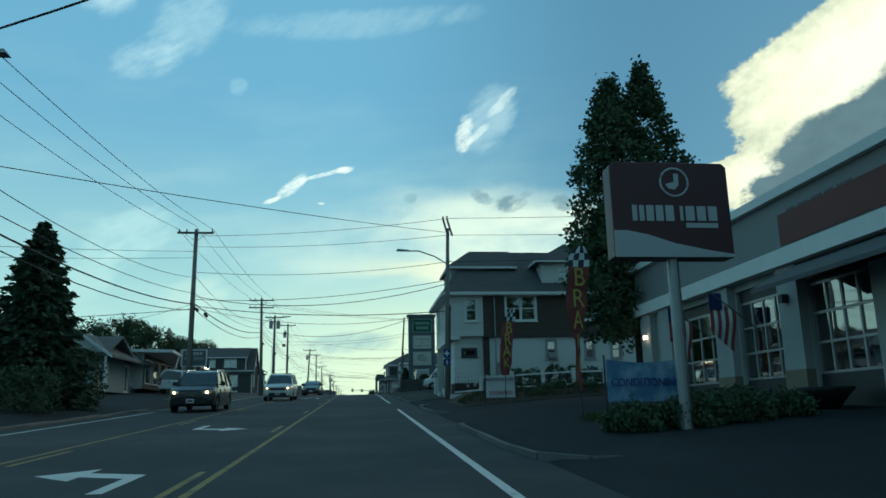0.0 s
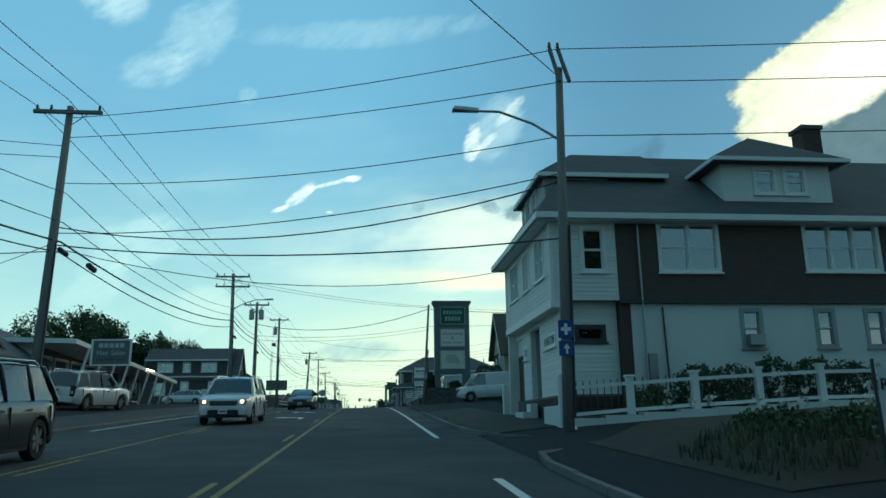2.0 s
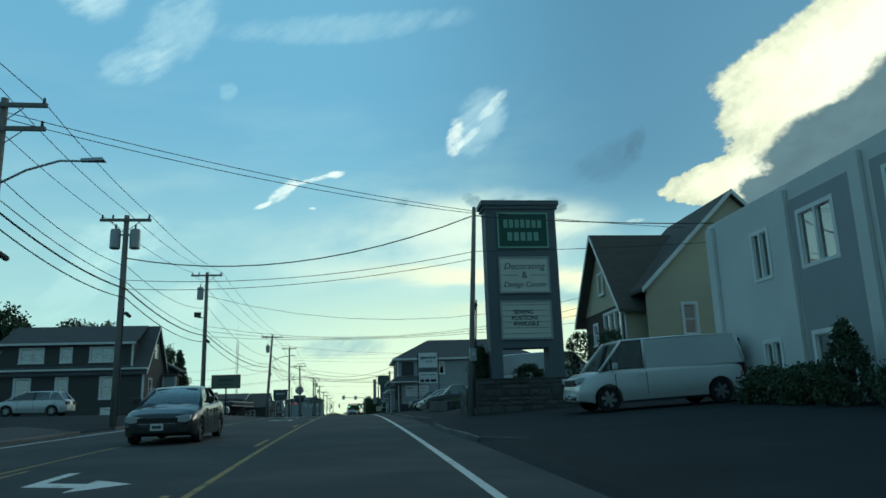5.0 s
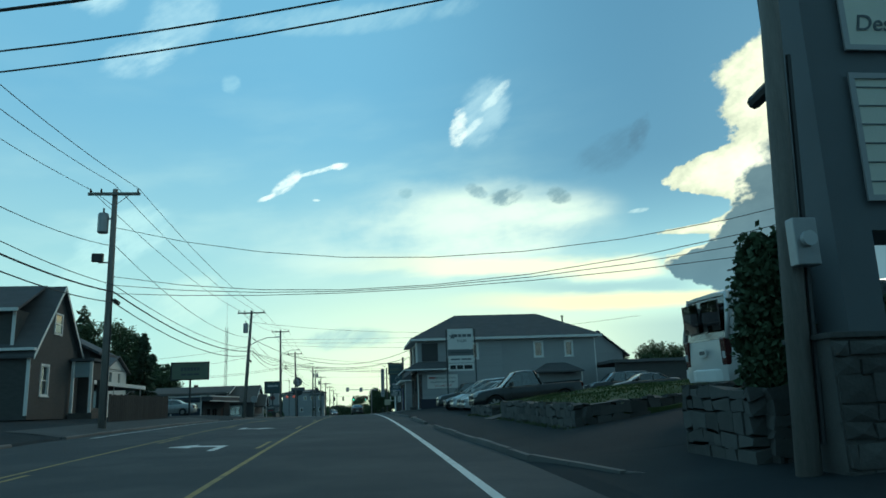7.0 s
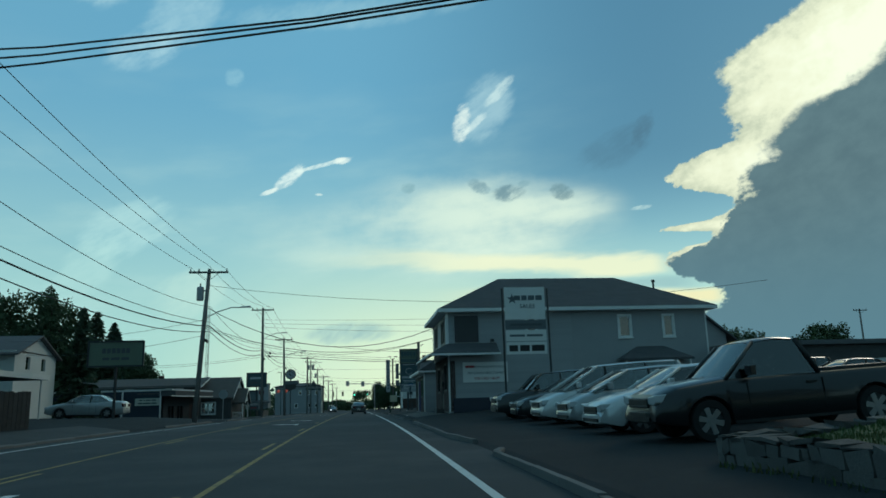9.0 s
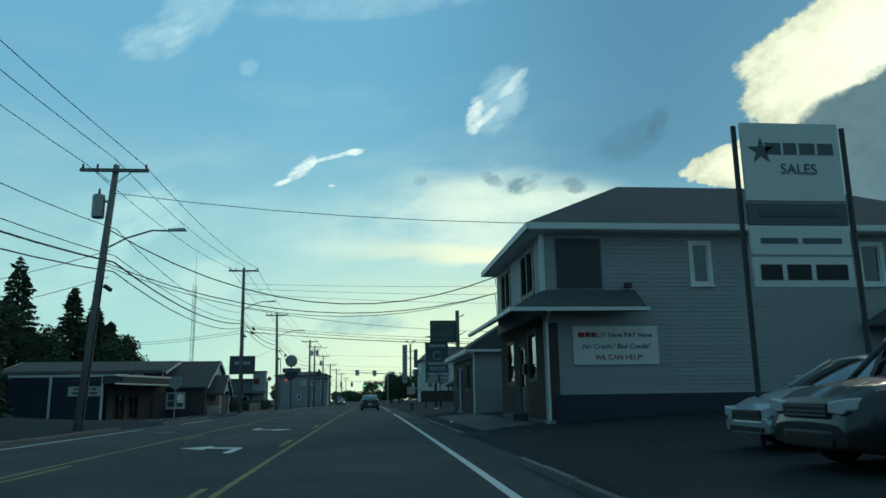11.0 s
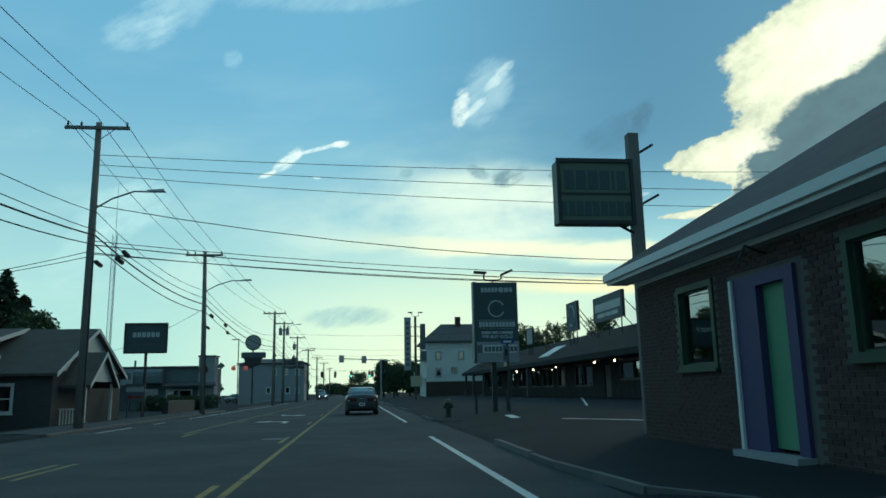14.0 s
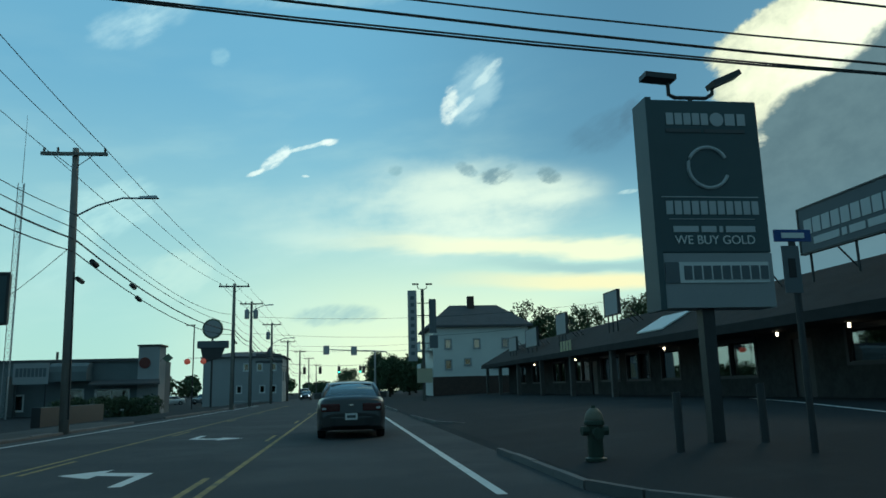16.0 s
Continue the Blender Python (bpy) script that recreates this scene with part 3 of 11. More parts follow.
mat("siding_tan", (0.55, 0.48, 0.34), 0.65, var=0.08, scale=0.7, fine=25, bump=0.04, vary=0.04, stretch=(1, 1, 6))
mat("siding_blue", (0.34, 0.40, 0.42), 0.65, var=0.08, scale=0.7, fine=25, bump=0.04, stretch=(1, 1, 6))
mat("siding_navy", (0.035, 0.05, 0.075), 0.6, var=0.1, scale=0.8, fine=25, bump=0.03)
mat("stucco", (0.68, 0.68, 0.66), 0.85, var=0.1, scale=0.6, fine=80, bump=0.12)
mat("block_paint", (0.42, 0.43, 0.42), 0.8, var=0.16, scale=0.8, fine=60, bump=0.1, second=(0.40, 0.40, 0.39), second_at=(0.5, 0.75))
mat("parapet_metal", (0.24, 0.245, 0.25), 0.6, var=0.12, scale=0.7, fine=40, bump=0.04)
mat("stucco_grey", (0.36, 0.37, 0.38), 0.85, var=0.1, scale=0.6, fine=80, bump=0.12)
mat("trim_white", (0.78, 0.78, 0.76), 0.5, var=0.08, scale=2, fine=40, bump=0.02)
mat("trim_dark", (0.05, 0.052, 0.055), 0.5, var=0.15, scale=2, fine=40, bump=0.03)
mat("shingle_wall", (0.10, 0.072, 0.062), 0.85, var=0.25, scale=3, fine=14, bump=0.3, stretch=(1.2, 1.2, 4))
mat("brown_shingle", (0.085, 0.083, 0.082), 0.85, var=0.25, scale=3, fine=14, bump=0.3, stretch=(1.2, 1.2, 4))
mat("roof_dark", (0.10, 0.102, 0.108), 0.9, var=0.25, scale=1.2, fine=18, bump=0.35, stretch=(1, 1, 3))
mat("roof_grey", (0.14, 0.14, 0.145), 0.85, var=0.2, scale=1.2, fine=18, bump=0.3, stretch=(1, 1, 3))
mat("roof_brown", (0.10, 0.09, 0.083), 0.9, var=0.25, scale=1.2, fine=18, bump=0.35, stretch=(1, 1, 3))
mat("brick", (0.085, 0.05, 0.044), 0.85, var=0.2, scale=4, fine=60, bump=0.2, vary=0.35)
mat("brick_dark", (0.075, 0.04, 0.035), 0.85, var=0.2, scale=4, fine=60, bump=0.2, vary=0.3)
mat("mortar", (0.15, 0.14, 0.13), 0.95, var=0.2, scale=3, fine=60, bump=0.2)
mat("brick_plain", (0.085, 0.055, 0.047), 0.9, var=0.3, scale=2.5, fine=16, bump=0.3, stretch=(1, 1, 3))
mat("red_panel", (0.17, 0.04, 0.033), 0.6, var=0.1, scale=1, fine=30)
mat("maroon", (0.09, 0.028, 0.034), 0.4, var=0.06, scale=1, fine=30, bump=0.02)
mat("metal_grey", (0.35, 0.36, 0.37), 0.45, 0.8, var=0.12, scale=3, fine=40)
mat("metal_dark", (0.06, 0.062, 0.065), 0.5, 0.5, var=0.15, scale=3, fine=40)
mat("galvanised", (0.42, 0.43, 0.44), 0.4, 0.9, var=0.15, scale=6, fine=50)
mat("wood_pole", (0.23, 0.215, 0.20), 0.9, var=0.3, scale=3, fine=30, bump=0.35, stretch=(3, 3, 0.35))
mat("weathered_wood", (0.13, 0.12, 0.11), 0.9, var=0.25, scale=2.5, fine=20, bump=0.25, stretch=(1, 1, 4), vary=0.12)
mat("cable", (0.05, 0.052, 0.055), 0.7, var=0.1, bump=0)
mat("porcelain", (0.10, 0.07, 0.06), 0.3, var=0.05, bump=0)
mat("rubber", (0.018, 0.018, 0.019), 0.85, var=0.15, scale=6, fine=60)
mat("alloy", (0.42, 0.43, 0.44), 0.35, 0.85, var=0.1, scale=6)
mat("plastic_black", (0.022, 0.023, 0.024), 0.5, var=0.1, scale=4)
mat("chrome", (0.65, 0.66, 0.67), 0.15, 1.0, var=0.03, bump=0)
for n_, c_ in (("car_dark", (0.028, 0.03, 0.032)), ("car_black", (0.016, 0.017, 0.019)), ("car_white", (0.66, 0.67, 0.67)), ("car_silver", (0.36, 0.38, 0.39)), ("car_grey", (0.12, 0.125, 0.13)), ("car_blue", (0.05, 0.07, 0.10)), ("car_maroon", (0.05, 0.02, 0.022))):
    mat(n_, c_, 0.32, 0.25, var=0.06, scale=2, fine=80, bump=0, spec=0.5, coat=0.6)
mat("sign_slate", (0.13, 0.15, 0.165), 0.7, var=0.1, scale=0.8, fine=40, bump=0.06)
mat("sign_green", (0.012, 0.085, 0.06), 0.5, var=0.06, scale=1.5)
mat("sign_cream", (0.66, 0.66, 0.58), 0.5, var=0.06, scale=1.5)
mat("sign_white", (0.74, 0.74, 0.72), 0.45, var=0.06, scale=1.5)
mat("sign_navy", (0.03, 0.035, 0.055), 0.45, var=0.06, scale=1.5)
mat("sign_teal", (0.06, 0.10, 0.11), 0.5, var=0.1, scale=1.5)
mat("sign_sage", (0.15, 0.19, 0.14), 0.55, var=0.1, scale=1.5)
mat("sign_blue", (0.02, 0.07, 0.25), 0.45, var=0.06, scale=1.5)
mat("ink_black", (0.02, 0.02, 0.022), 0.5, var=0.05, bump=0)
mat("ink_white", (0.78, 0.78, 0.76), 0.5, var=0.05, bump=0)
mat("ink_silver", (0.50, 0.52, 0.53), 0.45, var=0.05, bump=0)
mat("ink_gold", (0.42, 0.38, 0.22), 0.5, var=0.05, bump=0)
mat("ink_green", (0.22, 0.42, 0.33), 0.5, var=0.05, bump=0)
mat("ink_red", (0.40, 0.03, 0.03), 0.5, var=0.05, bump=0)
mat("ink_faint", (0.09, 0.10, 0.105), 0.5, var=0.05, bump=0)
mat("flag_red", (0.27, 0.07, 0.065), 0.8, var=0.08, scale=3)
mat("flag_yellow", (0.52, 0.42, 0.10), 0.8, var=0.08, scale=3)
mat("flag_blue", (0.02, 0.035, 0.13), 0.8, var=0.08, scale=3)
mat("flag_white", (0.72, 0.72, 0.72), 0.8, var=0.08, scale=3)
mat("banner_blue", (0.10, 0.24, 0.42), 0.7, var=0.2, scale=2, second=(0.30, 0.46, 0.58), second_at=(0.45, 0.65))
# window shades; the pale tone also stands in for sky reflected in upper sashes
mat("blind", (0.70, 0.70, 0.67), 0.8, var=0.06, scale=2, stretch=(1, 1, 8))
# near-black tone that puts indoor shade into floors and backing
mat("room_shade", (0.05, 0.05, 0.052), 0.9, var=0.1, scale=1)
mat("door_brown", (0.085, 0.045, 0.035), 0.6, var=0.15, scale=2)
mat("door_green", (0.11, 0.33, 0.19), 0.55, var=0.08, scale=2)
mat("door_purple", (0.07, 0.055, 0.15), 0.6, var=0.1, scale=2)
mat("frame_green", (0.035, 0.08, 0.045), 0.55, var=0.1, scale=2)
mat("dumpster_green", (0.018, 0.035, 0.035), 0.6, 0.2, var=0.3, scale=2.5, fine=30, second=(0.07, 0.045, 0.03), second_at=(0.62, 0.78))
mat("bonnet_paint", (0.16, 0.15, 0.11), 0.6, var=0.2, scale=6)
mat("canopy_shingle", (0.045, 0.045, 0.045), 0.95, spec=0.15, var=0.25, scale=1.2, fine=14, bump=0.3, stretch=(1, 1, 3))
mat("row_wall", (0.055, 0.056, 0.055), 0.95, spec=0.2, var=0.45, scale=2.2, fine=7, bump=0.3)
mat("diner_wall", (0.15, 0.18, 0.19), 0.8, var=0.15, scale=0.7, fine=25, bump=0.05)
mat("fence_board", (0.045, 0.047, 0.048), 0.95, spec=0.2, var=0.3, scale=2.5, fine=20, bump=0.25, stretch=(1, 1, 4), vary=0.15)
mat("footway", (0.075, 0.08, 0.082), 0.95, spec=0.2, var=0.25, scale=0.8, fine=40, bump=0.2)
mat("pillar_tan", (0.24, 0.20, 0.14), 0.75, var=0.15, scale=2, fine=30, bump=0.08)
mat("hydrant_paint", (0.03, 0.055, 0.04), 0.5, var=0.2, scale=6)
mat("stone", (0.095, 0.094, 0.09), 0.9, var=0.25, scale=3, fine=30, bump=0.3, vary=0.3)
mat("soil", (0.05, 0.04, 0.03), 0.95, var=0.3, scale=2, fine=25, bump=0.3)
mat("grass", (0.055, 0.085, 0.028), 0.9, var=0.35, scale=2, fine=20, bump=0.3, second=(0.075, 0.085, 0.035))
mat("bark", (0.06, 0.045, 0.035), 0.95, var=0.3, scale=4, fine=25, bump=0.35, stretch=(3, 3, 0.6))
for n_, c_ in (("leaf_conifer", (0.06, 0.095, 0.055)), ("leaf_dark", (0.065, 0.105, 0.05)), ("leaf_mid", (0.075, 0.115, 0.05)), ("leaf_shrub", (0.06, 0.10, 0.05))):
    mat(n_, c_, 0.75, var=0.4, scale=1.2, fine=9, bump=0)
mat("flowers", (0.6, 0.58, 0.5), 0.7, var=0.2)
glass("pane", (0.62, 0.66, 0.66), ior=3.8)
glass("pane_dark", (0.22, 0.24, 0.25))
glass("car_glass", (0.5, 0.55, 0.55))
glowing("globe_red", (0.5, 0.12, 0.08), 0.35)
glowing("lamp_lit", (1.0, 0.86, 0.6), 6.0)
glowing("headlight_lit", (1.0, 0.66, 0.28), 5.0)
glowing("headlight_cool", (0.85, 0.92, 1.0), 5.0)
glowing("signal_green", (0.05, 0.9, 0.55), 3.0)
mat("taillight", (0.075, 0.012, 0.013), 0.25, var=0.05, bump=0)
mat("lens_clear", (0.5, 0.52, 0.53), 0.15, var=0.05, bump=0)
mat("lens_dark", (0.03, 0.03, 0.03), 0.3, var=0.05, bump=0)

# ---------------------------------------------------------------- ground, road, kerbs, markings
def strip(xs, y0, y1, height, step=2.0):
    """A sheet over columns xs that follows the lie of the land."""
    g, n = Geo(), max(1, round((y1 - y0) / step))
    rows = [y0 + (y1 - y0) * i / n for i in range(n + 1)]
    g.v = [(x, y, height(x, y)) for y in rows for x in xs]
    k = len(xs)
    g.f = [(r * k + c, r * k + c + 1, (r + 1) * k + c + 1, (r + 1) * k + c) for r in range(n) for c in range(k - 1)]
    return g


GROUND_X = [-900, -300, -100, -45, -30, -20, -16, -14, -12.5, -11, -10.3, -9.6, -9.4, 2.9, 3.2, 4, 5, 6.5, 8, 10, 12, 20, 30, 60, 150, 400, 900]
ground = strip(GROUND_X, -60, 900, gz, 2.0)
solid("ground", ground, M["lot"], kind="structure")
road = strip([-9.5, -7, -4, -1.6, 1.2, 2.95], -60, 900, lambda x, y: zr(y) + 0.0, 2.0)
solid("road", road, M["asphalt"], "worn grey asphalt main road with lane markings", "road", kind="structure")


def line(name, x0, x1, y0, y1, material, lift=0.005):
    return solid(name, strip([x0, x1], y0, y1, lambda x, y: zr(y) + lift, 1.0), material, kind="structure")


for a, b in ((-60, 32.3), (41.0, 171.5), (180.7, 246.0)):
    line("edge_line", 1.79, 1.92, a, b, M["paint_white"])
for a, b in ((-60, 34), (47, 96), (104, 150), (156, 163), (178, 182), (185, 187), (192, 250)):
    line("edge_line", -8.66, -8.54, a, b, M["paint_white"])
line("centre_line", -1.70, -1.60, -60, 246, M["paint_yellow"])
line("turn_lane_line", -5.41, -5.31, -60, 166, M["paint_yellow"])
line("turn_lane_line", -5.41, -5.31, 176, 246, M["paint_yellow"])
for k in range(-5, 22):
    y = 8.3 + 10.8 * k
    line("lane_dash", -1.96, -1.86, y, y + 2.6, M["paint_yellow"])
    line("lane_dash", -5.12, -5.02, y + 4, y + 6.6, M["paint_yellow"])


def arrow(x, y, way, length=2.6):
    """A turn arrow painted on the lane; way: 1 as traffic up the road sees a left turn, -1 for traffic down it."""
    g = Geo()
    pts = [(0.30, 0), (0.48, 0), (0.48, 1.35), (-0.35, 1.62), (-0.35, 2.0), (-1.0, 1.45), (-0.35, 0.95), (-0.35, 1.28), (0.30, 1.05)]
    pts = [(x + way * u, y + way * v * length / 2.0) for u, v in pts]
    g.add([(a, b, zr(b) + 0.005) for a, b in pts], [(0, 1, 2, 8), (8, 2, 3, 7), (4, 5, 6), (3, 4, 6, 7)])
    return solid("turn_arrow", g, M["paint_white"], kind="structure")


for x, y, way in ((-3.1, 9.0, 1), (-3.7, 22.5, -1), (-3.2, 55.2, 1), (-3.7, 68.2, -1), (-3.3, 94.6, 1), (-3.8, 109, -1), (-3.2, 136.0, 1), (-3.6, 149.5, -1), (-3.4, 183.0, 1), (-3.7, 195.5, -1)):
    arrow(x, y, way)
for x, y in ((-0.42, 46.0), (-6.9, 147.0), (-2.2, 172.1)):
    g = Geo().lathe([(0.36, 0), (0.36, 0.008), (0.30, 0.012), (0.0, 0.012)], (x, y, zr(y) - 0.002), 20)
    solid("manhole_cover", g, M["metal_dark"], "round dark iron manhole cover set in the road", "manhole", at=(x, y, zr(y)))
# white lot and parking lines off the road, and one short broad bar
for x0, y0, x1, y1, w in ((7.3, 168.7, 6.0, 173.6, 0.12), (9.1, 181.0, 13.3, 195.5, 0.10), (5.0, 39.6, 6.3, 44.6, 0.12), (5.45, 178.9, 5.2, 176.3, 0.3), (3.5, 149.8, 3.6, 151.0, 0.1)):
    n = Vector((y1 - y0, x0 - x1, 0)).normalized() * w / 2
    g = Geo()
    for k in range(6):
        a, b = k / 6, (k + 1) / 6
        c = [(x0 + (x1 - x0) * q + s * n.x, y0 + (y1 - y0) * q + s * n.y) for q, s in ((a, 1), (b, 1), (b, -1), (a, -1))]
        g.add([(p, q, gz(p, q) + 0.012) for p, q in c], [(0, 1, 2, 3)])
    solid("lot_line", g, M["paint_white"], kind="structure")
for k in range(5):
    y = 156 + 2.9 * k
    g = Geo()
    for j in range(4):
        x0, x1 = -14.0 + 1.1 * j, -14.0 + 1.1 * (j + 1)
        g.add([(x, q, gz(x, q) + 0.012) for x, q in ((x0, y + j * 0.5), (x1, y + (j + 1) * 0.5), (x1, y + (j + 1) * 0.5 + 0.1), (x0, y + j * 0.5 + 0.1))], [(0, 1, 2, 3)])
    solid("lot_line", g, M["paint_white"], kind="structure")


def kerb(points, group="granite kerbs", width=0.13, height=0.10):
    """Kerb stones along points (x, y), each stone a piece."""
    root = thing("kerb", (points[0][0], points[0][1], gz(*points[0])), "grey granite kerb with a worn top", "kerb", group)
    root["kind"] = "structure"
    pts, n = [Vector((x, y)) for x, y in points], 0
    for a, b in zip(pts, pts[1:]):
        d, ln = (b - a).normalized(), (b - a).length
        parts_, s = max(1, round(ln / 1.6)), Vector((-(b - a).normalized().y, (b - a).normalized().x))
        for k in range(parts_):
            p, q = a + d * ln * k / parts_, a + d * (ln * (k + 1) / parts_ - 0.02)
            h = height + random.uniform(-0.015, 0.015)
            g = Geo()
            vs = []
            for e in (p, q):
                z = zr(e.y)
                for off, up in ((-width / 2, -0.12), (-width / 2, h - 0.03), (-width / 2 + 0.03, h), (width / 2, h), (width / 2, -0.12)):
                    c = e + s * off
                    vs.append((c.x, c.y, z + up))
            g.add(vs, [(0, 1, 2, 3, 4), (9, 8, 7, 6, 5)] + [(j, (j + 1) % 5, 5 + (j + 1) % 5, 5 + j) for j in range(5)])
            part("kerb_stone", g, M["kerbstone"], root)


for pts in ([(4.6, 10.4), (3.5, 10.6), (2.95, 11.4), (2.8, 13), (2.8, 19.3), (2.95, 19.9)], [(4.2, 26.0), (3.4, 26.2), (2.95, 27.3), (2.85, 29), (2.9, 33.5), (3.2, 35.4), (4.2, 36.4)],
            [(4.6, 38.8), (3.4, 40.2), (2.9, 43), (2.8, 47), (2.85, 52), (2.9, 60.8)], [(3.9, 71.0), (3.1, 72), (2.95, 76), (2.95, 80)],
            [(4.4, 85.6), (3.6, 86.2), (3.1, 89), (2.9, 95), (2.8, 101.2)], [(2.8, 104.5), (2.85, 112.4), (3.1, 113.2)], [(3.0, 116), (2.75, 118.8), (2.75, 132.2)],
            [(3.5, 140.2), (2.8, 140.8), (2.8, 146), (2.75, 152.3)], [(3.9, 158.7), (3.15, 159.9), (2.95, 163), (3.0, 168.2)],
            [(5.2, 178.2), (4.4, 178.4), (3.7, 179.0), (3.2, 179.8), (2.9, 180.8), (2.92, 183.4), (2.92, 186.0)], [(3.9, 196.1), (3.2, 198), (2.95, 205.5)], [(2.95, 214), (2.95, 230)], [(2.95, 236), (2.95, 246)]):
    kerb(pts)
for a, b in ((-40, 36), (46, 84), (88, 100), (104, 132), (138, 150), (156, 166), (176, 208), (214, 240)):
    kerb([(-9.45, a), (-9.45, b)], "granite kerbs of the far side")
# concrete footways
solid("pavement", strip([3.0, 4.2, 5.3], 142, 158, lambda x, y: gz(x, y) + 0.02, 1.0), M["concrete"], "cracked grey concrete footway", "pavement", kind="structure")
for a, b in ((46, 84), (104, 132), (176, 208)):
    solid("pavement", strip([-11.4, -10.4, -9.55], a, b, lambda x, y: gz(x, y) + 0.03, 1.0), M["footway"], "worn dark grey footway", "pavement", kind="structure")

# ---------------------------------------------------------------- buildings on the near (right) side
def hip_roof(parent, x0, x1, y0, y1, z, rise, ridge, material, over=0.45, thick=0.16, name="roof", fascia=None):
    """A hipped roof over a rectangle; ridge: its two ends (x, y)."""
    a, b, c, d = (x0 - over, y0 - over), (x1 + over, y0 - over), (x1 + over, y1 + over), (x0 - over, y1 + over)
    (rx0, ry0), (rx1, ry1) = ridge
    g = Geo()
    vs = [(*p, z) for p in (a, b, c, d)] + [(rx0, ry0, z + rise), (rx1, ry1, z + rise)] + [(*p, z - thick) for p in (a, b, c, d)]
    if abs(rx1 - rx0) >= abs(ry1 - ry0):
        fs = [(0, 1, 5, 4), (1, 2, 5), (2, 3, 4, 5), (3, 0, 4)]
    else:
        fs = [(0, 1, 4), (1, 2, 5, 4), (2, 3, 5), (3, 0, 4, 5)]
    fs += [(0, 6, 7, 1), (1, 7, 8, 2), (2, 8, 9, 3), (3, 9, 6, 0), (9, 8, 7, 6)]
    g.add(vs, fs)
    ob = part(name, g, material, parent)
    if fascia:
        h = Geo()
        lo, hi = z - thick - 0.03, z - 0.03
        h.box(a[0] - 0.07, b[0] + 0.07, a[1] - 0.07, a[1] - 0.004, lo, hi).box(a[0] - 0.07, b[0] + 0.07, c[1] + 0.004, c[1] + 0.07, lo, hi)
        h.box(a[0] - 0.07, a[0] - 0.004, a[1] - 0.004, d[1] + 0.004, lo, hi).box(b[0] + 0.004, b[0] + 0.07, a[1] - 0.004, d[1] + 0.004, lo, hi)
        part("gutter", h, fascia, ob)
    return ob


def gable_roof(parent, x0, x1, y0, y1, z, rise, axis, material, over=0.4, thick=0.14, trim=None, name="roof"):
    """A pitched roof; axis: the way that its ridge runs."""
    g = Geo()
    if axis == "x":
        half, mid = (y1 - y0) / 2, (y0 + y1) / 2
        s = rise / half
        for sg in (-1, 1):
            e = mid + sg * (half + over)
            g.slab([(x0 - over, mid, z + rise), (x1 + over, mid, z + rise), (x1 + over, e, z - s * over), (x0 - over, e, z - s * over)][::sg], thick)
    else:
        half, mid = (x1 - x0) / 2, (x0 + x1) / 2
        s = rise / half
        for sg in (-1, 1):
            e = mid + sg * (half + over)
            g.slab([(mid, y0 - over, z + rise), (mid, y1 + over, z + rise), (e, y1 + over, z - s * over), (e, y0 - over, z - s * over)][::-sg], thick)
    ob = part(name, g, material, parent)
    if trim:
        h = Geo()
        for sg in (-1, 1):
            for end in ((x0 - over, x1 + over) if axis == "x" else (y0 - over, y1 + over)):
                e = mid + sg * (half + over)
                pts = [(mid, z + rise + 0.02), (e, z - s * over + 0.02), (e, z - s * over - 0.2), (mid, z + rise - 0.2)]
                first = end == (x0 - over if axis == "x" else y0 - over)
                p, q = (end - 0.03, end - 0.003) if first else (end + 0.003, end + 0.03)
                h.prism(pts, p, q, "x" if axis == "x" else "y")
        part("rake_board", h, trim, ob)
    return ob


def gable_end(parent, face, rise, material, name="gable", thick=0.18, base=0.0):
    """The triangle of wall under a pitched roof, on top of a face of the given length."""
    g = Geo().prism([(0, base), (face.length, base), (face.length / 2, base + rise)], -thick, 0, "y", face.m())
    return part(name, g, material, parent)


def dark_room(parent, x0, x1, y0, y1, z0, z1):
    """A near-black floor, whose colour puts the room's shade behind a hollow building's panes."""
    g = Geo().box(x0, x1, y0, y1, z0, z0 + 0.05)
    part("floor", g, M["room_shade"], parent)


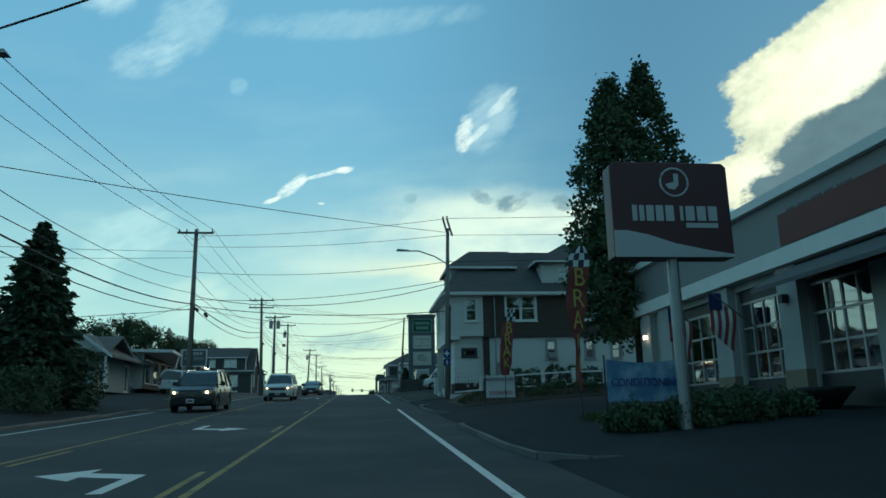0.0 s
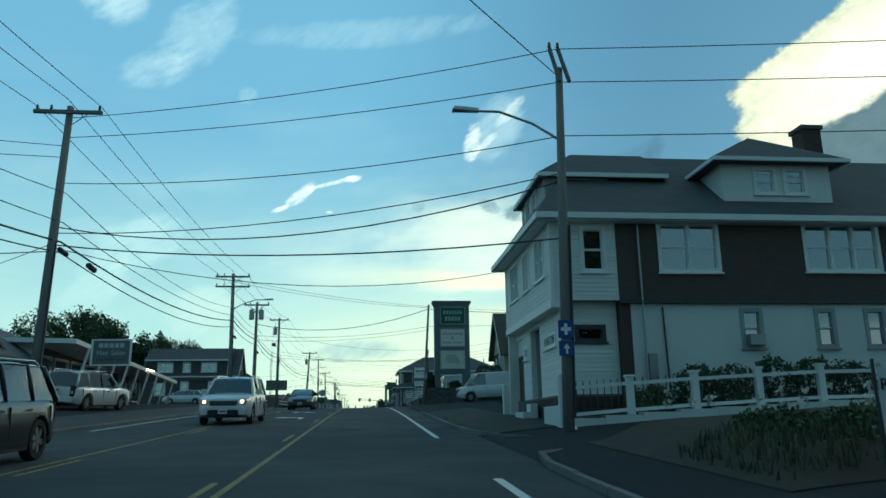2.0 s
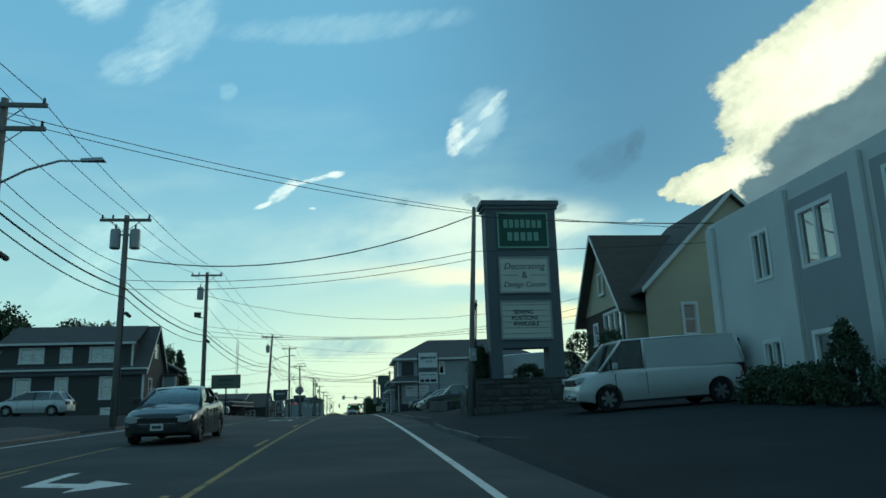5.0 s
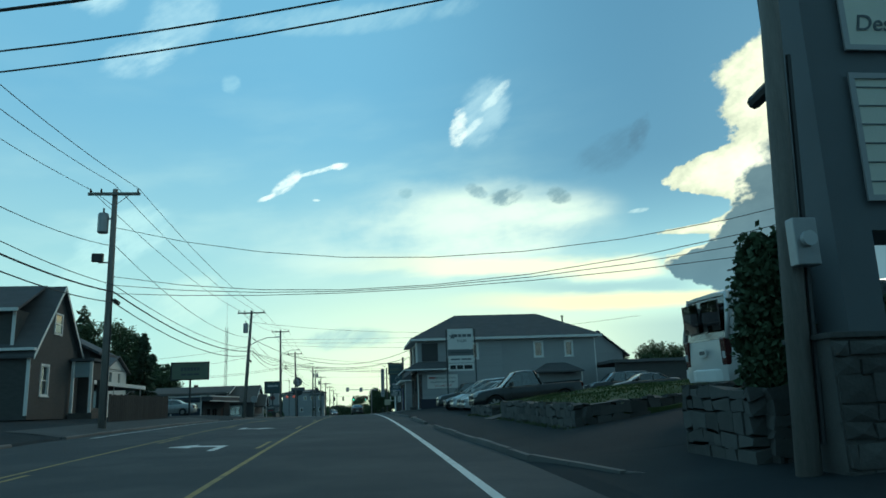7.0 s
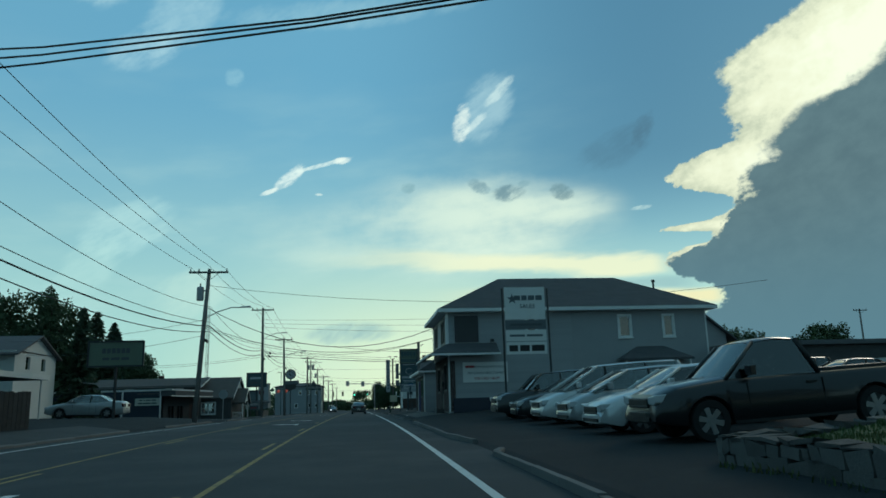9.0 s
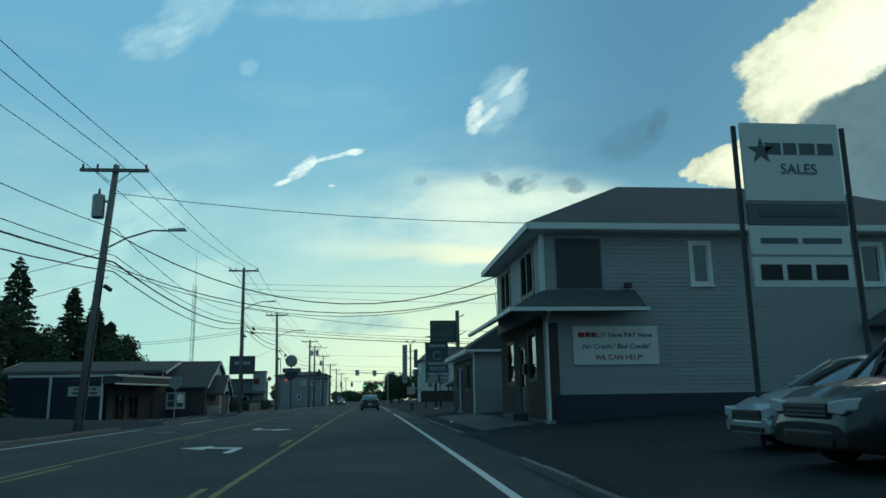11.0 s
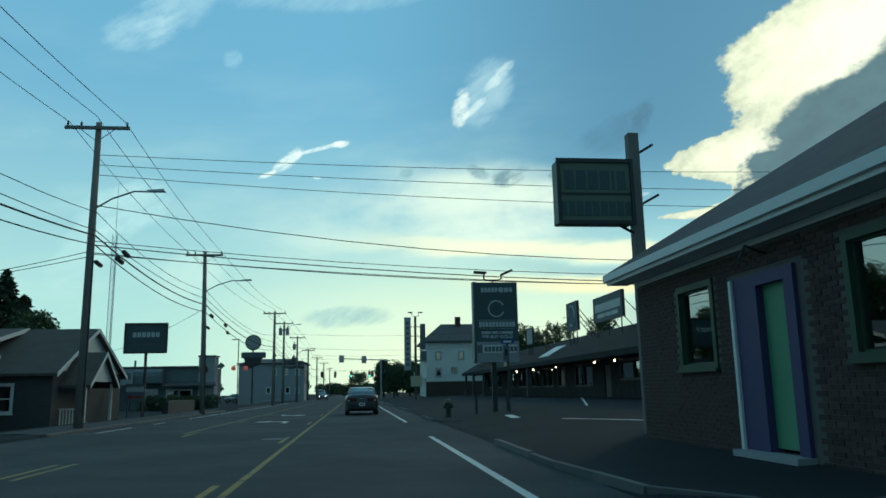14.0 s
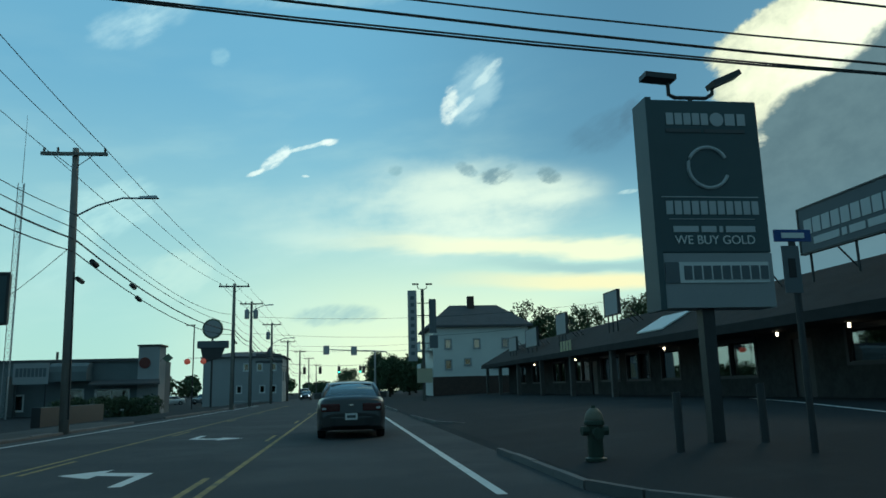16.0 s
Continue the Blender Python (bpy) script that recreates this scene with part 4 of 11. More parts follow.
# ---- the corner house: siding over the street, shingles on its long side
def corner_house():
    x0, x1, y0, y1 = 5.42, 20.4, 42.77, 49.8
    b = zr(45.0)
    h = thing("corner_house", (x0 + 7, y0 + 3, gz(9, 45) - 0.2), "two-storey house with white clapboard street front and brown shingled side", "house")
    z_up, z_top = zr(44) + 3.66, zr(46) + 6.02
    floor0 = zr(44) + 0.7
    T, G = M["trim_white"], M["pane"]
    # street front, upper storey overhangs
    fr = Face((x0, y1), (x0, y0), z_up)
    hu = z_top - z_up
    wins = [(1.0, 2.33), (3.2, 4.15), (5.07, 6.21)]
    wo = [(a, c, hu - 1.6, hu - 0.3) for a, c in wins]
    wall(h, fr, hu, wo, M["siding_white"], label="white clapboard wall")
    for a, c, v0, v1 in wo:
        window(h, fr, a, c, v0, v1, T, G, 2, 1, blind=0.5, fw=0.05)
    # lower storey, set back
    xl = 5.72
    lo = Face((xl, y1), (xl, y0 + 0.35), floor0 - 0.6)
    hl = z_up - floor0 + 0.6
    lw = [(1.57, 2.2, hl - 1.27, hl - 0.86), (4.63, 6.04, hl - 1.2, hl - 0.8)]
    door = (0.1, 1.3, 0.35, hl - 0.47)
    entry = (2.6, 3.97, 0.86, hl - 0.38)
    wall(h, lo, hl, lw + [door, entry], M["siding_white"])
    for a, c, v0, v1 in lw:
        window(h, lo, a, c, v0, v1, T, G, 2 if c - a > 1 else 1, 0)
    part("garage_door", Geo().box(door[0], door[1], -0.12, -0.06, door[2], door[3] - 0.6, lo.m()), M["door_brown"], h, "dark brown side door")
    part("transom_panel", Geo().box(door[0], door[1], -0.1, -0.04, door[3] - 0.58, door[3], lo.m()), M["siding_white"], h)
    part("alcove_wall", Geo().box(entry[0], entry[1], -1.2, -1.1, entry[2], entry[3], lo.m()).box(entry[0] - 0.06, entry[0], -1.1, -0.18, entry[2], entry[3], lo.m()).box(entry[1], entry[1] + 0.06, -1.1, -0.18, entry[2], entry[3], lo.m()), M["siding_grey"], h)
    part("foundation", Geo().box(xl - 0.02, x1, y0 + 0.33, y1 + 0.02, floor0 - 1.5, floor0 + 0.28), M["mortar"], h, "dark brick foundation")
    part("belt_course", Geo().box(x0 - 0.06, xl + 0.3, y0 - 0.06, y1 + 0.05, z_up - 0.22, z_up - 0.005), T, h)
    # side towards the traffic: white bay, then brown shingles over white
    sd = Face((x0, y0), (7.42, y0), z_up)
    bw = (0.94, 1.66, hu - 1.6, hu - 0.26)
    wall(h, sd, hu, [bw], M["siding_white"])
    window(h, sd, *bw, T, G, 1, 1, blind=0.55)
    sl = Face((xl, y0 + 0.35), (7.42, y0 + 0.35), floor0 - 0.6)
    bl = (0.45, 1.3, hl - 1.17, hl - 0.72)
    wall(h, sl, hl, [bl], M["siding_white"])
    window(h, sl, *bl, M["trim_dark"], M["pane_dark"], 1, 0)
    su = Face((7.42, y0 + 0.02), (x1, y0 + 0.02), z_up + 0.02)
    ups = [(1.35, 3.2, 0.84, 2.36, 2), (5.98, 8.4, 0.88, 2.4, 3), (9.75, 10.6, 0.95, 2.2, 1)]
    wall(h, su, hu - 0.02, [o[:4] for o in ups], M["shingle_wall"], label="dark brown shingled wall")
    for a, c, v0, v1, k in ups:
        window(h, su, a, c, v0, v1, T, G, k, 1, blind=0.5)
    sw = Face((7.76, y0 + 0.04), (x1, y0 + 0.04), floor0 + 0.05)
    hw = z_up - floor0 - 0.05
    los = [(3.37, 3.98, hw - 1.4, hw - 0.27), (5.71, 6.28, hw - 1.4, hw - 0.27), (7.3, 7.9, hw - 1.4, hw - 0.27)]
    dr = (8.8, 9.65, hw - 1.9, hw - 0.12)
    wall(h, sw, hw, los + [dr], M["stucco"], label="white painted lower wall")
    for a, c, v0, v1 in los:
        window(h, sw, a, c, v0, v1, M["siding_grey"], G, 1, 1)
    part("side_door", Geo().box(dr[0], dr[1], -0.1, -0.03, dr[2], dr[3], sw.m()), M["door_brown"], h, "dark brown wooden side door")
    part("corner_panel", Geo().box(7.43, 7.75, y0 + 0.06, y0 + 0.3, floor0 - 0.6, z_up), M["door_brown"], h)
    part("air_conditioner", Geo().box(3.44, 3.9, 0.02, 0.3, hw - 1.34, hw - 1.02, sw.m()), M["metal_grey"], h, "window air conditioner in a metal case")
    part("wall_cap", Geo().box(7.44, x1, y0 - 0.1, y0 + 0.015, z_up - 0.1, z_up + 0.01), M["trim_dark"], h)
    # the far and back walls
    wall(h, Face((x1, y0), (x1, y1), floor0 - 0.6), z_top - floor0 + 0.6, [], M["shingle_wall"])
    wall(h, Face((x1, y1), (x0, y1), floor0 - 0.6), z_top - floor0 + 0.6, [], M["siding_white"])
    dark_room(h, xl + 0.2, x1 - 0.2, y0 + 0.6, y1 - 0.2, z_up - 0.1, z_top)
    dark_room(h, xl + 0.2, x1 - 0.2, y0 + 0.6, y1 - 0.2, floor0 - 0.3, z_top)
    # roofs
    roof = hip_roof(h, x0, x1 + 2, y0, y1, z_top + 0.12, 3.2, ((7.3, 46.3), (20.8, 46.3)), M["roof_dark"], 0.42, 0.18, fascia=T)
    part("soffit", Geo().box(x0 - 0.4, x1, y0 - 0.4, y0 - 0.004, z_top - 0.12, z_top - 0.09).box(x0 - 0.4, x0 - 0.004, y0, y1 + 0.4, z_top - 0.12, z_top - 0.09), T, h)
    # attic front over the street
    az0, az1 = z_top + 0.3, z_top + 2.0
    af = Face((5.76, 48.0), (5.76, 44.4), az0)
    aw = [(0.75, 1.45, 0.55, 1.5), (1.7, 2.4, 0.55, 1.5)]
    wall(h, af, az1 - az0, aw, M["siding_grey"], name="dormer_wall")
    for a, c, v0, v1 in aw:
        window(h, af, a, c, v0, v1, T, G, 1, 1)
    wall(h, Face((5.76, 44.4), (7.9, 44.4), az0), az1 - az0, [], M["siding_grey"], name="dormer_wall")
    wall(h, Face((7.9, 48.0), (5.76, 48.0), az0), az1 - az0, [], M["siding_grey"], name="dormer_wall")
    hip_roof(h, 5.76, 9.6, 44.4, 48.0, az1, 1.35, ((7.2, 46.2), (9.8, 46.2)), M["roof_dark"], 0.2, 0.14, name="dormer_roof", fascia=T)
    # dormer on the long side
    dz0, dz1 = z_top + 0.75, z_top + 2.1
    df = Face((11.15, 43.1), (14.75, 43.1), dz0)
    dw = [(1.05, 1.75, 0.25, 1.1), (2.05, 2.75, 0.25, 1.1)]
    wall(h, df, dz1 - dz0, dw, M["siding_white"], name="dormer_wall")
    for a, c, v0, v1 in dw:
        window(h, df, a, c, v0, v1, T, G, 1, 1)
    wall(h, Face((11.15, 45.8), (11.15, 43.1), dz0), dz1 - dz0, [], M["siding_white"], name="dormer_wall")
    wall(h, Face((14.75, 43.1), (14.75, 45.8), dz0), dz1 - dz0, [], M["siding_white"], name="dormer_wall")
    hip_roof(h, 11.15, 14.75, 43.1, 46.8, dz1, 1.35, ((12.95, 44.5), (12.98, 46.4)), M["roof_dark"], 0.4, 0.12, name="dormer_roof", fascia=T)
    ch = part("chimney", Geo().box(15.75, 16.45, 45.7, 46.4, z_top + 1.8, z_top + 4.35), M["brick_plain"], h, "short brick chimney")
    part("chimney_cap", Geo().box(15.68, 16.52, 45.63, 46.47, z_top + 4.35, z_top + 4.5), M["concrete"], ch)
    part("skylight", Geo().slab([(17.5, 43.5, z_top + 1.12), (18.3, 43.5, z_top + 1.12), (18.3, 44.0, z_top + 1.54), (17.5, 44.0, z_top + 1.54)], 0.03), M["sign_white"], h)
    part("downpipe", Geo().tube([(8.1, y0 - 0.07, z_top - 0.2), (8.1, y0 - 0.07, floor0 + 0.4)], 0.035), M["metal_grey"], h)
    part("conduit", Geo().tube([(8.7, y0 - 0.03, z_up - 0.2), (8.75, y0 - 0.03, floor0 + 0.2)], 0.03), M["cable"], h)
    part("meter_box", Geo().box(8.15, 8.4, y0 - 0.12, y0 + 0.03, floor0 + 0.6, floor0 + 1.4), M["metal_grey"], h)
    # boards: pieces of the street front and the bay
    CB = M["siding_white"]
    boards(h, fr, 0.0, hu - 0.12, wo, CB)
    boards(h, lo, 0.88, hl - 0.1, lw + [door, entry], CB)
    boards(h, sd, 0.0, hu - 0.12, [bw], CB)
    boards(h, sl, 0.88, hl - 0.1, [bl], CB)
    bricks(h, Face((xl - 0.02, y1), (xl - 0.02, y0 + 0.33), floor0 - 0.6), 0.0, 0.87, [door], M["brick_dark"], 6.0)
    bricks(h, Face((xl - 0.02, y0 + 0.33), (7.42, y0 + 0.33), floor0 - 0.6), 0.0, 0.87, [], M["brick_dark"], 0.0, most=0)
    cg = Geo()
    for x, y, a, c in ((x0 - 0.03, y0 - 0.03, z_up, z_top), (xl - 0.03, y0 + 0.32, floor0 + 0.28, z_up - 0.22), (x0 - 0.03, y1 - 0.07, z_up, z_top), (xl - 0.03, y1 - 0.07, floor0 + 0.28, z_up - 0.22)):
        cg.box(x, x + 0.1, y, y + 0.1, a, c - 0.002)
    part("corner_board", cg, T, h)
    # stone steps and posts at the street
    g0 = gz(5, 45)
    s = thing("low_wall", (5.3, 42.0, gz(5.3, 42)), "white painted low wall returning from the fence corner", "wall")
    part("wall", Geo().box(4.98, 5.18, 40.93, 42.6, g0 - 0.5, g0 + 0.36), M["stucco"], s, bevel=0.02)
    part("pillar", Geo().box(4.96, 5.2, 40.7, 40.926, g0 - 0.5, g0 + 1.15), M["stucco"], s, bevel=0.03)
    s2 = thing("front_step", (5.35, 46.6, gz(5, 46)), "white painted concrete steps below the house entry", "step")
    part("step", Geo().box(5.1, 5.6, 46.0, 47.3, gz(5, 46) - 0.2, gz(5, 46) + 0.24), M["stucco"], s2, bevel=0.015)
    part("step", Geo().box(5.35, 5.6, 46.0, 46.6, gz(5, 46) + 0.24, gz(5, 46) + 0.5), M["stucco"], s2, bevel=0.015)
    s3 = thing("gate_pillar", (5.3, 50.0, gz(5, 50)), "white painted rendered pillar beside the house", "pillar")
    part("pillar", Geo().box(5.2, 5.55, 49.85, 50.2, gz(5, 50) - 0.2, gz(5, 50) + 1.15), M["stucco"], s3, bevel=0.03)
    part("handrail", Geo().tube([(5.4, 50.3, gz(5, 50) + 0.75), (6.2, 52.0, gz(6, 52) + 0.35), (6.2, 52.0, gz(6, 52))], 0.03), M["trim_white"], s3)


corner_house()


def white_fence():
    f = thing("picket_fence", (8, 40.8, gz(8, 40.8)), "low white wooden fence with square posts on a stone edge", "fence")
    xs = [5.3, 6.85, 8.6, 10.35, 12.1, 13.9]
    for k, x in list(enumerate(xs))[1:]:
        z = gz(x, 40.8)
        part("post", Geo().box(x - 0.09, x + 0.09, 40.72, 40.9, z - 0.1, z + 1.12).box(x - 0.12, x + 0.12, 40.69, 40.93, z + 1.12, z + 1.18), M["trim_white"], f, bevel=0.01)
    for a, b in zip(xs, xs[1:]):
        za, zb = gz(a, 40.8), gz(b, 40.8)
        g = Geo()
        for up in (0.25, 0.92):
            g.add([(a + 0.09, 40.78, za + up), (a + 0.09, 40.84, za + up), (a + 0.09, 40.84, za + up + 0.09), (a + 0.09, 40.78, za + up + 0.09), (b - 0.09, 40.78, zb + up), (b - 0.09, 40.84, zb + up), (b - 0.09, 40.84, zb + up + 0.09), (b - 0.09, 40.78, zb + up + 0.09)],
                  [(0, 1, 2, 3), (7, 6, 5, 4), (0, 4, 5, 1), (1, 5, 6, 2), (2, 6, 7, 3), (3, 7, 4, 0)])
        part("rail", g, M["trim_white"], f)
        n = 8
        for k in range(n):
            x = a + (b - a) * (k + 0.7) / (n + 0.4)
            z = za + (zb - za) * (x - a) / (b - a)
            part("baluster", Geo().tube([(x, 40.81, z + 0.2), (x, 40.81, z + 1.06), (x, 40.81, z + 1.12)], [0.013, 0.013, 0.003], 6), M["trim_dark"], f, "thin black iron bar")
    w = solid("fence_footing", strip([5.1, 14.2], 40.6, 41.0, lambda x, y: gz(x, y) + 0.22, 0.2), M["concrete"], kind="structure")
    g = Geo()
    for k in range(9):
        a, b = 5.1 + k, 6.1 + k - 0.01
        g.box(a, b, 40.6, 41.0, gz(a, 40.8) - 0.3, gz(a, 40.8) + 0.215)
    solid("fence_wall", g, M["stucco"], kind="structure")


white_fence()


# ---- the garage shop at the start
def garage_shop():
    x, y0, y1 = 10.7, 2.0, 26.2
    b = gz(10.7, 14) - 0.1
    s = thing("garage_shop", (14, 14, b), "single-storey oil change garage with white pillars and grey parapet", "garage")
    z1, top = b + 3.45, b + 5.3
    fr = Face((x, y1), (x, y0), b)
    T = M["block_paint"]
    bays = [(2.6, 5.6), (6.7, 9.0), (10.0, 12.2)]
    holes = [(a, c, 0.0, 3.3) for a, c in bays] + [(12.9, 16.6, 0.95, 3.0), (17.4, 21.0, 0.95, 3.0)]
    wall(s, fr, 3.5, holes, T, label="white painted block wall")
    wall(s, Face((x, y0), (x + 9, y0), b), 5.2, [], T)
    wall(s, Face((x + 9, y0), (x + 9, y1), b), 5.2, [], T)
    wall(s, Face((x + 9, y1), (x, y1), b), 5.2, [], T)
    part("floor", Geo().box(x + 0.2, x + 8.8, y0 + 0.2, y1 - 0.2, b + 0.0, b + 0.03), M["concrete"], s)
    part("roof", Geo().box(x - 0.1, x + 9, y0, y1, b + 4.5, b + 4.7), M["roof_grey"], s)
    # parapet with a light cornice band
    part("parapet", Geo().box(x - 0.25, x - 0.02, y0 - 0.2, y1 + 0.2, b + 3.9, b + 5.15), M["parapet_metal"], s, "grey metal parapet")
    part("red_band", Geo().box(x - 0.28, x - 0.252, y0 - 0.15, 16.6, b + 3.98, b + 4.75), M["red_panel"], s, "dull red panel along the parapet")
    c = part("cornice", Geo().box(x - 0.42, x, y0 - 0.3, y1 + 0.3, b + 5.15, b + 5.38), M["trim_white"], s, "pale metal cornice")
    part("cornice_band", Geo().box(x - 0.36, x - 0.02, y0 - 0.25, y1 + 0.25, b + 3.5, b + 3.9), M["trim_white"], s)
    part("parapet_return", Geo().box(x, x + 9, y1 + 0.02, y1 + 0.2, b + 3.9, b + 5.15), M["parapet_metal"], s)
    # pillars, dark lower third
    for u0, u1 in ((0.0, 0.9), (1.7, 2.6), (5.7, 6.6), (9.1, 9.95)):
        p = part("pillar", Geo().box(u0, u1, 0.003, 0.22, 1.0, 3.48, fr.m()), M["block_paint"], s)
        part("pillar_base", Geo().box(u0 - 0.02, u1 + 0.02, 0.003, 0.24, -0.1, 1.0, fr.m()), M["pillar_tan"], p, "dull tan painted pillar base")
    for k, (a, c2) in enumerate(bays):
        d = part("overhead_door", Geo().box(a, c2, -0.16, -0.1, 0.05, 0.9, fr.m()).box(a, c2, -0.16, -0.1, 2.95, 3.3, fr.m()), M["metal_dark"], s, "dark framed glazed overhead door")
        g = Geo()
        for j in range(5):
            u = a + (c2 - a) * j / 4
            g.box(max(a, u - 0.03), min(c2, u + 0.03), -0.15, -0.09, 0.9, 2.95, fr.m())
        for j in range(4):
            v = 0.9 + 2.05 * j / 3
            g.box(a, c2, -0.145, -0.095, v - 0.03, v + 0.03, fr.m())
        part("door_bar", g, M["metal_grey"], d)
        part("pane", Geo().box(a, c2, -0.13, -0.12, 0.9, 2.95, fr.m()), M["pane"], d)
    for a, c2 in ((12.9, 16.6), (17.4, 21.0)):
        window(s, fr, a, c2, 0.95, 3.0, M["metal_dark"], M["pane"], 3, 0, sill=False)
        part("red_apron", Geo().box(a - 0.3, c2 + 0.3, 0.003, 0.06, 0.0, 0.9, fr.m()), M["red_panel"], s, "red painted panel below the windows")
    part("red_fascia", Geo().box(10.0, 21.5, 0.003, 0.05, 3.05, 3.48, fr.m()), M["red_panel"], s)
    # shed awning over the office
    aw = Geo()
    for a, c2 in ((9.9, 21.5),):
        m = fr.m()
        aw.add([m @ Vector(p) for p in ((a, 0.05, 3.5), (c2, 0.05, 3.5), (c2, 1.35, 2.85), (a, 1.35, 2.85), (a, 0.05, 3.38), (c2, 0.05, 3.38), (c2, 1.35, 2.75), (a, 1.35, 2.75))],
               [(0, 1, 2, 3), (7, 6, 5, 4), (0, 4, 5, 1), (1, 5, 6, 2), (2, 6, 7, 3), (3, 7, 4, 0)])
    part("awning", aw, M["roof_grey"], s, "sloping grey metal awning")
    g = Geo()
    for u in (0.45, 9.5):
        g.box(u - 0.08, u + 0.08, 0.22, 0.4, 2.6, 2.8, fr.m())
    part("wall_lamp", g, M["metal_dark"], s)
    part("lit_lamp", Geo().box(0.35, 0.6, 0.23, 0.36, 2.62, 2.74, fr.m()), M["lamp_lit"], s, "small lit wall lamp")
    # a faint row of sign letters on the parapet
    bars(s, (x - 0.255, 15.0, b + 4.6), [0.5, 0.32, 0.4, 0.4, 0.35], 0.42, 0.12, M["ink_faint"], "x", -1)
    # national flag on a wall bracket
    for yy in (18.2, 20.8):
        fl = thing("striped_flag", (x - 0.6, yy, b + 2.2), "small striped cloth flag hanging from a slanted wall pole", "flag", "flags on the garage")
        tip = Vector((x - 1.4, yy, b + 3.1))
        part("flag_pole", Geo().tube([(x - 0.02, yy, b + 2.0), tip], 0.02), M["weathered_wood"], fl)
        for j in range(7):
            u0, u1 = j * 0.085, (j + 1) * 0.085
            g = Geo()
            cols = 6
            vs = []
            for q in range(cols + 1):
                t_ = q / cols
                for u in (u0, u1):
                    p = tip.lerp(Vector((x - 0.5, yy, b + 2.45)), u / 0.85)
                    vs.append((p.x - 0.1 * t_, p.y + 0.06 * math.sin(t_ * 5 + u * 6), p.z - 1.0 * t_ - 0.15 * u))
            g.add(vs, [(2 * q, 2 * q + 1, 2 * q + 3, 2 * q + 2) for q in range(cols)])
            part("stripe", g, M["flag_red"] if j % 2 == 0 else M["flag_white"], fl)
        part("canton", Geo().box(tip.x - 0.06, tip.x + 0.28, yy - 0.015, yy + 0.015, tip.z - 0.45, tip.z - 0.02), M["flag_blue"], fl)
    # round planter
    pl = thing("planter", (x - 0.8, 14.8, gz(9.9, 14.8)), "wide dark bowl planter with low plants", "planter")
    part("bowl", Geo().lathe([(0.25, 0), (0.5, 0.3), (0.62, 0.42), (0.58, 0.44), (0.2, 0.38)], (x - 0.8, 14.8, gz(9.9, 14.8)), 16), M["plastic_black"], pl, smooth=True)


garage_shop()


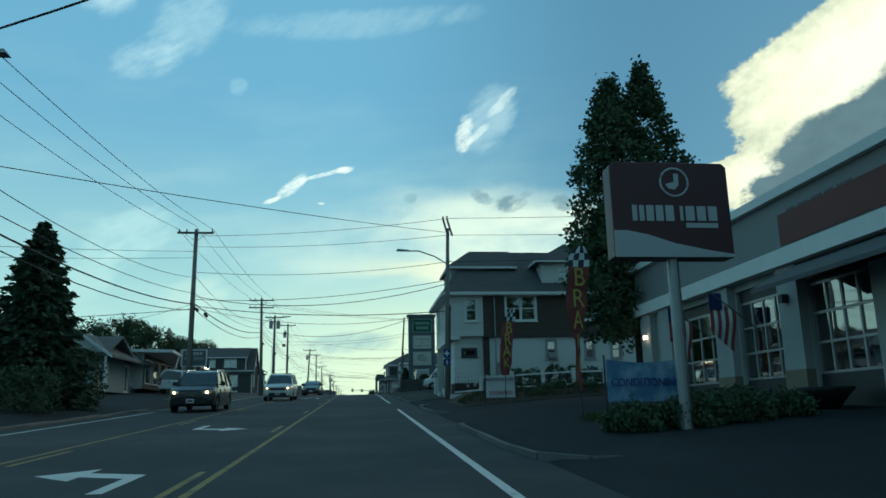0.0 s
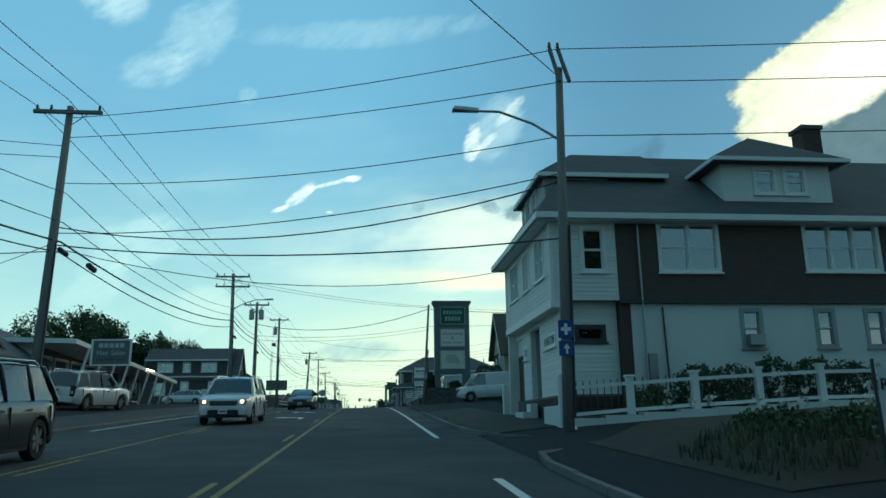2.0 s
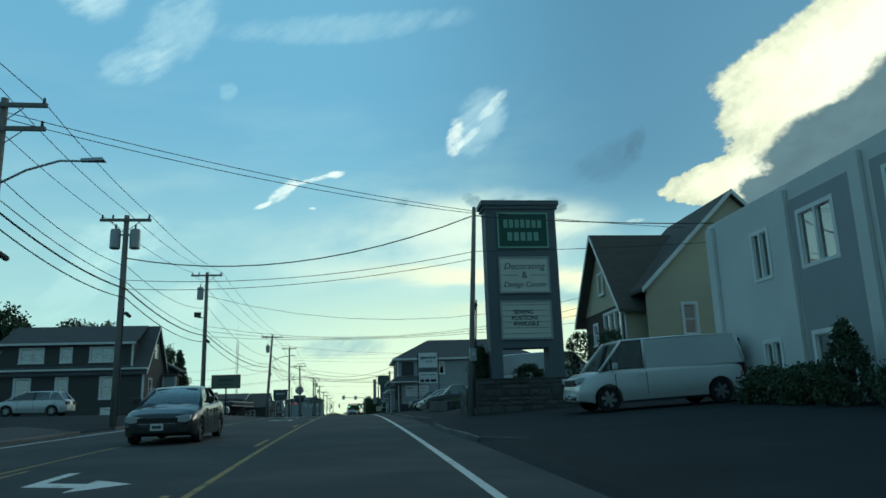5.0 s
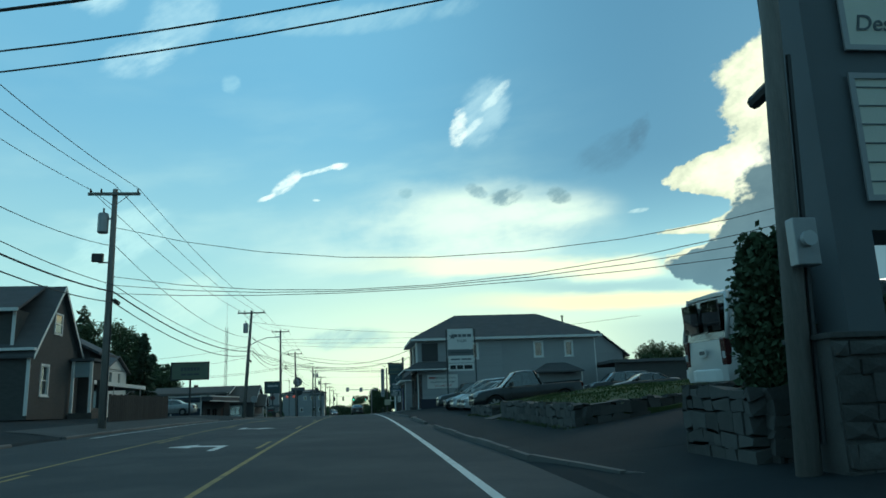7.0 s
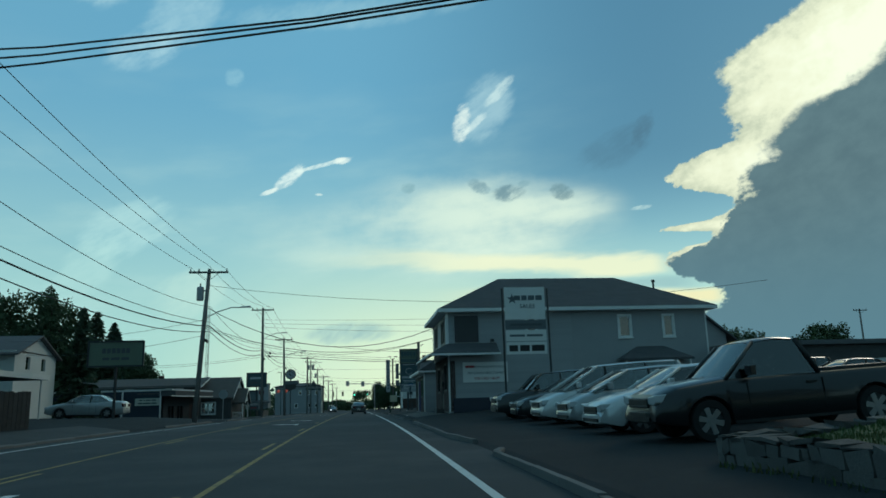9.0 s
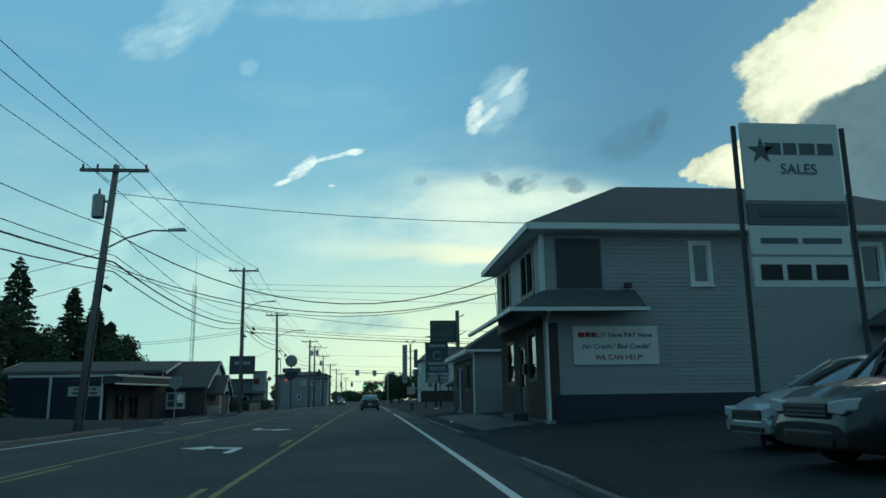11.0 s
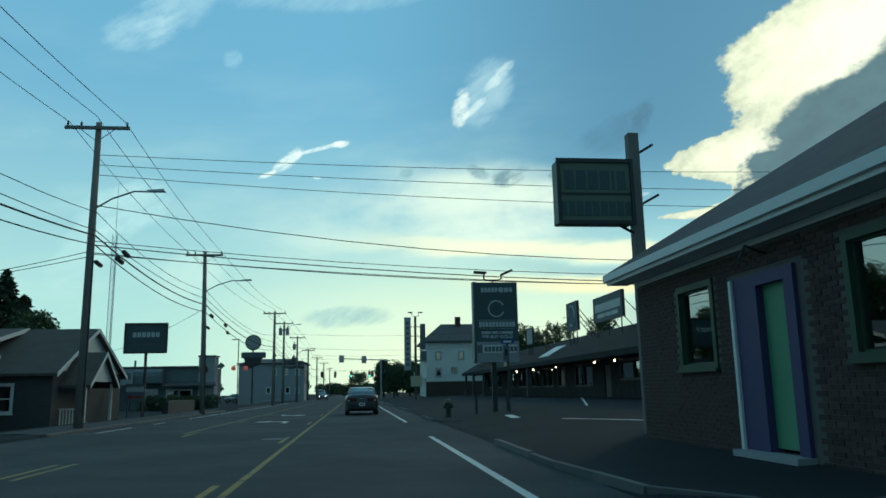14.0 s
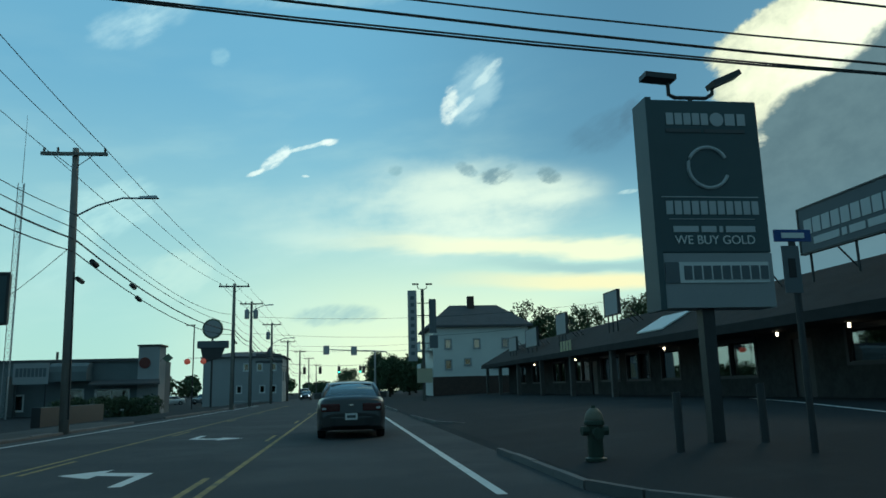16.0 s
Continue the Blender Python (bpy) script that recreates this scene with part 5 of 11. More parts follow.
# ---- white office block with the tall glazed entrance
def white_office():
    x, y0, y1 = 12.2, 57.0, 78.4
    b = zr(68) + 0.55
    s = thing("office_building", (17, 68, b), "white rendered two-storey office with tall glazed entrance", "building")
    fr = Face((x, y1), (x, y0), b)
    h = 6.15
    U = lambda y: y1 - y
    small = [(U(y) - 0.0, U(y) + w, v0, v1) for y, w, v0, v1 in ((75.75, 0.9, 3.75, 5.2), (73.35, 1.5, 3.7, 5.25), (69.95, 1.2, 3.75, 5.35), (75.75, 0.9, 0.6, 2.0), (73.35, 1.5, 0.6, 2.0))]
    low = [(U(70.1), U(68.3), 0.3, 1.9)]
    wall(s, fr, h, small + low, M["stucco"], label="white rendered wall")
    for a, c, v0, v1 in small:
        window(s, fr, a, c, v0, v1, M["trim_white"], M["pane"], 2, 0, sill=False, proud=0.03)
    for a, c, v0, v1 in low:
        window(s, fr, a, c, v0, v1, M["trim_white"], M["pane_dark"], 3, 0, sill=False, proud=0.03)
    # no recess is cut: grey plates carry the bays' shade in their colour
    for ya, yb in ((73.6, 71.05), (70.35, 68.0), (62.4, 60.95), (60.3, 57.6)):
        cut = [(a - 0.03, c + 0.03, v0 - 0.03, v1 + 0.03) for a, c, v0, v1 in small + low if a > U(ya) and c < U(yb)]
        part("recessed_panel", Geo().panel([U(ya), U(yb)] + [k for q in cut for k in q[:2]], [0.2, h - 0.5] + [k for q in cut for k in q[2:]], cut, 0.003, 0.02, fr.m()), M["stucco_grey"], s, "grey wall panel with the bay's shade put into its colour")
    for yy in (78.3, 74.1, 70.98, 67.95, 60.85):
        part("pilaster", Geo().box(U(yy), U(yy) + 0.42, 0.003, 0.14, 0.0, h - 0.15, fr.m()), M["stucco"], s, bevel=0.02)
    wall(s, Face((x, y0), (x + 14, y0), b), h, [], M["stucco"])
    wall(s, Face((x + 14, y1), (x, y1), b), h, [], M["stucco"])
    wall(s, Face((x + 14, y0), (x + 14, y1), b), h, [], M["stucco"])
    part("flat_roof", Geo().box(x + 0.1, x + 13.9, y0 + 0.1, y1 - 0.1, h + b - 0.4, h + b - 0.25), M["roof_grey"], s)
    part("floor", Geo().box(x + 0.2, x + 13.8, y0 + 0.2, y1 - 0.2, b + 2.9, b + 3.0), M["room_shade"], s)
    # entrance tower
    ta, tb, tx, th = 66.4, 62.6, 11.7, 6.7
    tf = Face((tx, ta), (tx, tb), b)
    hole = (0.75, 3.0, 0.62, 5.55)
    wall(s, tf, th, [hole], M["stucco"], 0.25, "entrance_wall")
    wall(s, Face((tx + 0.002, tb), (x + 4, tb), b), th, [], M["stucco"], 0.25, "entrance_wall")
    wall(s, Face((x + 4, ta), (tx, ta), b), th, [], M["stucco"], 0.25, "entrance_wall")
    part("entrance_roof", Geo().box(tx + 0.1, x + 4, tb + 0.1, ta - 0.1, b + th - 0.2, b + th - 0.05), M["roof_grey"], s)
    # added sheet behind the glazing, coloured as the unlit room
    part("entrance_back", Geo().box(x + 3.7, x + 3.9, tb + 0.2, ta - 0.2, b, b + th), M["room_shade"], s)
    w = part("entrance_glazing", Geo().box(hole[0], hole[1], -0.2, -0.1, 2.55, 2.8, tf.m()), M["stucco"], s)
    g, n = Geo(), 4
    for k in range(n + 1):
        u = hole[0] + (hole[1] - hole[0]) * k / n
        g.box(max(hole[0], u - 0.035), min(hole[1], u + 0.035), -0.19, -0.09, hole[2], hole[3], tf.m())
    for v in (0.62, 2.0, 4.15, 5.49):
        g.box(hole[0], hole[1], -0.185, -0.095, v, v + 0.06, tf.m())
    part("mullions", g, M["metal_grey"], w)
    for k in range(n):
        a = hole[0] + (hole[1] - hole[0]) * k / n
        for v0, v1 in ((0.68, 2.5), (2.85, 4.15), (4.21, 5.49)):
            part("pane", Geo().box(a + 0.04, a + (hole[1] - hole[0]) / n - 0.04, -0.15, -0.14, v0, v1, tf.m()), M["pane"], w)
    # platform and steps
    st = thing("entrance_steps", (11, 66, b - 0.1), "white concrete entrance platform with steps", "steps")
    gz0 = gz(11, 66)
    part("platform", Geo().box(10.5, 11.68, 61.3, 66.7, gz0 - 0.3, b + 0.42), M["stucco"], st, bevel=0.02)
    part("step", Geo().box(10.2, 10.5, 62.6, 66.3, gz0 - 0.3, gz0 + 0.3), M["stucco"], st)
    for yy in (63.9, 65.9):
        lp = thing("entrance_lamp", (10.45, yy, gz0), "short white lamp post with a small lantern", "lamp", "lamps at the office steps")
        part("post", Geo().tube([(10.25, yy, gz0 - 0.1), (10.25, yy, gz0 + 1.15)], 0.09, 10), M["stucco"], lp)
        part("lantern", Geo().lathe([(0.015, 0), (0.03, 0.03), (0.028, 0.09), (0.01, 0.13)], (10.25, yy, gz0 + 1.15), 10), M["lamp_lit"] if yy < 65 else M["lens_clear"], lp)


white_office()


# ---- gabled house behind the pylon sign
def gable_house():
    b = zr(89) + 0.6
    x0, x1, y0, y1 = 12.0, 22.0, 86.0, 91.5
    h = thing("gabled_house", (16, 89, b), "brick house with a yellow-sided gable and brown roof", "house")
    fr = Face((x0, y1), (x0, y0), b)
    w1 = [(1.2, 1.8, 2.6, 3.6, 1), (2.75, 5.0, 2.1, 3.9, 3)]
    wall(h, fr, 4.1, [o[:4] for o in w1], M["brick_plain"], label="dark brick wall")
    for a, c, v0, v1, k in w1:
        window(h, fr, a, c, v0, v1, M["trim_white"], M["pane"], k, 1 if k == 1 else 0, blind=0.6 if k == 3 else None)
    gf = Face((x0, y1), (x0, y0), b + 4.1)
    gable_end(h, gf, 3.3, M["siding_tan"])
    window(h, Face((x0 - 0.02, y1), (x0 - 0.02, y0), b + 4.1), 2.4, 3.1, 0.75, 1.75, M["trim_white"], M["pane_dark"], 1, 1, deep=0.0, proud=0.06)
    sd = Face((x0, y0), (x1, y0), b)
    wall(h, sd, 4.1, [], M["siding_tan"], label="yellow-tan clapboard wall")
    wall(h, Face((x1, y0), (x1, y1), b), 4.1, [], M["siding_tan"])
    wall(h, Face((x1, y1), (x0, y1), b), 4.1, [], M["siding_tan"])
    gable_end(h, Face((x1, y0), (x1, y1), b + 4.1), 3.3, M["siding_tan"])
    dark_room(h, x0 + 0.3, x1 - 0.3, y0 + 0.3, y1 - 0.3, b + 1.9, b + 4)
    gable_roof(h, x0, x1, y0, y1, b + 4.3, 3.45, "x", M["roof_brown"], 0.45, trim=M["trim_white"])
    # cross gable towards the oncoming traffic
    yg = 84.95
    cg = Face((12.6, yg), (20.9, yg), b)
    cw = [(1.5, 2.15, 2.5, 3.85)]
    wall(h, cg, 4.6, cw, M["siding_tan"], label="yellow-tan clapboard wall")
    window(h, cg, *cw[0], M["trim_white"], M["pane"], 1, 1)
    gable_end(h, Face((12.6, yg), (20.9, yg), b + 4.6), 4.0, M["siding_tan"], "cross_gable")
    gable_roof(h, 12.6, 20.9, yg, 91.0, b + 4.75, 4.05, "y", M["roof_brown"], 0.3, trim=M["trim_white"], name="wing_roof")
    part("downpipe", Geo().tube([(x0 - 0.05, y0 - 0.05, b + 4.2), (x0 - 0.05, y0 - 0.05, b + 0.1)], 0.045), M["trim_white"], h)


gable_house()


# ---- hip-roofed sales office with brick street front
def sales_office():
    b = zr(145) + 0.35
    x0, x1, y0, y1 = 5.45, 21.4, 141.5, 149.6
    s = thing("sales_office", (12, 145, b), "two-storey grey clapboard building with brick shop front and hipped roof", "building")
    T, G = M["trim_white"], M["pane"]
    zc, zt = b + 3.55, b + 5.7
    fr = Face((x0, y1), (x0, y0), zc - 0.35)
    hu = zt - zc + 0.35
    ups = [(1.05, 2.95, 0.75, 2.3), (4.95, 6.95, 0.75, 2.3)]
    wall(s, fr, hu, ups, M["siding_grey"], label="grey clapboard upper wall")
    for a, c, v0, v1 in ups:
        window(s, fr, a, c, v0, v1, M["trim_dark"], G, 2, 0, fw=0.13, sill=False)
    xl = 5.55
    lo = Face((xl, y1), (xl, y0), b - 0.3)
    hl = zc - b - 0.05
    lows = [(1.35, 2.7, 1.5, 3.0), (5.2, 6.45, 1.55, 3.1)]
    door = (3.6, 4.55, 0.45, 2.75)
    wall(s, lo, hl, lows + [door], M["mortar"], label="brick shop front")
    for a, c, v0, v1 in lows:
        window(s, lo, a, c, v0, v1, M["metal_dark"], G, 1, 0, sill=False, fw=0.025, proud=0.015)
    d = part("shop_door", Geo().box(door[0], door[0] + 0.12, -0.14, -0.05, door[2], door[3], lo.m()).box(door[1] - 0.12, door[1], -0.14, -0.05, door[2], door[3], lo.m()).box(door[0] + 0.12, door[1] - 0.12, -0.14, -0.05, door[3] - 0.12, door[3], lo.m()).box(door[0] + 0.12, door[1] - 0.12, -0.14, -0.05, door[2], door[2] + 0.9, lo.m()), M["metal_dark"], s, "dark metal framed shop door")
    part("pane", Geo().box(door[0] + 0.12, door[1] - 0.12, -0.1, -0.09, door[2] + 0.9, door[3] - 0.12, lo.m()), M["pane_dark"], d)
    part("mailbox", Geo().box(4.75, 5.0, 0.012, 0.14, 1.75, 2.1, lo.m()), M["metal_dark"], s)
    part("door_step", Geo().box(3.4, 4.75, 0.02, 0.5, 0.2, 0.45, lo.m()), M["concrete"], s)
    # clapboard side towards the traffic
    sd = Face((x0, y0), (x1, y0), b - 0.3)
    hs = zt - b + 0.3
    blank = (0.45, 1.85, hs - 1.75, hs - 0.2)
    sides = [(4.75, 5.4, hs - 1.65, hs - 0.3), (10.4, 11.2, hs - 1.65, hs - 0.3), (13.2, 13.9, hs - 1.65, hs - 0.3)]
    wall(s, sd, hs, sides, M["siding_grey"], label="grey clapboard side wall")
    for a, c, v0, v1 in sides:
        window(s, sd, a, c, v0, v1, T, M["pane_dark"], 1, 0, fw=0.09)
    part("boarded_window", Geo().box(blank[0], blank[1], 0.003, 0.05, blank[2], blank[3], sd.m()), M["trim_dark"], s, "boarded dark window")
    part("foundation", Geo().box(0.25, sd.length, 0.022, 0.06, -0.2, 1.05, sd.m()), M["sign_navy"], s, "dark blue painted base")
    wall(s, Face((x1, y0), (x1, y1), b - 0.3), hs, [], M["siding_grey"])
    wall(s, Face((x1, y1), (xl + 0.22, y1), b - 0.3), hs, [], M["siding_grey"])
    dark_room(s, x0 + 0.3, x1 - 0.3, y0 + 0.3, y1 - 0.3, zc - 0.3, zt)
    dark_room(s, x0 + 0.3, x1 - 0.3, y0 + 0.3, y1 - 0.3, b - 0.1, zt)
    hip_roof(s, x0, x1, y0, y1, zt + 0.22, 2.45, ((9.4, 145.5), (17.2, 145.5)), M["roof_dark"], 0.5, 0.2, fascia=T)
    part("soffit", Geo().box(x0 - 0.48, x1 + 0.4, y0 - 0.48, y0 - 0.004, zt - 0.03, zt).box(x0 - 0.48, x0 - 0.004, y0, y1 + 0.4, zt - 0.03, zt), T, s)
    part("vent_pipe", Geo().tube([(19.3, 144.0, zt + 0.9), (19.3, 144.0, zt + 2.1)], 0.07).tube([(19.3, 144.0, zt + 2.1), (19.3, 144.0, zt + 2.25)], 0.12), M["metal_dark"], s)
    # shed roof over the shop front, wrapping the corner
    m = fr.m()
    g = Geo()
    zf = zc - 0.3
    g.add([(x0 - 0.003, y1 + 0.3, zc + 0.35), (x0 - 0.003, y0 - 0.003, zc + 0.35), (x0 - 1.15, y0 - 0.95, zf), (x0 - 1.15, y1 + 0.3, zf), (x0 + 2.9, y0 - 0.003, zc + 0.35), (x0 + 2.9, y0 - 0.95, zf),
           (x0 - 0.003, y1 + 0.3, zc + 0.2), (x0 - 0.003, y0 - 0.003, zc + 0.2), (x0 - 1.15, y0 - 0.95, zf - 0.13), (x0 - 1.15, y1 + 0.3, zf - 0.13), (x0 + 2.9, y0 - 0.003, zc + 0.2), (x0 + 2.9, y0 - 0.95, zf - 0.13)],
          [(0, 1, 2, 3), (1, 4, 5, 2), (9, 8, 7, 6), (8, 11, 10, 7), (3, 2, 8, 9), (2, 5, 11, 8), (4, 10, 11, 5), (0, 3, 9, 6)])
    part("wire_hook", Geo().tube([(x0, y1 - 0.06, b + 5.62), (x0 - 0.04, y1 + 0.09, b + 5.62)], 0.02, 6).tube([(x0, y1 - 0.06, b + 4.95), (x0 - 0.04, y1 + 0.3, b + 4.95)], 0.02, 6), M["metal_dark"], s)
    part("service_cable", Geo().tube([(x0 - 0.04, y1 + 0.1, b + 5.62), (x0 - 0.05, y1 + 0.07, b + 5.3), (x0 - 0.03, y1 - 0.05, b + 5.2)], 0.014, 5).tube([(x0 - 0.04, y1 + 0.3, b + 4.95), (x0 - 0.03, y1 + 0.16, b + 4.5), (x0 - 0.02, y1 + 0.02, b + 4.0)], 0.014, 5), M["cable"], s)
    part("canopy", g, M["roof_dark"], s, "shingled canopy over the shop front")
    part("canopy_gutter", Geo().box(x0 - 1.22, x0 - 1.155, y0 - 1.02, y1 + 0.3, zf - 0.1, zf + 0.01).box(x0 - 1.155, x0 + 2.95, y0 - 1.02, y0 - 0.955, zf - 0.1, zf + 0.01), T, s)
    part("downpipe", Geo().tube([(x0 - 0.06, y0 - 0.95, zf - 0.1), (x0 + 0.05, y0 - 0.1, zf - 0.35), (x0 + 0.05, y0 - 0.1, b)], 0.045).tube([(x0 - 0.05, y0 - 0.06, zt - 0.1), (x0 - 0.05, y0 - 0.06, zc + 0.3)], 0.045), T, s)
    part("security_lamp", Geo().box(2.55, 2.75, 0.02, 0.2, 4.25, 4.4, sd.m()), M["metal_dark"], s)
    # banner on the side
    bn = thing("wall_banner", (7.5, y0, b + 2.2), "white vinyl banner with dark printed words, tied to the wall", "banner")
    bx0, bx1, bz0, bz1 = 6.3, 8.95, b + 1.62, b + 2.78
    part("sheet", Geo().box(bx0, bx1, y0 - 0.06, y0 - 0.035, bz0, bz1), M["sign_white"], bn)
    lettering("BUY Here PAY Here", bn, (7.85, y0 - 0.065, bz1 - 0.28), 0.21, M["ink_black"])
    lettering("No Credit? Bad Credit?", bn, (7.62, y0 - 0.065, bz1 - 0.62), 0.22, M["sign_navy"], lean=0.25)
    lettering("WE CAN HELP!", bn, (7.7, y0 - 0.065, bz1 - 0.95), 0.22, M["ink_red"])
    bars(bn, (6.72, y0 - 0.06, bz1 - 0.26), [0.2, 0.16, 0.12], 0.14, 0.02, M["ink_red"])
    # tall sign boards at the corner (facing the traffic)
    sg = thing("sales_sign", (8.0, 132.0, gz(8, 132)), "tall white car sales sign boards between two dark posts", "sign")
    yy = 132.0
    zb = zr(yy)
    for x in (7.0, 9.05):
        part("post", Geo().tube([(x - (0.05 if x < 8 else -0.05), yy + 0.05, gz(x, yy) - 0.2), (x - (0.05 if x < 8 else -0.05), yy + 0.05, zb + 6.0)], 0.05), M["metal_dark"], sg)
    for z0, z1, mname in ((4.55, 6.05, "sign_white"), (4.1, 4.5, "sign_slate"), (3.55, 4.05, "sign_white"), (2.95, 3.5, "sign_white")):
        part("board", Geo().box(7.05, 8.95, yy - 0.04, yy + 0.04, zb + z0, zb + z1), M[mname], sg)
    bars(sg, (8.15, yy - 0.045, zb + 5.55), [0.3, 0.25, 0.3, 0.3], 0.22, 0.06, M["sign_slate"])
    lettering("SALES", sg, (8.1, yy - 0.05, zb + 5.15), 0.28, M["sign_slate"])
    star = Geo()
    pts = [(7.4 + (0.26 if k % 2 == 0 else 0.1) * math.sin(math.tau * k / 10), zb + 5.5 + (0.26 if k % 2 == 0 else 0.1) * math.cos(math.tau * k / 10)) for k in range(10)]
    star.prism(pts, yy - 0.055, yy - 0.041, "y")
    part("star", star, M["sign_slate"], sg)
    bars(sg, (8.0, yy - 0.045, zb + 3.8), [0.7, 0.75], 0.1, 0.1, M["sign_slate"])
    bars(sg, (8.0, yy - 0.045, zb + 4.3), [1.5], 0.1, 0.1, M["ink_faint"])
    bars(sg, (8.0, yy - 0.045, zb + 3.22), [0.4, 0.45, 0.6], 0.28, 0.1, M["ink_black"])
    # entry hood on the side
    hd = Geo()
    hd.add([(15.6, y0 - 1.2, b + 2.75), (19.9, y0 - 1.2, b + 2.75), (18.6, y0 - 0.02, b + 3.5), (16.9, y0 - 0.02, b + 3.5), (15.6, y0 - 1.2, b + 2.62), (19.9, y0 - 1.2, b + 2.62), (19.9, y0 - 0.02, b + 2.75), (15.6, y0 - 0.02, b + 2.75)],
           [(0, 1, 2, 3), (0, 4, 5, 1), (0, 3, 7, 4), (1, 5, 6, 2), (4, 7, 6, 5)])
    part("door_hood", hd, M["roof_dark"], s, "small hipped hood over the side entrance")
    part("hood_post", Geo().tube([(15.8, y0 - 1.1, b), (15.8, y0 - 1.1, b + 2.65)], 0.05).tube([(19.7, y0 - 1.1, b), (19.7, y0 - 1.1, b + 2.65)], 0.05), T, s)
    boards(s, fr, 0.62, hu - 0.06, ups, M["siding_grey"])
    boards(s, sd, 1.05, hs - 0.06, sides + [blank], M["siding_grey"], u0=0.1, u1=7.5)
    cb = Geo().box(x0 - 0.03, x0 + 0.08, y0 - 0.03, y0 + 0.08, zc + 0.3, zt - 0.03).box(x1 - 0.06, x1 + 0.03, y0 - 0.03, y0 + 0.08, b - 0.2, zt - 0.03)
    part("corner_board", cb, T, s)
    bricks(s, lo, 0.32, hl - 0.02, lows + [door], M["brick"], 4.0)
    ret = Face((xl, y0 - 0.015), (xl + 0.3, y0 - 0.015), b - 0.3)
    bricks(s, ret, 0.32, 3.2, [], M["brick"], 0.2, most=60)


sales_office()


# ---- low garage block behind the car lot
def lot_garage():
    b = zr(138) + 0.6
    s = thing("lot_garage", (28, 140, b), "long low dark garage with a flat roof and white door", "garage")
    fr = Face((21.9, 138.0), (37, 138.0), b)
    d = (6.2, 9.4, 0.0, 2.1)
    wall(s, fr, 2.9, [d], M["brown_shingle"])
    part("garage_door", Geo().box(d[0], d[1], -0.12, -0.05, d[2], d[3], fr.m()), M["trim_white"], s, "white overhead garage door")
    wall(s, Face((37, 138), (37, 146), b), 2.9, [], M["brown_shingle"])
    part("flat_roof", Geo().box(21.6, 37.3, 137.7, 146, b + 2.9, b + 3.15), M["roof_grey"], s)
    c = thing("rear_house", (24, 152, zr(152)), "house with a dark pitched roof behind the lot", "house")
    wall(c, Face((21.9, 150.0), (27, 150.0), b), 4.6, [(1.5, 2.3, 2.6, 3.8)], M["siding_grey"])
    wall(c, Face((27, 150.0), (27, 158.0), b), 4.6, [], M["siding_grey"])
    gable_roof(c, 21.8, 27.2, 150, 158, b + 4.6, 2.2, "y", M["roof_dark"], 0.4)
    gable_end(c, Face((21.8, 150.0), (27.2, 150.0), b + 4.6), 2.2, M["siding_grey"])
    lh = thing("distant_house", (52, 160, gz(52, 160)), "pale low house far behind the lot", "house")
    z = gz(52, 160)
    wall(lh, Face((46, 160), (58, 160), z), 3.0, [(2, 3.2, 1.1, 2.2), (7, 8.2, 1.1, 2.2)], M["siding_white"])
    part("roof", Geo().box(45.5, 58.5, 159.6, 168, z + 3.0, z + 3.5), M["roof_dark"], lh)


lot_garage()


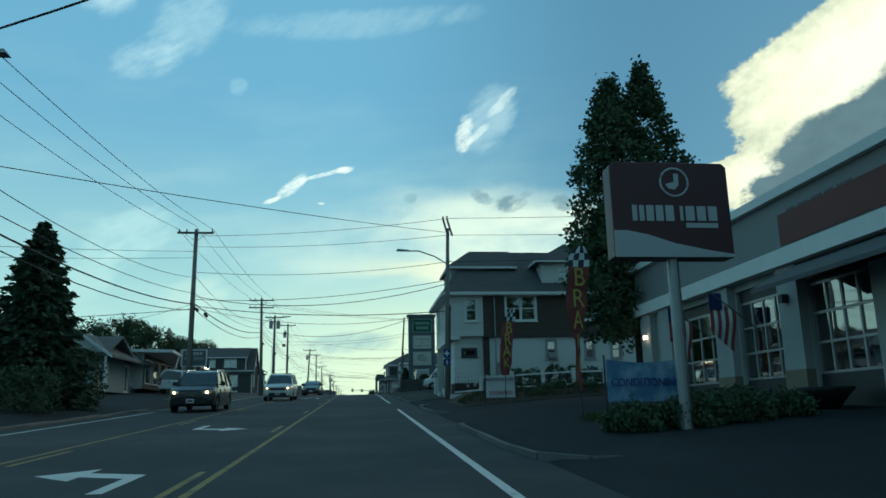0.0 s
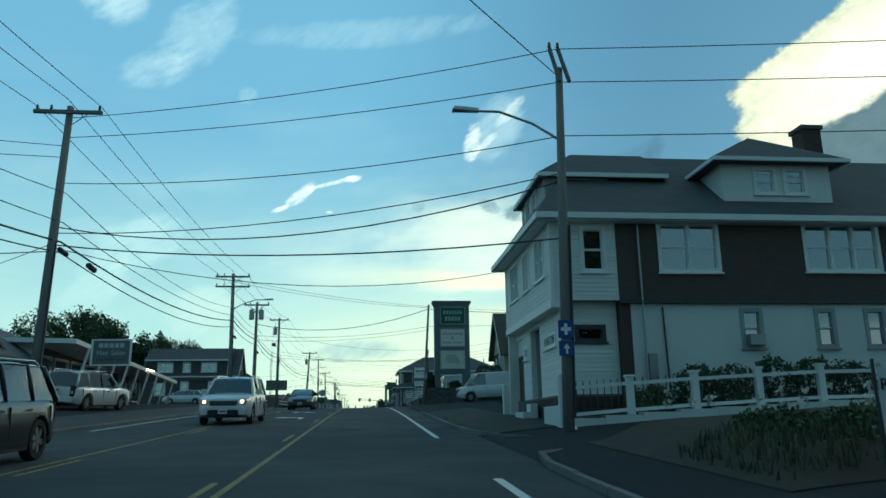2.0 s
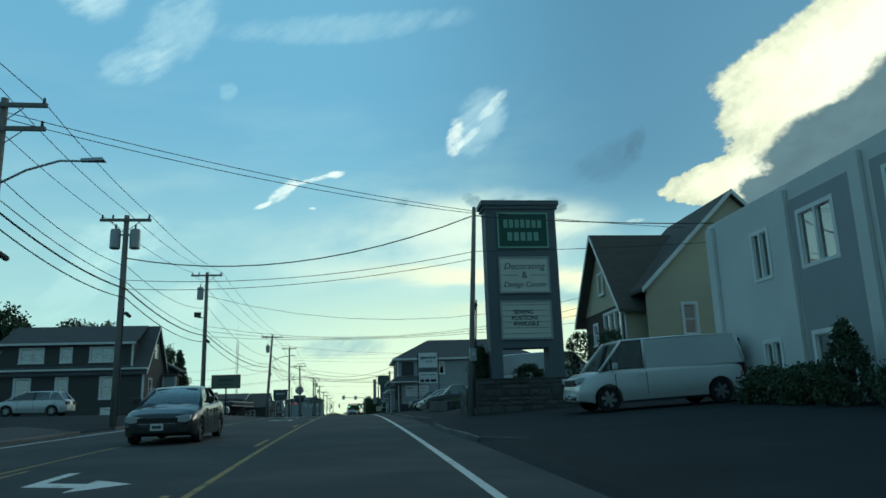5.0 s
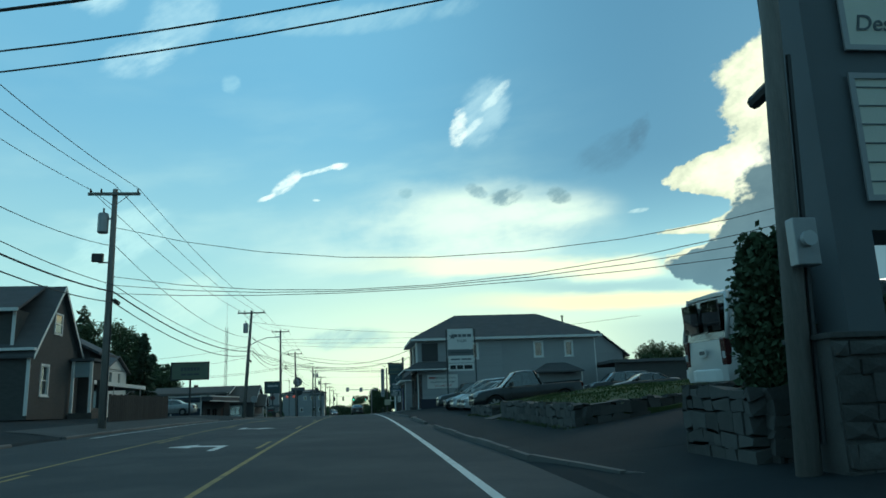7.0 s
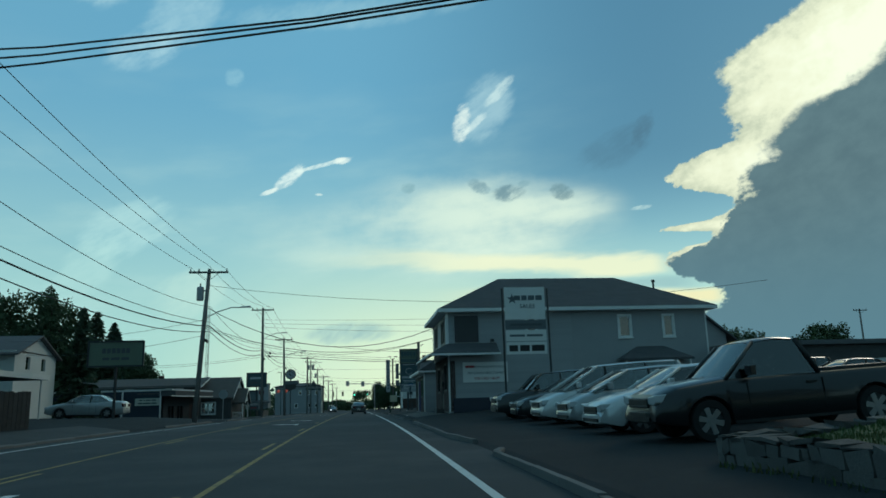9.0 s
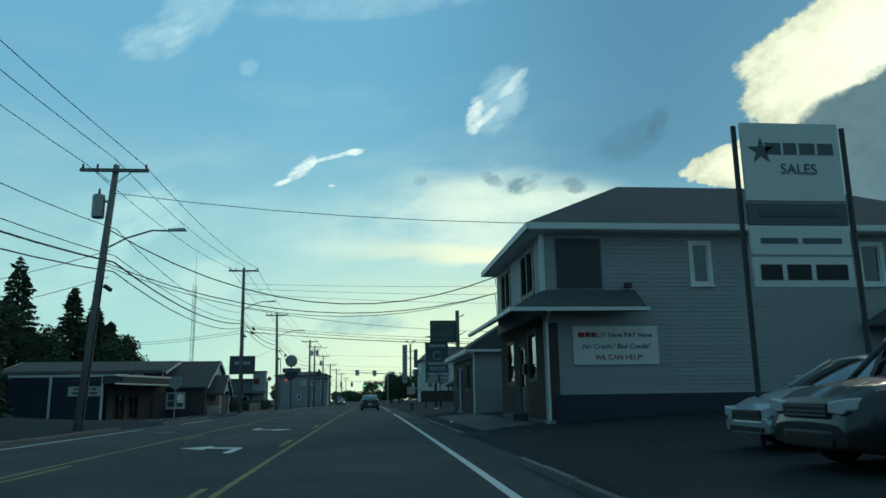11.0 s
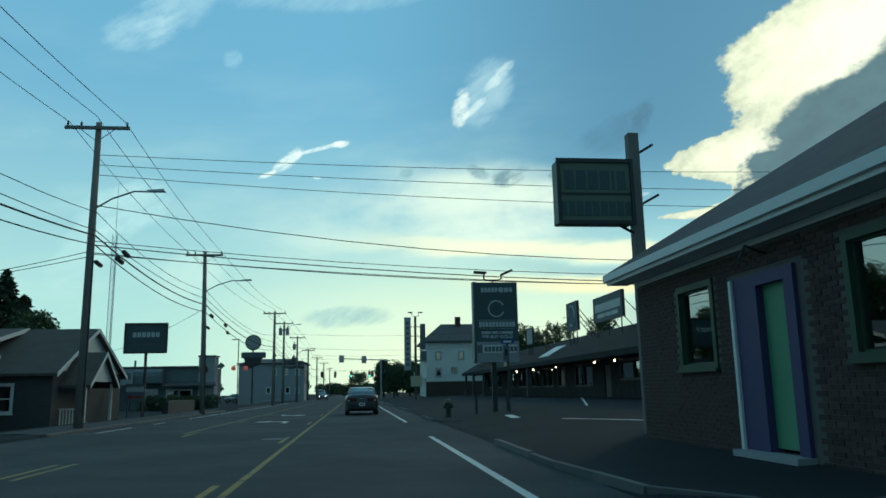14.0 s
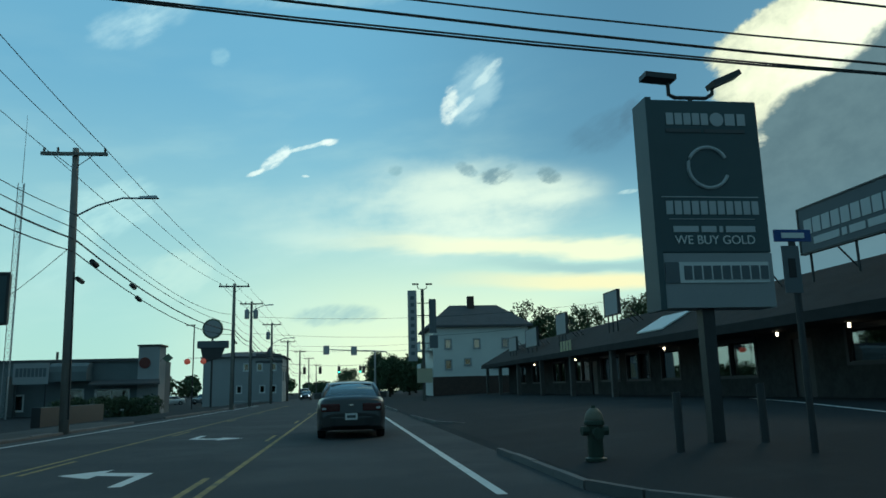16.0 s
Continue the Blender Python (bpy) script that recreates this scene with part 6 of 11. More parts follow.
# ---- little brick shop
def brick_shop():
    b = zr(161) + 0.35
    x0, x1, y0, y1 = 5.35, 13.5, 156.1, 165.4
    s = thing("brick_shop", (9, 161, b), "small brick shop with white fascia and a grey sided flank", "shop")
    T = M["trim_white"]
    fr = Face((x0, y1), (x0, y0), b - 0.3)
    h = 3.25
    wins = [(1.8, 3.0, 1.41, 2.7), (6.2, 7.6, 1.41, 2.74)]
    door = (4.2, 5.1, 0.26, 2.5)
    wall(s, fr, h, wins + [door], M["mortar"], label="dark brick street front")
    window(s, fr, *wins[0], M["frame_green"], M["pane"], 1, 0, fw=0.05)
    window(s, fr, *wins[1], M["frame_green"], M["pane"], 1, 0, fw=0.05)
    d = part("door_frame", Geo().box(door[0] - 0.44, door[0] + 0.14, -0.12, 0.06, door[2], door[3] + 0.12, fr.m()).box(door[1] - 0.1, door[1] + 0.12, -0.12, 0.06, door[2], door[3] + 0.12, fr.m()).box(door[0] + 0.14, door[1] - 0.1, -0.12, 0.06, door[3] - 0.05, door[3] + 0.12, fr.m()), M["door_purple"], s, "purple painted door surround")
    part("door_leaf", Geo().box(door[0] + 0.14, door[1] - 0.1, -0.1, -0.05, door[2] + 0.05, door[3] - 0.05, fr.m()), M["door_green"], d, "pale green door")
    part("door_edge", Geo().box(door[0] - 0.52, door[0] - 0.445, -0.02, 0.1, door[2], door[3] + 0.1, fr.m()), T, d)
    part("threshold", Geo().box(door[0] - 0.5, door[1] + 0.14, 0.0, 0.25, door[2] - 0.12, door[2], fr.m()), M["stucco_grey"], d)
    part("gooseneck_lamp", Geo().tube([fr.at(4.6, 0.02, 2.85), fr.at(4.6, 0.3, 2.95), fr.at(4.6, 0.4, 2.75)], 0.02), M["metal_dark"], s)
    sd = Face((x0, y0), (x1, y0), b - 0.3)
    wall(s, sd, h, [], M["siding_grey"], label="grey clapboard flank")
    wall(s, Face((x1, y0), (x1, y1), b - 0.3), h, [], M["siding_grey"])
    wall(s, Face((x1, y1), (x0, y1), b - 0.3), h, [], M["brick_plain"])
    dark_room(s, x0 + 0.3, x1 - 0.3, y0 + 0.3, y1 - 0.3, b - 0.1, b + 3)
    zt = b - 0.3 + h
    g = Geo()
    o = 0.45
    g.add([(x0 - o, y0 - 0.25, zt + 0.1), (x1, y0 - 0.25, zt + 0.1), (x1, y1 + o, zt + 0.1), (x0 - o, y1 + o, zt + 0.1), (x0 + 4.0, y0 - 0.25, zt + 2.95), (x1, y0 - 0.25, zt + 2.95), (x1, 161, zt + 2.95), (x0 + 4.0, 161, zt + 2.95),
           (x0 - o, y0 - 0.25, zt - 0.06), (x1, y0 - 0.25, zt - 0.06), (x1, y1 + o, zt - 0.06), (x0 - o, y1 + o, zt - 0.06)],
          [(3, 0, 4, 7), (0, 1, 5, 4), (2, 3, 7, 6), (4, 5, 6, 7), (1, 2, 6, 5), (0, 8, 9, 1), (1, 9, 10, 2), (2, 10, 11, 3), (3, 11, 8, 0), (11, 10, 9, 8)])
    part("roof", g, M["roof_dark"], s, "dark shingled roof")
    part("fascia", Geo().box(x0 - o - 0.06, x0 - o - 0.003, y0 - 0.3, y1 + o + 0.06, zt - 0.07, zt + 0.07).box(x0 - o, x1, y0 - 0.32, y0 - 0.255, zt - 0.06, zt + 0.06).box(x0 - o, x1, y1 + o + 0.003, y1 + o + 0.06, zt - 0.1, zt + 0.1), T, s, "white gutter board")
    part("soffit", Geo().box(x0 - o, x0 - 0.03, y0 - 0.2, y1 + o, zt - 0.14, zt - 0.065), T, s)
    part("frieze", Geo().box(x0 - 0.04, x0 - 0.014, y0 - 0.02, y1, zt - 0.24, zt - 0.15), T, s)
    part("downpipe", Geo().tube([(x0 - 0.05, y0 - 0.08, zt - 0.15), (x0 - 0.05, y0 - 0.08, b - 0.1)], 0.05), T, s)
    boards(s, sd, 0.1, h - 0.15, [], M["siding_grey"], step=0.16)
    bricks(s, fr, 0.1, h - 0.25, wins + [(door[0] - 0.5, door[1] + 0.14, door[2] - 0.1, door[3] + 0.1)], M["brick"], 5.5)
    # refuse bin between the buildings
    dz = gz(7.7, 154.4)
    du = thing("dumpster", (7.7, 154.4, dz), "large dark green metal refuse bin with a paper notice", "dumpster")
    body = Geo().prism([(6.75, dz + 0.12), (8.65, dz + 0.12), (8.75, dz + 1.05), (6.65, dz + 1.05)], 153.7, 155.2, "y")
    part("body", body, M["dumpster_green"], du, bevel=0.02)
    part("lid", Geo().slab([(6.6, 153.6, dz + 1.1), (8.8, 153.6, dz + 1.1), (8.8, 155.3, dz + 1.27), (6.6, 155.3, dz + 1.27)], 0.06), M["plastic_black"], du)
    for x in (6.9, 7.4, 7.9, 8.4):
        part("rib", Geo().box(x, x + 0.07, 153.63, 153.7, dz + 0.15, dz + 1.05), M["dumpster_green"], du)
    for x in (6.5, 8.76):
        part("lifting_pocket", Geo().box(x, x + 0.16, 153.9, 154.9, dz + 0.6, dz + 0.8), M["dumpster_green"], du)
    part("paper_notice", Geo().box(7.5, 7.9, 153.615, 153.628, dz + 0.58, dz + 0.88), M["sign_white"], du, "white paper notice")
    for x in (6.9, 8.5):
        part("wheel", Geo().tube([(x - 0.03, 154.0, dz + 0.07), (x + 0.03, 154.0, dz + 0.07)], 0.07, 10), M["rubber"], du)


brick_shop()


# ---- shopping row with a deep shingled canopy
def shopping_row():
    b = zr(200) + 0.3
    s = thing("shopping_row", (18, 205, b), "long low shopping row with a sloping shingled canopy", "shops")
    xw, y0, y1 = 14.6, 180.0, 238.0
    fr = Face((xw, y1), (xw, y0), b)
    h = 3.3
    U = lambda y: y1 - y
    holes = []
    for yc, w in ((183.4, 1.6), (190.1, 4.1), (198.9, 3.7), (204.2, 2.0), (208, 3.0), (212, 3.0), (217, 3.0), (222, 3.0), (228, 3.0), (233, 3.0)):
        holes.append((U(yc) - w / 2, U(yc) + w / 2, 1.3 if yc < 195 else 1.0, 2.4))
    doors = [(U(187.0), U(185.9), 0.0, 2.3), (U(194.9), U(193.8), 0.0, 2.2), (U(215.2), U(214.2), 0.0, 2.2)]
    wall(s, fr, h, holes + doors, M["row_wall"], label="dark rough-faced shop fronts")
    for k, (a, c, v0, v1) in enumerate(holes):
        window(s, fr, a, c, v0, v1, M["trim_dark"], M["pane"], 2 if c - a > 2.5 else 1, 0, sill=False)
    for a, c, v0, v1 in doors:
        part("shop_door", Geo().box(a, c, -0.12, -0.06, v0, v1, fr.m()), M["trim_dark"], s)
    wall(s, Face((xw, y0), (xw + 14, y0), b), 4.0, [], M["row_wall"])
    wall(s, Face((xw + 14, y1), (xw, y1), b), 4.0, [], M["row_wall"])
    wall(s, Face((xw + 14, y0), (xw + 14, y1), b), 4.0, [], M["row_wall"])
    dark_room(s, xw + 0.3, xw + 13.7, y0 + 0.3, y1 - 0.3, b, b + 3)
    g = Geo()
    xo, zo, zi = 12.3, b + 2.72, b + 4.35
    g.add([(xo, y0 - 1, zo), (xo, y1 + 1, zo), (xw + 0.6, y1 + 1, zi), (xw + 0.6, y0 - 1, zi), (xo, y0 - 1, zo - 0.3), (xo, y1 + 1, zo - 0.3), (xw - 0.02, y1 + 1, zo - 0.25), (xw - 0.02, y0 - 1, zo - 0.25), (xw + 0.6, y1 + 1, zo - 0.25), (xw + 0.6, y0 - 1, zo - 0.25)],
          [(0, 1, 2, 3), (4, 5, 1, 0), (7, 6, 5, 4), (0, 3, 9, 7, 4), (1, 5, 6, 8, 2), (2, 8, 9, 3)])
    part("canopy", g, M["canopy_shingle"], s, "deep sloping dark shingled canopy")
    part("flat_roof", Geo().box(xw + 0.6, xw + 14, y0, y1, zi - 0.4, zi - 0.1), M["canopy_shingle"], s)
    for y in (206.0, 212.5, 219.0, 225.5, 232.0, 237.5):
        part("column", Geo().box(xo + 0.15, xo + 0.4, y - 0.12, y + 0.12, b - 0.2, zo - 0.28), M["weathered_wood"], s)
    part("walkway", Geo().box(xo - 0.2, xw, y0 - 1, y1 + 1, b - 0.35, b + 0.02), M["concrete"], s)
    for y in (183.2, 184.6, 191.0, 194.5, 203.2, 210, 216, 226):
        part("canopy_lamp", Geo().tube([(xo + 1.6, y, zo - 0.42), (xo + 1.6, y, zo - 0.3)], 0.04), M["lamp_lit"], s, "small lit canopy lamp")
    rise = (zi - zo) / (xw + 0.6 - xo)
    on = lambda x, y, up: (x, y, zo + (x - xo) * rise + up)
    part("price_board", Geo().slab([on(12.75, 200.6, 0.1), on(12.75, 203.3, 0.1), on(14.0, 203.3, 0.1), on(14.0, 200.6, 0.1)], 0.06), M["sign_white"], s, "pale board lying on the canopy")
    bars(s, (xo - 0.02, 212.5, zo + 0.3), [0.4, 0.35, 0.4, 0.35], 0.55, 0.18, M["ink_gold"], "x", -1)
    # boards that stand on the roof
    for n_, ya, yb, z0, z1, lines_ in (("roof_board", 191.4, 187.0, 4.35, 5.95, 2), ("roof_board", 196.7, 194.6, 4.3, 6.3, 1), ("roof_board", 207.9, 206.1, 4.2, 5.65, 0), ("roof_board", 216.7, 214.7, 3.9, 5.45, 0), ("roof_board", 224.7, 221.6, 3.6, 5.15, 0), ("roof_board", 230.4, 227.8, 3.6, 4.95, 0)):
        z = zr((ya + yb) / 2)
        r = thing(n_, (13.1, (ya + yb) / 2, z + z0), "framed shop sign board propped on the canopy roof", "sign board", "sign boards on the shopping row")
        part("board", Geo().box(13.02, 13.14, yb, ya, z + z0 + 0.35, z + z1), M["sign_slate"] if lines_ else M["siding_grey"], r)
        part("rim", Geo().box(13.0, 13.16, yb - 0.06, yb, z + z0 + 0.3, z + z1 + 0.05).box(13.0, 13.16, ya, ya + 0.06, z + z0 + 0.3, z + z1 + 0.05).box(13.0, 13.16, yb, ya, z + z1, z + z1 + 0.05).box(13.0, 13.16, yb, ya, z + z0 + 0.3, z + z0 + 0.35), M["metal_dark"], r)
        for y in (yb + 0.3, (ya + yb) / 2, ya - 0.3):
            part("leg", Geo().tube([(13.08, y, z + z0 + 0.36), (13.08, y, z + z0 - 0.5)], 0.035), M["metal_dark"], r)
            part("brace", Geo().tube([(13.1, y, z + z1 - 0.2), (14.7, y, z + z0 - 0.3)], 0.025), M["metal_dark"], r)
        if lines_ == 2:
            bars(r, (13.015, (ya + yb) / 2, z + z1 - 0.55), [0.34] * 10, 0.42, 0.06, M["ink_silver"], "x", -1)
            bars(r, (13.015, (ya + yb) / 2, z + z0 + 0.62), [1.0, 0.6, 0.2, 1.1], 0.2, 0.1, M["ink_silver"], "x", -1)
        elif lines_ == 1:
            part("emblem", Geo().tube([(13.01, (ya + yb) / 2 + 0.6 * math.cos(a / 20 * 5.3), z + (z0 + z1) / 2 + 0.2 + 0.6 * math.sin(a / 20 * 5.3)) for a in range(21)], 0.05, 6), M["ink_silver"], r)
    # brick stack with an arch on the roof
    k = thing("roof_arch", (14, 185.4, b + 4), "brick roof stack carrying a round metal arch", "roof feature")
    part("chimney_base", Geo().box(13.75, 14.65, 184.7, 186.3, b + 4.0, b + 4.6), M["canopy_shingle"], k)
    part("arch", Geo().tube([(14.1, 185.5 + 0.6 * math.cos(math.pi * a / 14), b + 4.55 + 0.6 * math.sin(math.pi * a / 14)) for a in range(15)], 0.09, 8), M["metal_dark"], k)
    # far street sign-like mast with weather vane
    v = thing("roof_aerial", (15, 190, b + 4.2), "thin metal aerial on the roof", "aerial")
    part("mast", Geo().tube([(15.5, 205, b + 4.0), (15.5, 205, b + 6.4)], 0.03).tube([(15.1, 205, b + 6.0), (15.9, 205, b + 6.0)], 0.02).tube([(15.5, 204.6, b + 5.7), (15.5, 205.4, b + 5.7)], 0.02), M["metal_dark"], v)


shopping_row()


# ---- far end: tall white house
def far_white_house():
    b = zr(250) + 0.5
    s = thing("tall_white_house", (14, 252, b), "tall white clapboard house with a dark hipped roof and brick base", "house")
    x0, x1, y0, y1 = 9.0, 19.0, 248.0, 258.0
    fr = Face((x0, y0), (x1, y0), b)
    ws = [(1.2, 1.9, 4.7, 5.7), (4.2, 4.9, 4.7, 5.7), (7.2, 7.9, 4.7, 5.7), (1.2, 1.9, 2.6, 3.6), (3.2, 3.9, 3.0, 3.7), (6.2, 6.9, 2.6, 3.6), (4.0, 4.5, 0.5, 1.5), (5.8, 6.3, 0.5, 1.5)]
    wall(s, fr, 7.0, ws, M["siding_white"])
    for w in ws:
        window(s, fr, *w, M["siding_grey"], M["pane_dark"], 1, 0)
    part("brick_base", Geo().box(-0.1, 10.1, 0.003, 0.12, -0.3, 1.9, fr.m()), M["brick_plain"], s)
    wall(s, Face((x0, y1), (x0, y0), b), 7.0, [(2, 2.8, 4.7, 5.7), (5, 5.8, 4.7, 5.7), (2, 2.8, 2.4, 3.4)], M["siding_white"])
    wall(s, Face((x1, y0), (x1, y1), b), 7.0, [], M["siding_white"])
    dark_room(s, x0 + 0.3, x1 - 0.3, y0 + 0.3, y1 - 0.3, b + 2.2, b + 3)
    hip_roof(s, x0, x1, y0, y1, b + 7.1, 2.6, ((11.5, 253), (16.8, 253)), M["roof_dark"], 0.5, 0.2)
    part("chimney", Geo().box(13.4, 14.1, 252.0, 252.7, b + 9.0, b + 10.6), M["brick_plain"], s)
    for z in (2.3, 4.6):
        part("balcony", Geo().box(x0 - 1.3, x0 - 0.02, y0 + 0.4, y0 + 4, b + z, b + z + 0.12).box(x0 - 1.3, x0 - 1.25, y0 + 0.4, y0 + 4, b + z + 0.12, b + z + 1.0), M["siding_white"], s)


far_white_house()

# ---------------------------------------------------------------- buildings on the far (left) side
def small_shop():
    """Gabled shop with a porch gable over the walk."""
    b = zr(60) + 0.55
    s = thing("gabled_shop", (-20, 60, b), "small pale shop with a grey pitched roof and white gable trim", "shop")
    x0, x1, y0, y1 = -24.0, -17.6, 53.0, 63.0
    T = M["trim_white"]
    fr = Face((x0, y0), (x1, y0), b)
    o = [(1.0, 1.9, 0.8, 2.0), (3.6, 5.2, 0.3, 2.1)]
    wall(s, fr, 2.6, o, M["siding_blue"])
    window(s, fr, *o[0], T, M["pane"], 1, 1)
    window(s, fr, *o[1], T, M["pane"], 2, 0)
    rf = Face((x1, y0), (x1, y1), b)
    ro = [(1.0, 2.6, 0.7, 2.0), (6.5, 7.4, 0.1, 2.1), (8.0, 9.2, 0.7, 2.0)]
    wall(s, rf, 2.6, ro, M["siding_blue"])
    for w in ro:
        window(s, rf, *w, T, M["pane"], 1, 0)
    wall(s, Face((x0, y1), (x0, y0), b), 2.6, [], M["siding_blue"])
    gable_roof(s, x0, x1 + 0.4, y0, y1 - 4, b + 2.6, 1.35, "x", M["roof_grey"], 0.4)
    gable_roof(s, -20.8, x1 + 0.9, y0 - 0.2, y1, b + 2.55, 1.45, "y", M["roof_grey"], 0.35, trim=T, name="porch_roof")
    gable_end(s, Face((-20.8, y0 - 0.1), (x1 + 0.9, y0 - 0.1), b + 2.45), 1.4, M["siding_white"])
    for x in (-20.6, x1 + 0.75):
        part("porch_post", Geo().box(x - 0.07, x + 0.07, y0 - 0.3, y0 - 0.16, b - 0.1, b + 2.5), T, s)
    dark_room(s, x0 + 0.3, x1 - 0.3, y0 + 0.3, y1 - 0.3, b, b + 2)


small_shop()


def salon():
    """Long low shop with slanted porch struts."""
    b = zr(72) + 0.5
    s = thing("salon_building", (-18, 71, b), "long low salon with a flat white-edged roof and slanted porch struts", "salon")
    xw, xo, y0, y1 = -16.8, -14.4, 61.5, 80.5
    rf = Face((xw, y0), (xw, y1), b)
    o = [(0.6 + 2.3 * k, 2.5 + 2.3 * k, 0.4, 2.3) for k in range(8)]
    wall(s, rf, 2.9, o, M["brown_shingle"])
    for w in o:
        window(s, rf, *w, M["trim_white"], M["pane"], 1, 0, sill=False)
    wall(s, Face((xw - 9, y0), (xw, y0), b), 2.9, [(2, 4, 0.6, 2.2), (5.5, 7.5, 0.6, 2.2)], M["siding_white"])
    wall(s, Face((xw, y1), (xw - 9, y1), b), 2.9, [], M["brown_shingle"])
    wall(s, Face((xw - 9, y1), (xw - 9, y0), b), 2.9, [], M["brown_shingle"])
    m = Geo()
    m.add([(xw - 9, y0 - 0.8, b + 3.25), (xo, y0 - 0.8, b + 2.95), (xo, y1 + 0.8, b + 2.05), (xw - 9, y1 + 0.8, b + 2.6), (xw - 9, y0 - 0.8, b + 3.05), (xo, y0 - 0.8, b + 2.72), (xo, y1 + 0.8, b + 1.82), (xw - 9, y1 + 0.8, b + 2.4)],
          [(0, 1, 2, 3), (7, 6, 5, 4), (0, 4, 5, 1), (1, 5, 6, 2), (2, 6, 7, 3), (3, 7, 4, 0)])
    part("roof", m, M["trim_white"], s, "flat roof with a white edge")
    for k in range(9):
        y = y0 + 0.5 + 2.25 * k
        z = b + 2.72 - 0.9 * (y - y0 + 0.8) / (y1 - y0 + 1.6)
        part("strut", Geo().box(-0.05, 0.05, -0.05, 0.05, 0, z - b + 0.06, Matrix.Translation((xo + 0.25 - 0.7, y, b - 0.05)) @ Matrix.Shear("XY", 4, (0, 0)) @ pose(0, 0, 0, 0, 14, 0)), M["trim_white"], s)
    for y in (66.0, 73.0):
        part("eave_lamp", Geo().box(xo + 0.0, xo + 0.05, y, y + 1.8, b + 2.3, b + 2.36), M["lamp_lit"], s, "lit strip lamp below the eave")
    dark_room(s, xw - 8.7, xw - 0.3, y0 + 0.3, y1 - 0.3, b, b + 2)
    # sign on a post
    sg = thing("salon_sign", (-13.4, 61.5, gz(-13.4, 61.5)), "slate blue salon sign board with pale lettering on a post", "sign")
    z = zr(61.5)
    part("post", Geo().tube([(-13.0, 61.6, gz(-13, 61.5) - 0.2), (-13.0, 61.6, z + 3.2)], 0.06), M["metal_dark"], sg)
    part("board", Geo().box(-13.85, -11.95, 61.4, 61.6, z + 2.6, z + 3.85), M["sign_slate"], sg, bevel=0.02)
    part("rim", Geo().panel([-13.9, -13.8, -12.0, -11.9], [z + 2.55, z + 2.62, z + 3.83, z + 3.9], [(-13.8, -12.0, z + 2.62, z + 3.83)], 0, 0.05, Matrix.Translation((0, 61.37, 0))), M["trim_white"], sg)
    bars(sg, (-12.9, 61.39, z + 3.58), [0.2] * 5, 0.22, 0.06, M["ink_silver"])
    lettering("Hair Salon", sg, (-12.9, 61.385, z + 3.2), 0.34, M["ink_silver"])
    bars(sg, (-12.9, 61.39, z + 2.86), [0.35, 0.5, 0.4], 0.1, 0.08, M["ink_faint"])


salon()


def flush_window(parent, face, u0, u1, v0, v1):
    """A framed sash window set on a wall that has no opening there."""
    m = face.m()
    w = part("window", Geo().panel([u0, u0 + 0.1, u1 - 0.1, u1], [v0, v0 + 0.1, (v0 + v1) / 2 - 0.03, (v0 + v1) / 2 + 0.03, v1 - 0.1, v1], [(u0 + 0.1, u1 - 0.1, v0 + 0.1, (v0 + v1) / 2 - 0.03), (u0 + 0.1, u1 - 0.1, (v0 + v1) / 2 + 0.03, v1 - 0.1)], 0.003, 0.06, m), M["trim_white"], parent)
    for a, c in ((v0 + 0.1, (v0 + v1) / 2 - 0.03), ((v0 + v1) / 2 + 0.03, v1 - 0.1)):
        part("pane", Geo().box(u0 + 0.1, u1 - 0.1, 0.01, 0.02, a, c, m), M["pane_dark"], w)


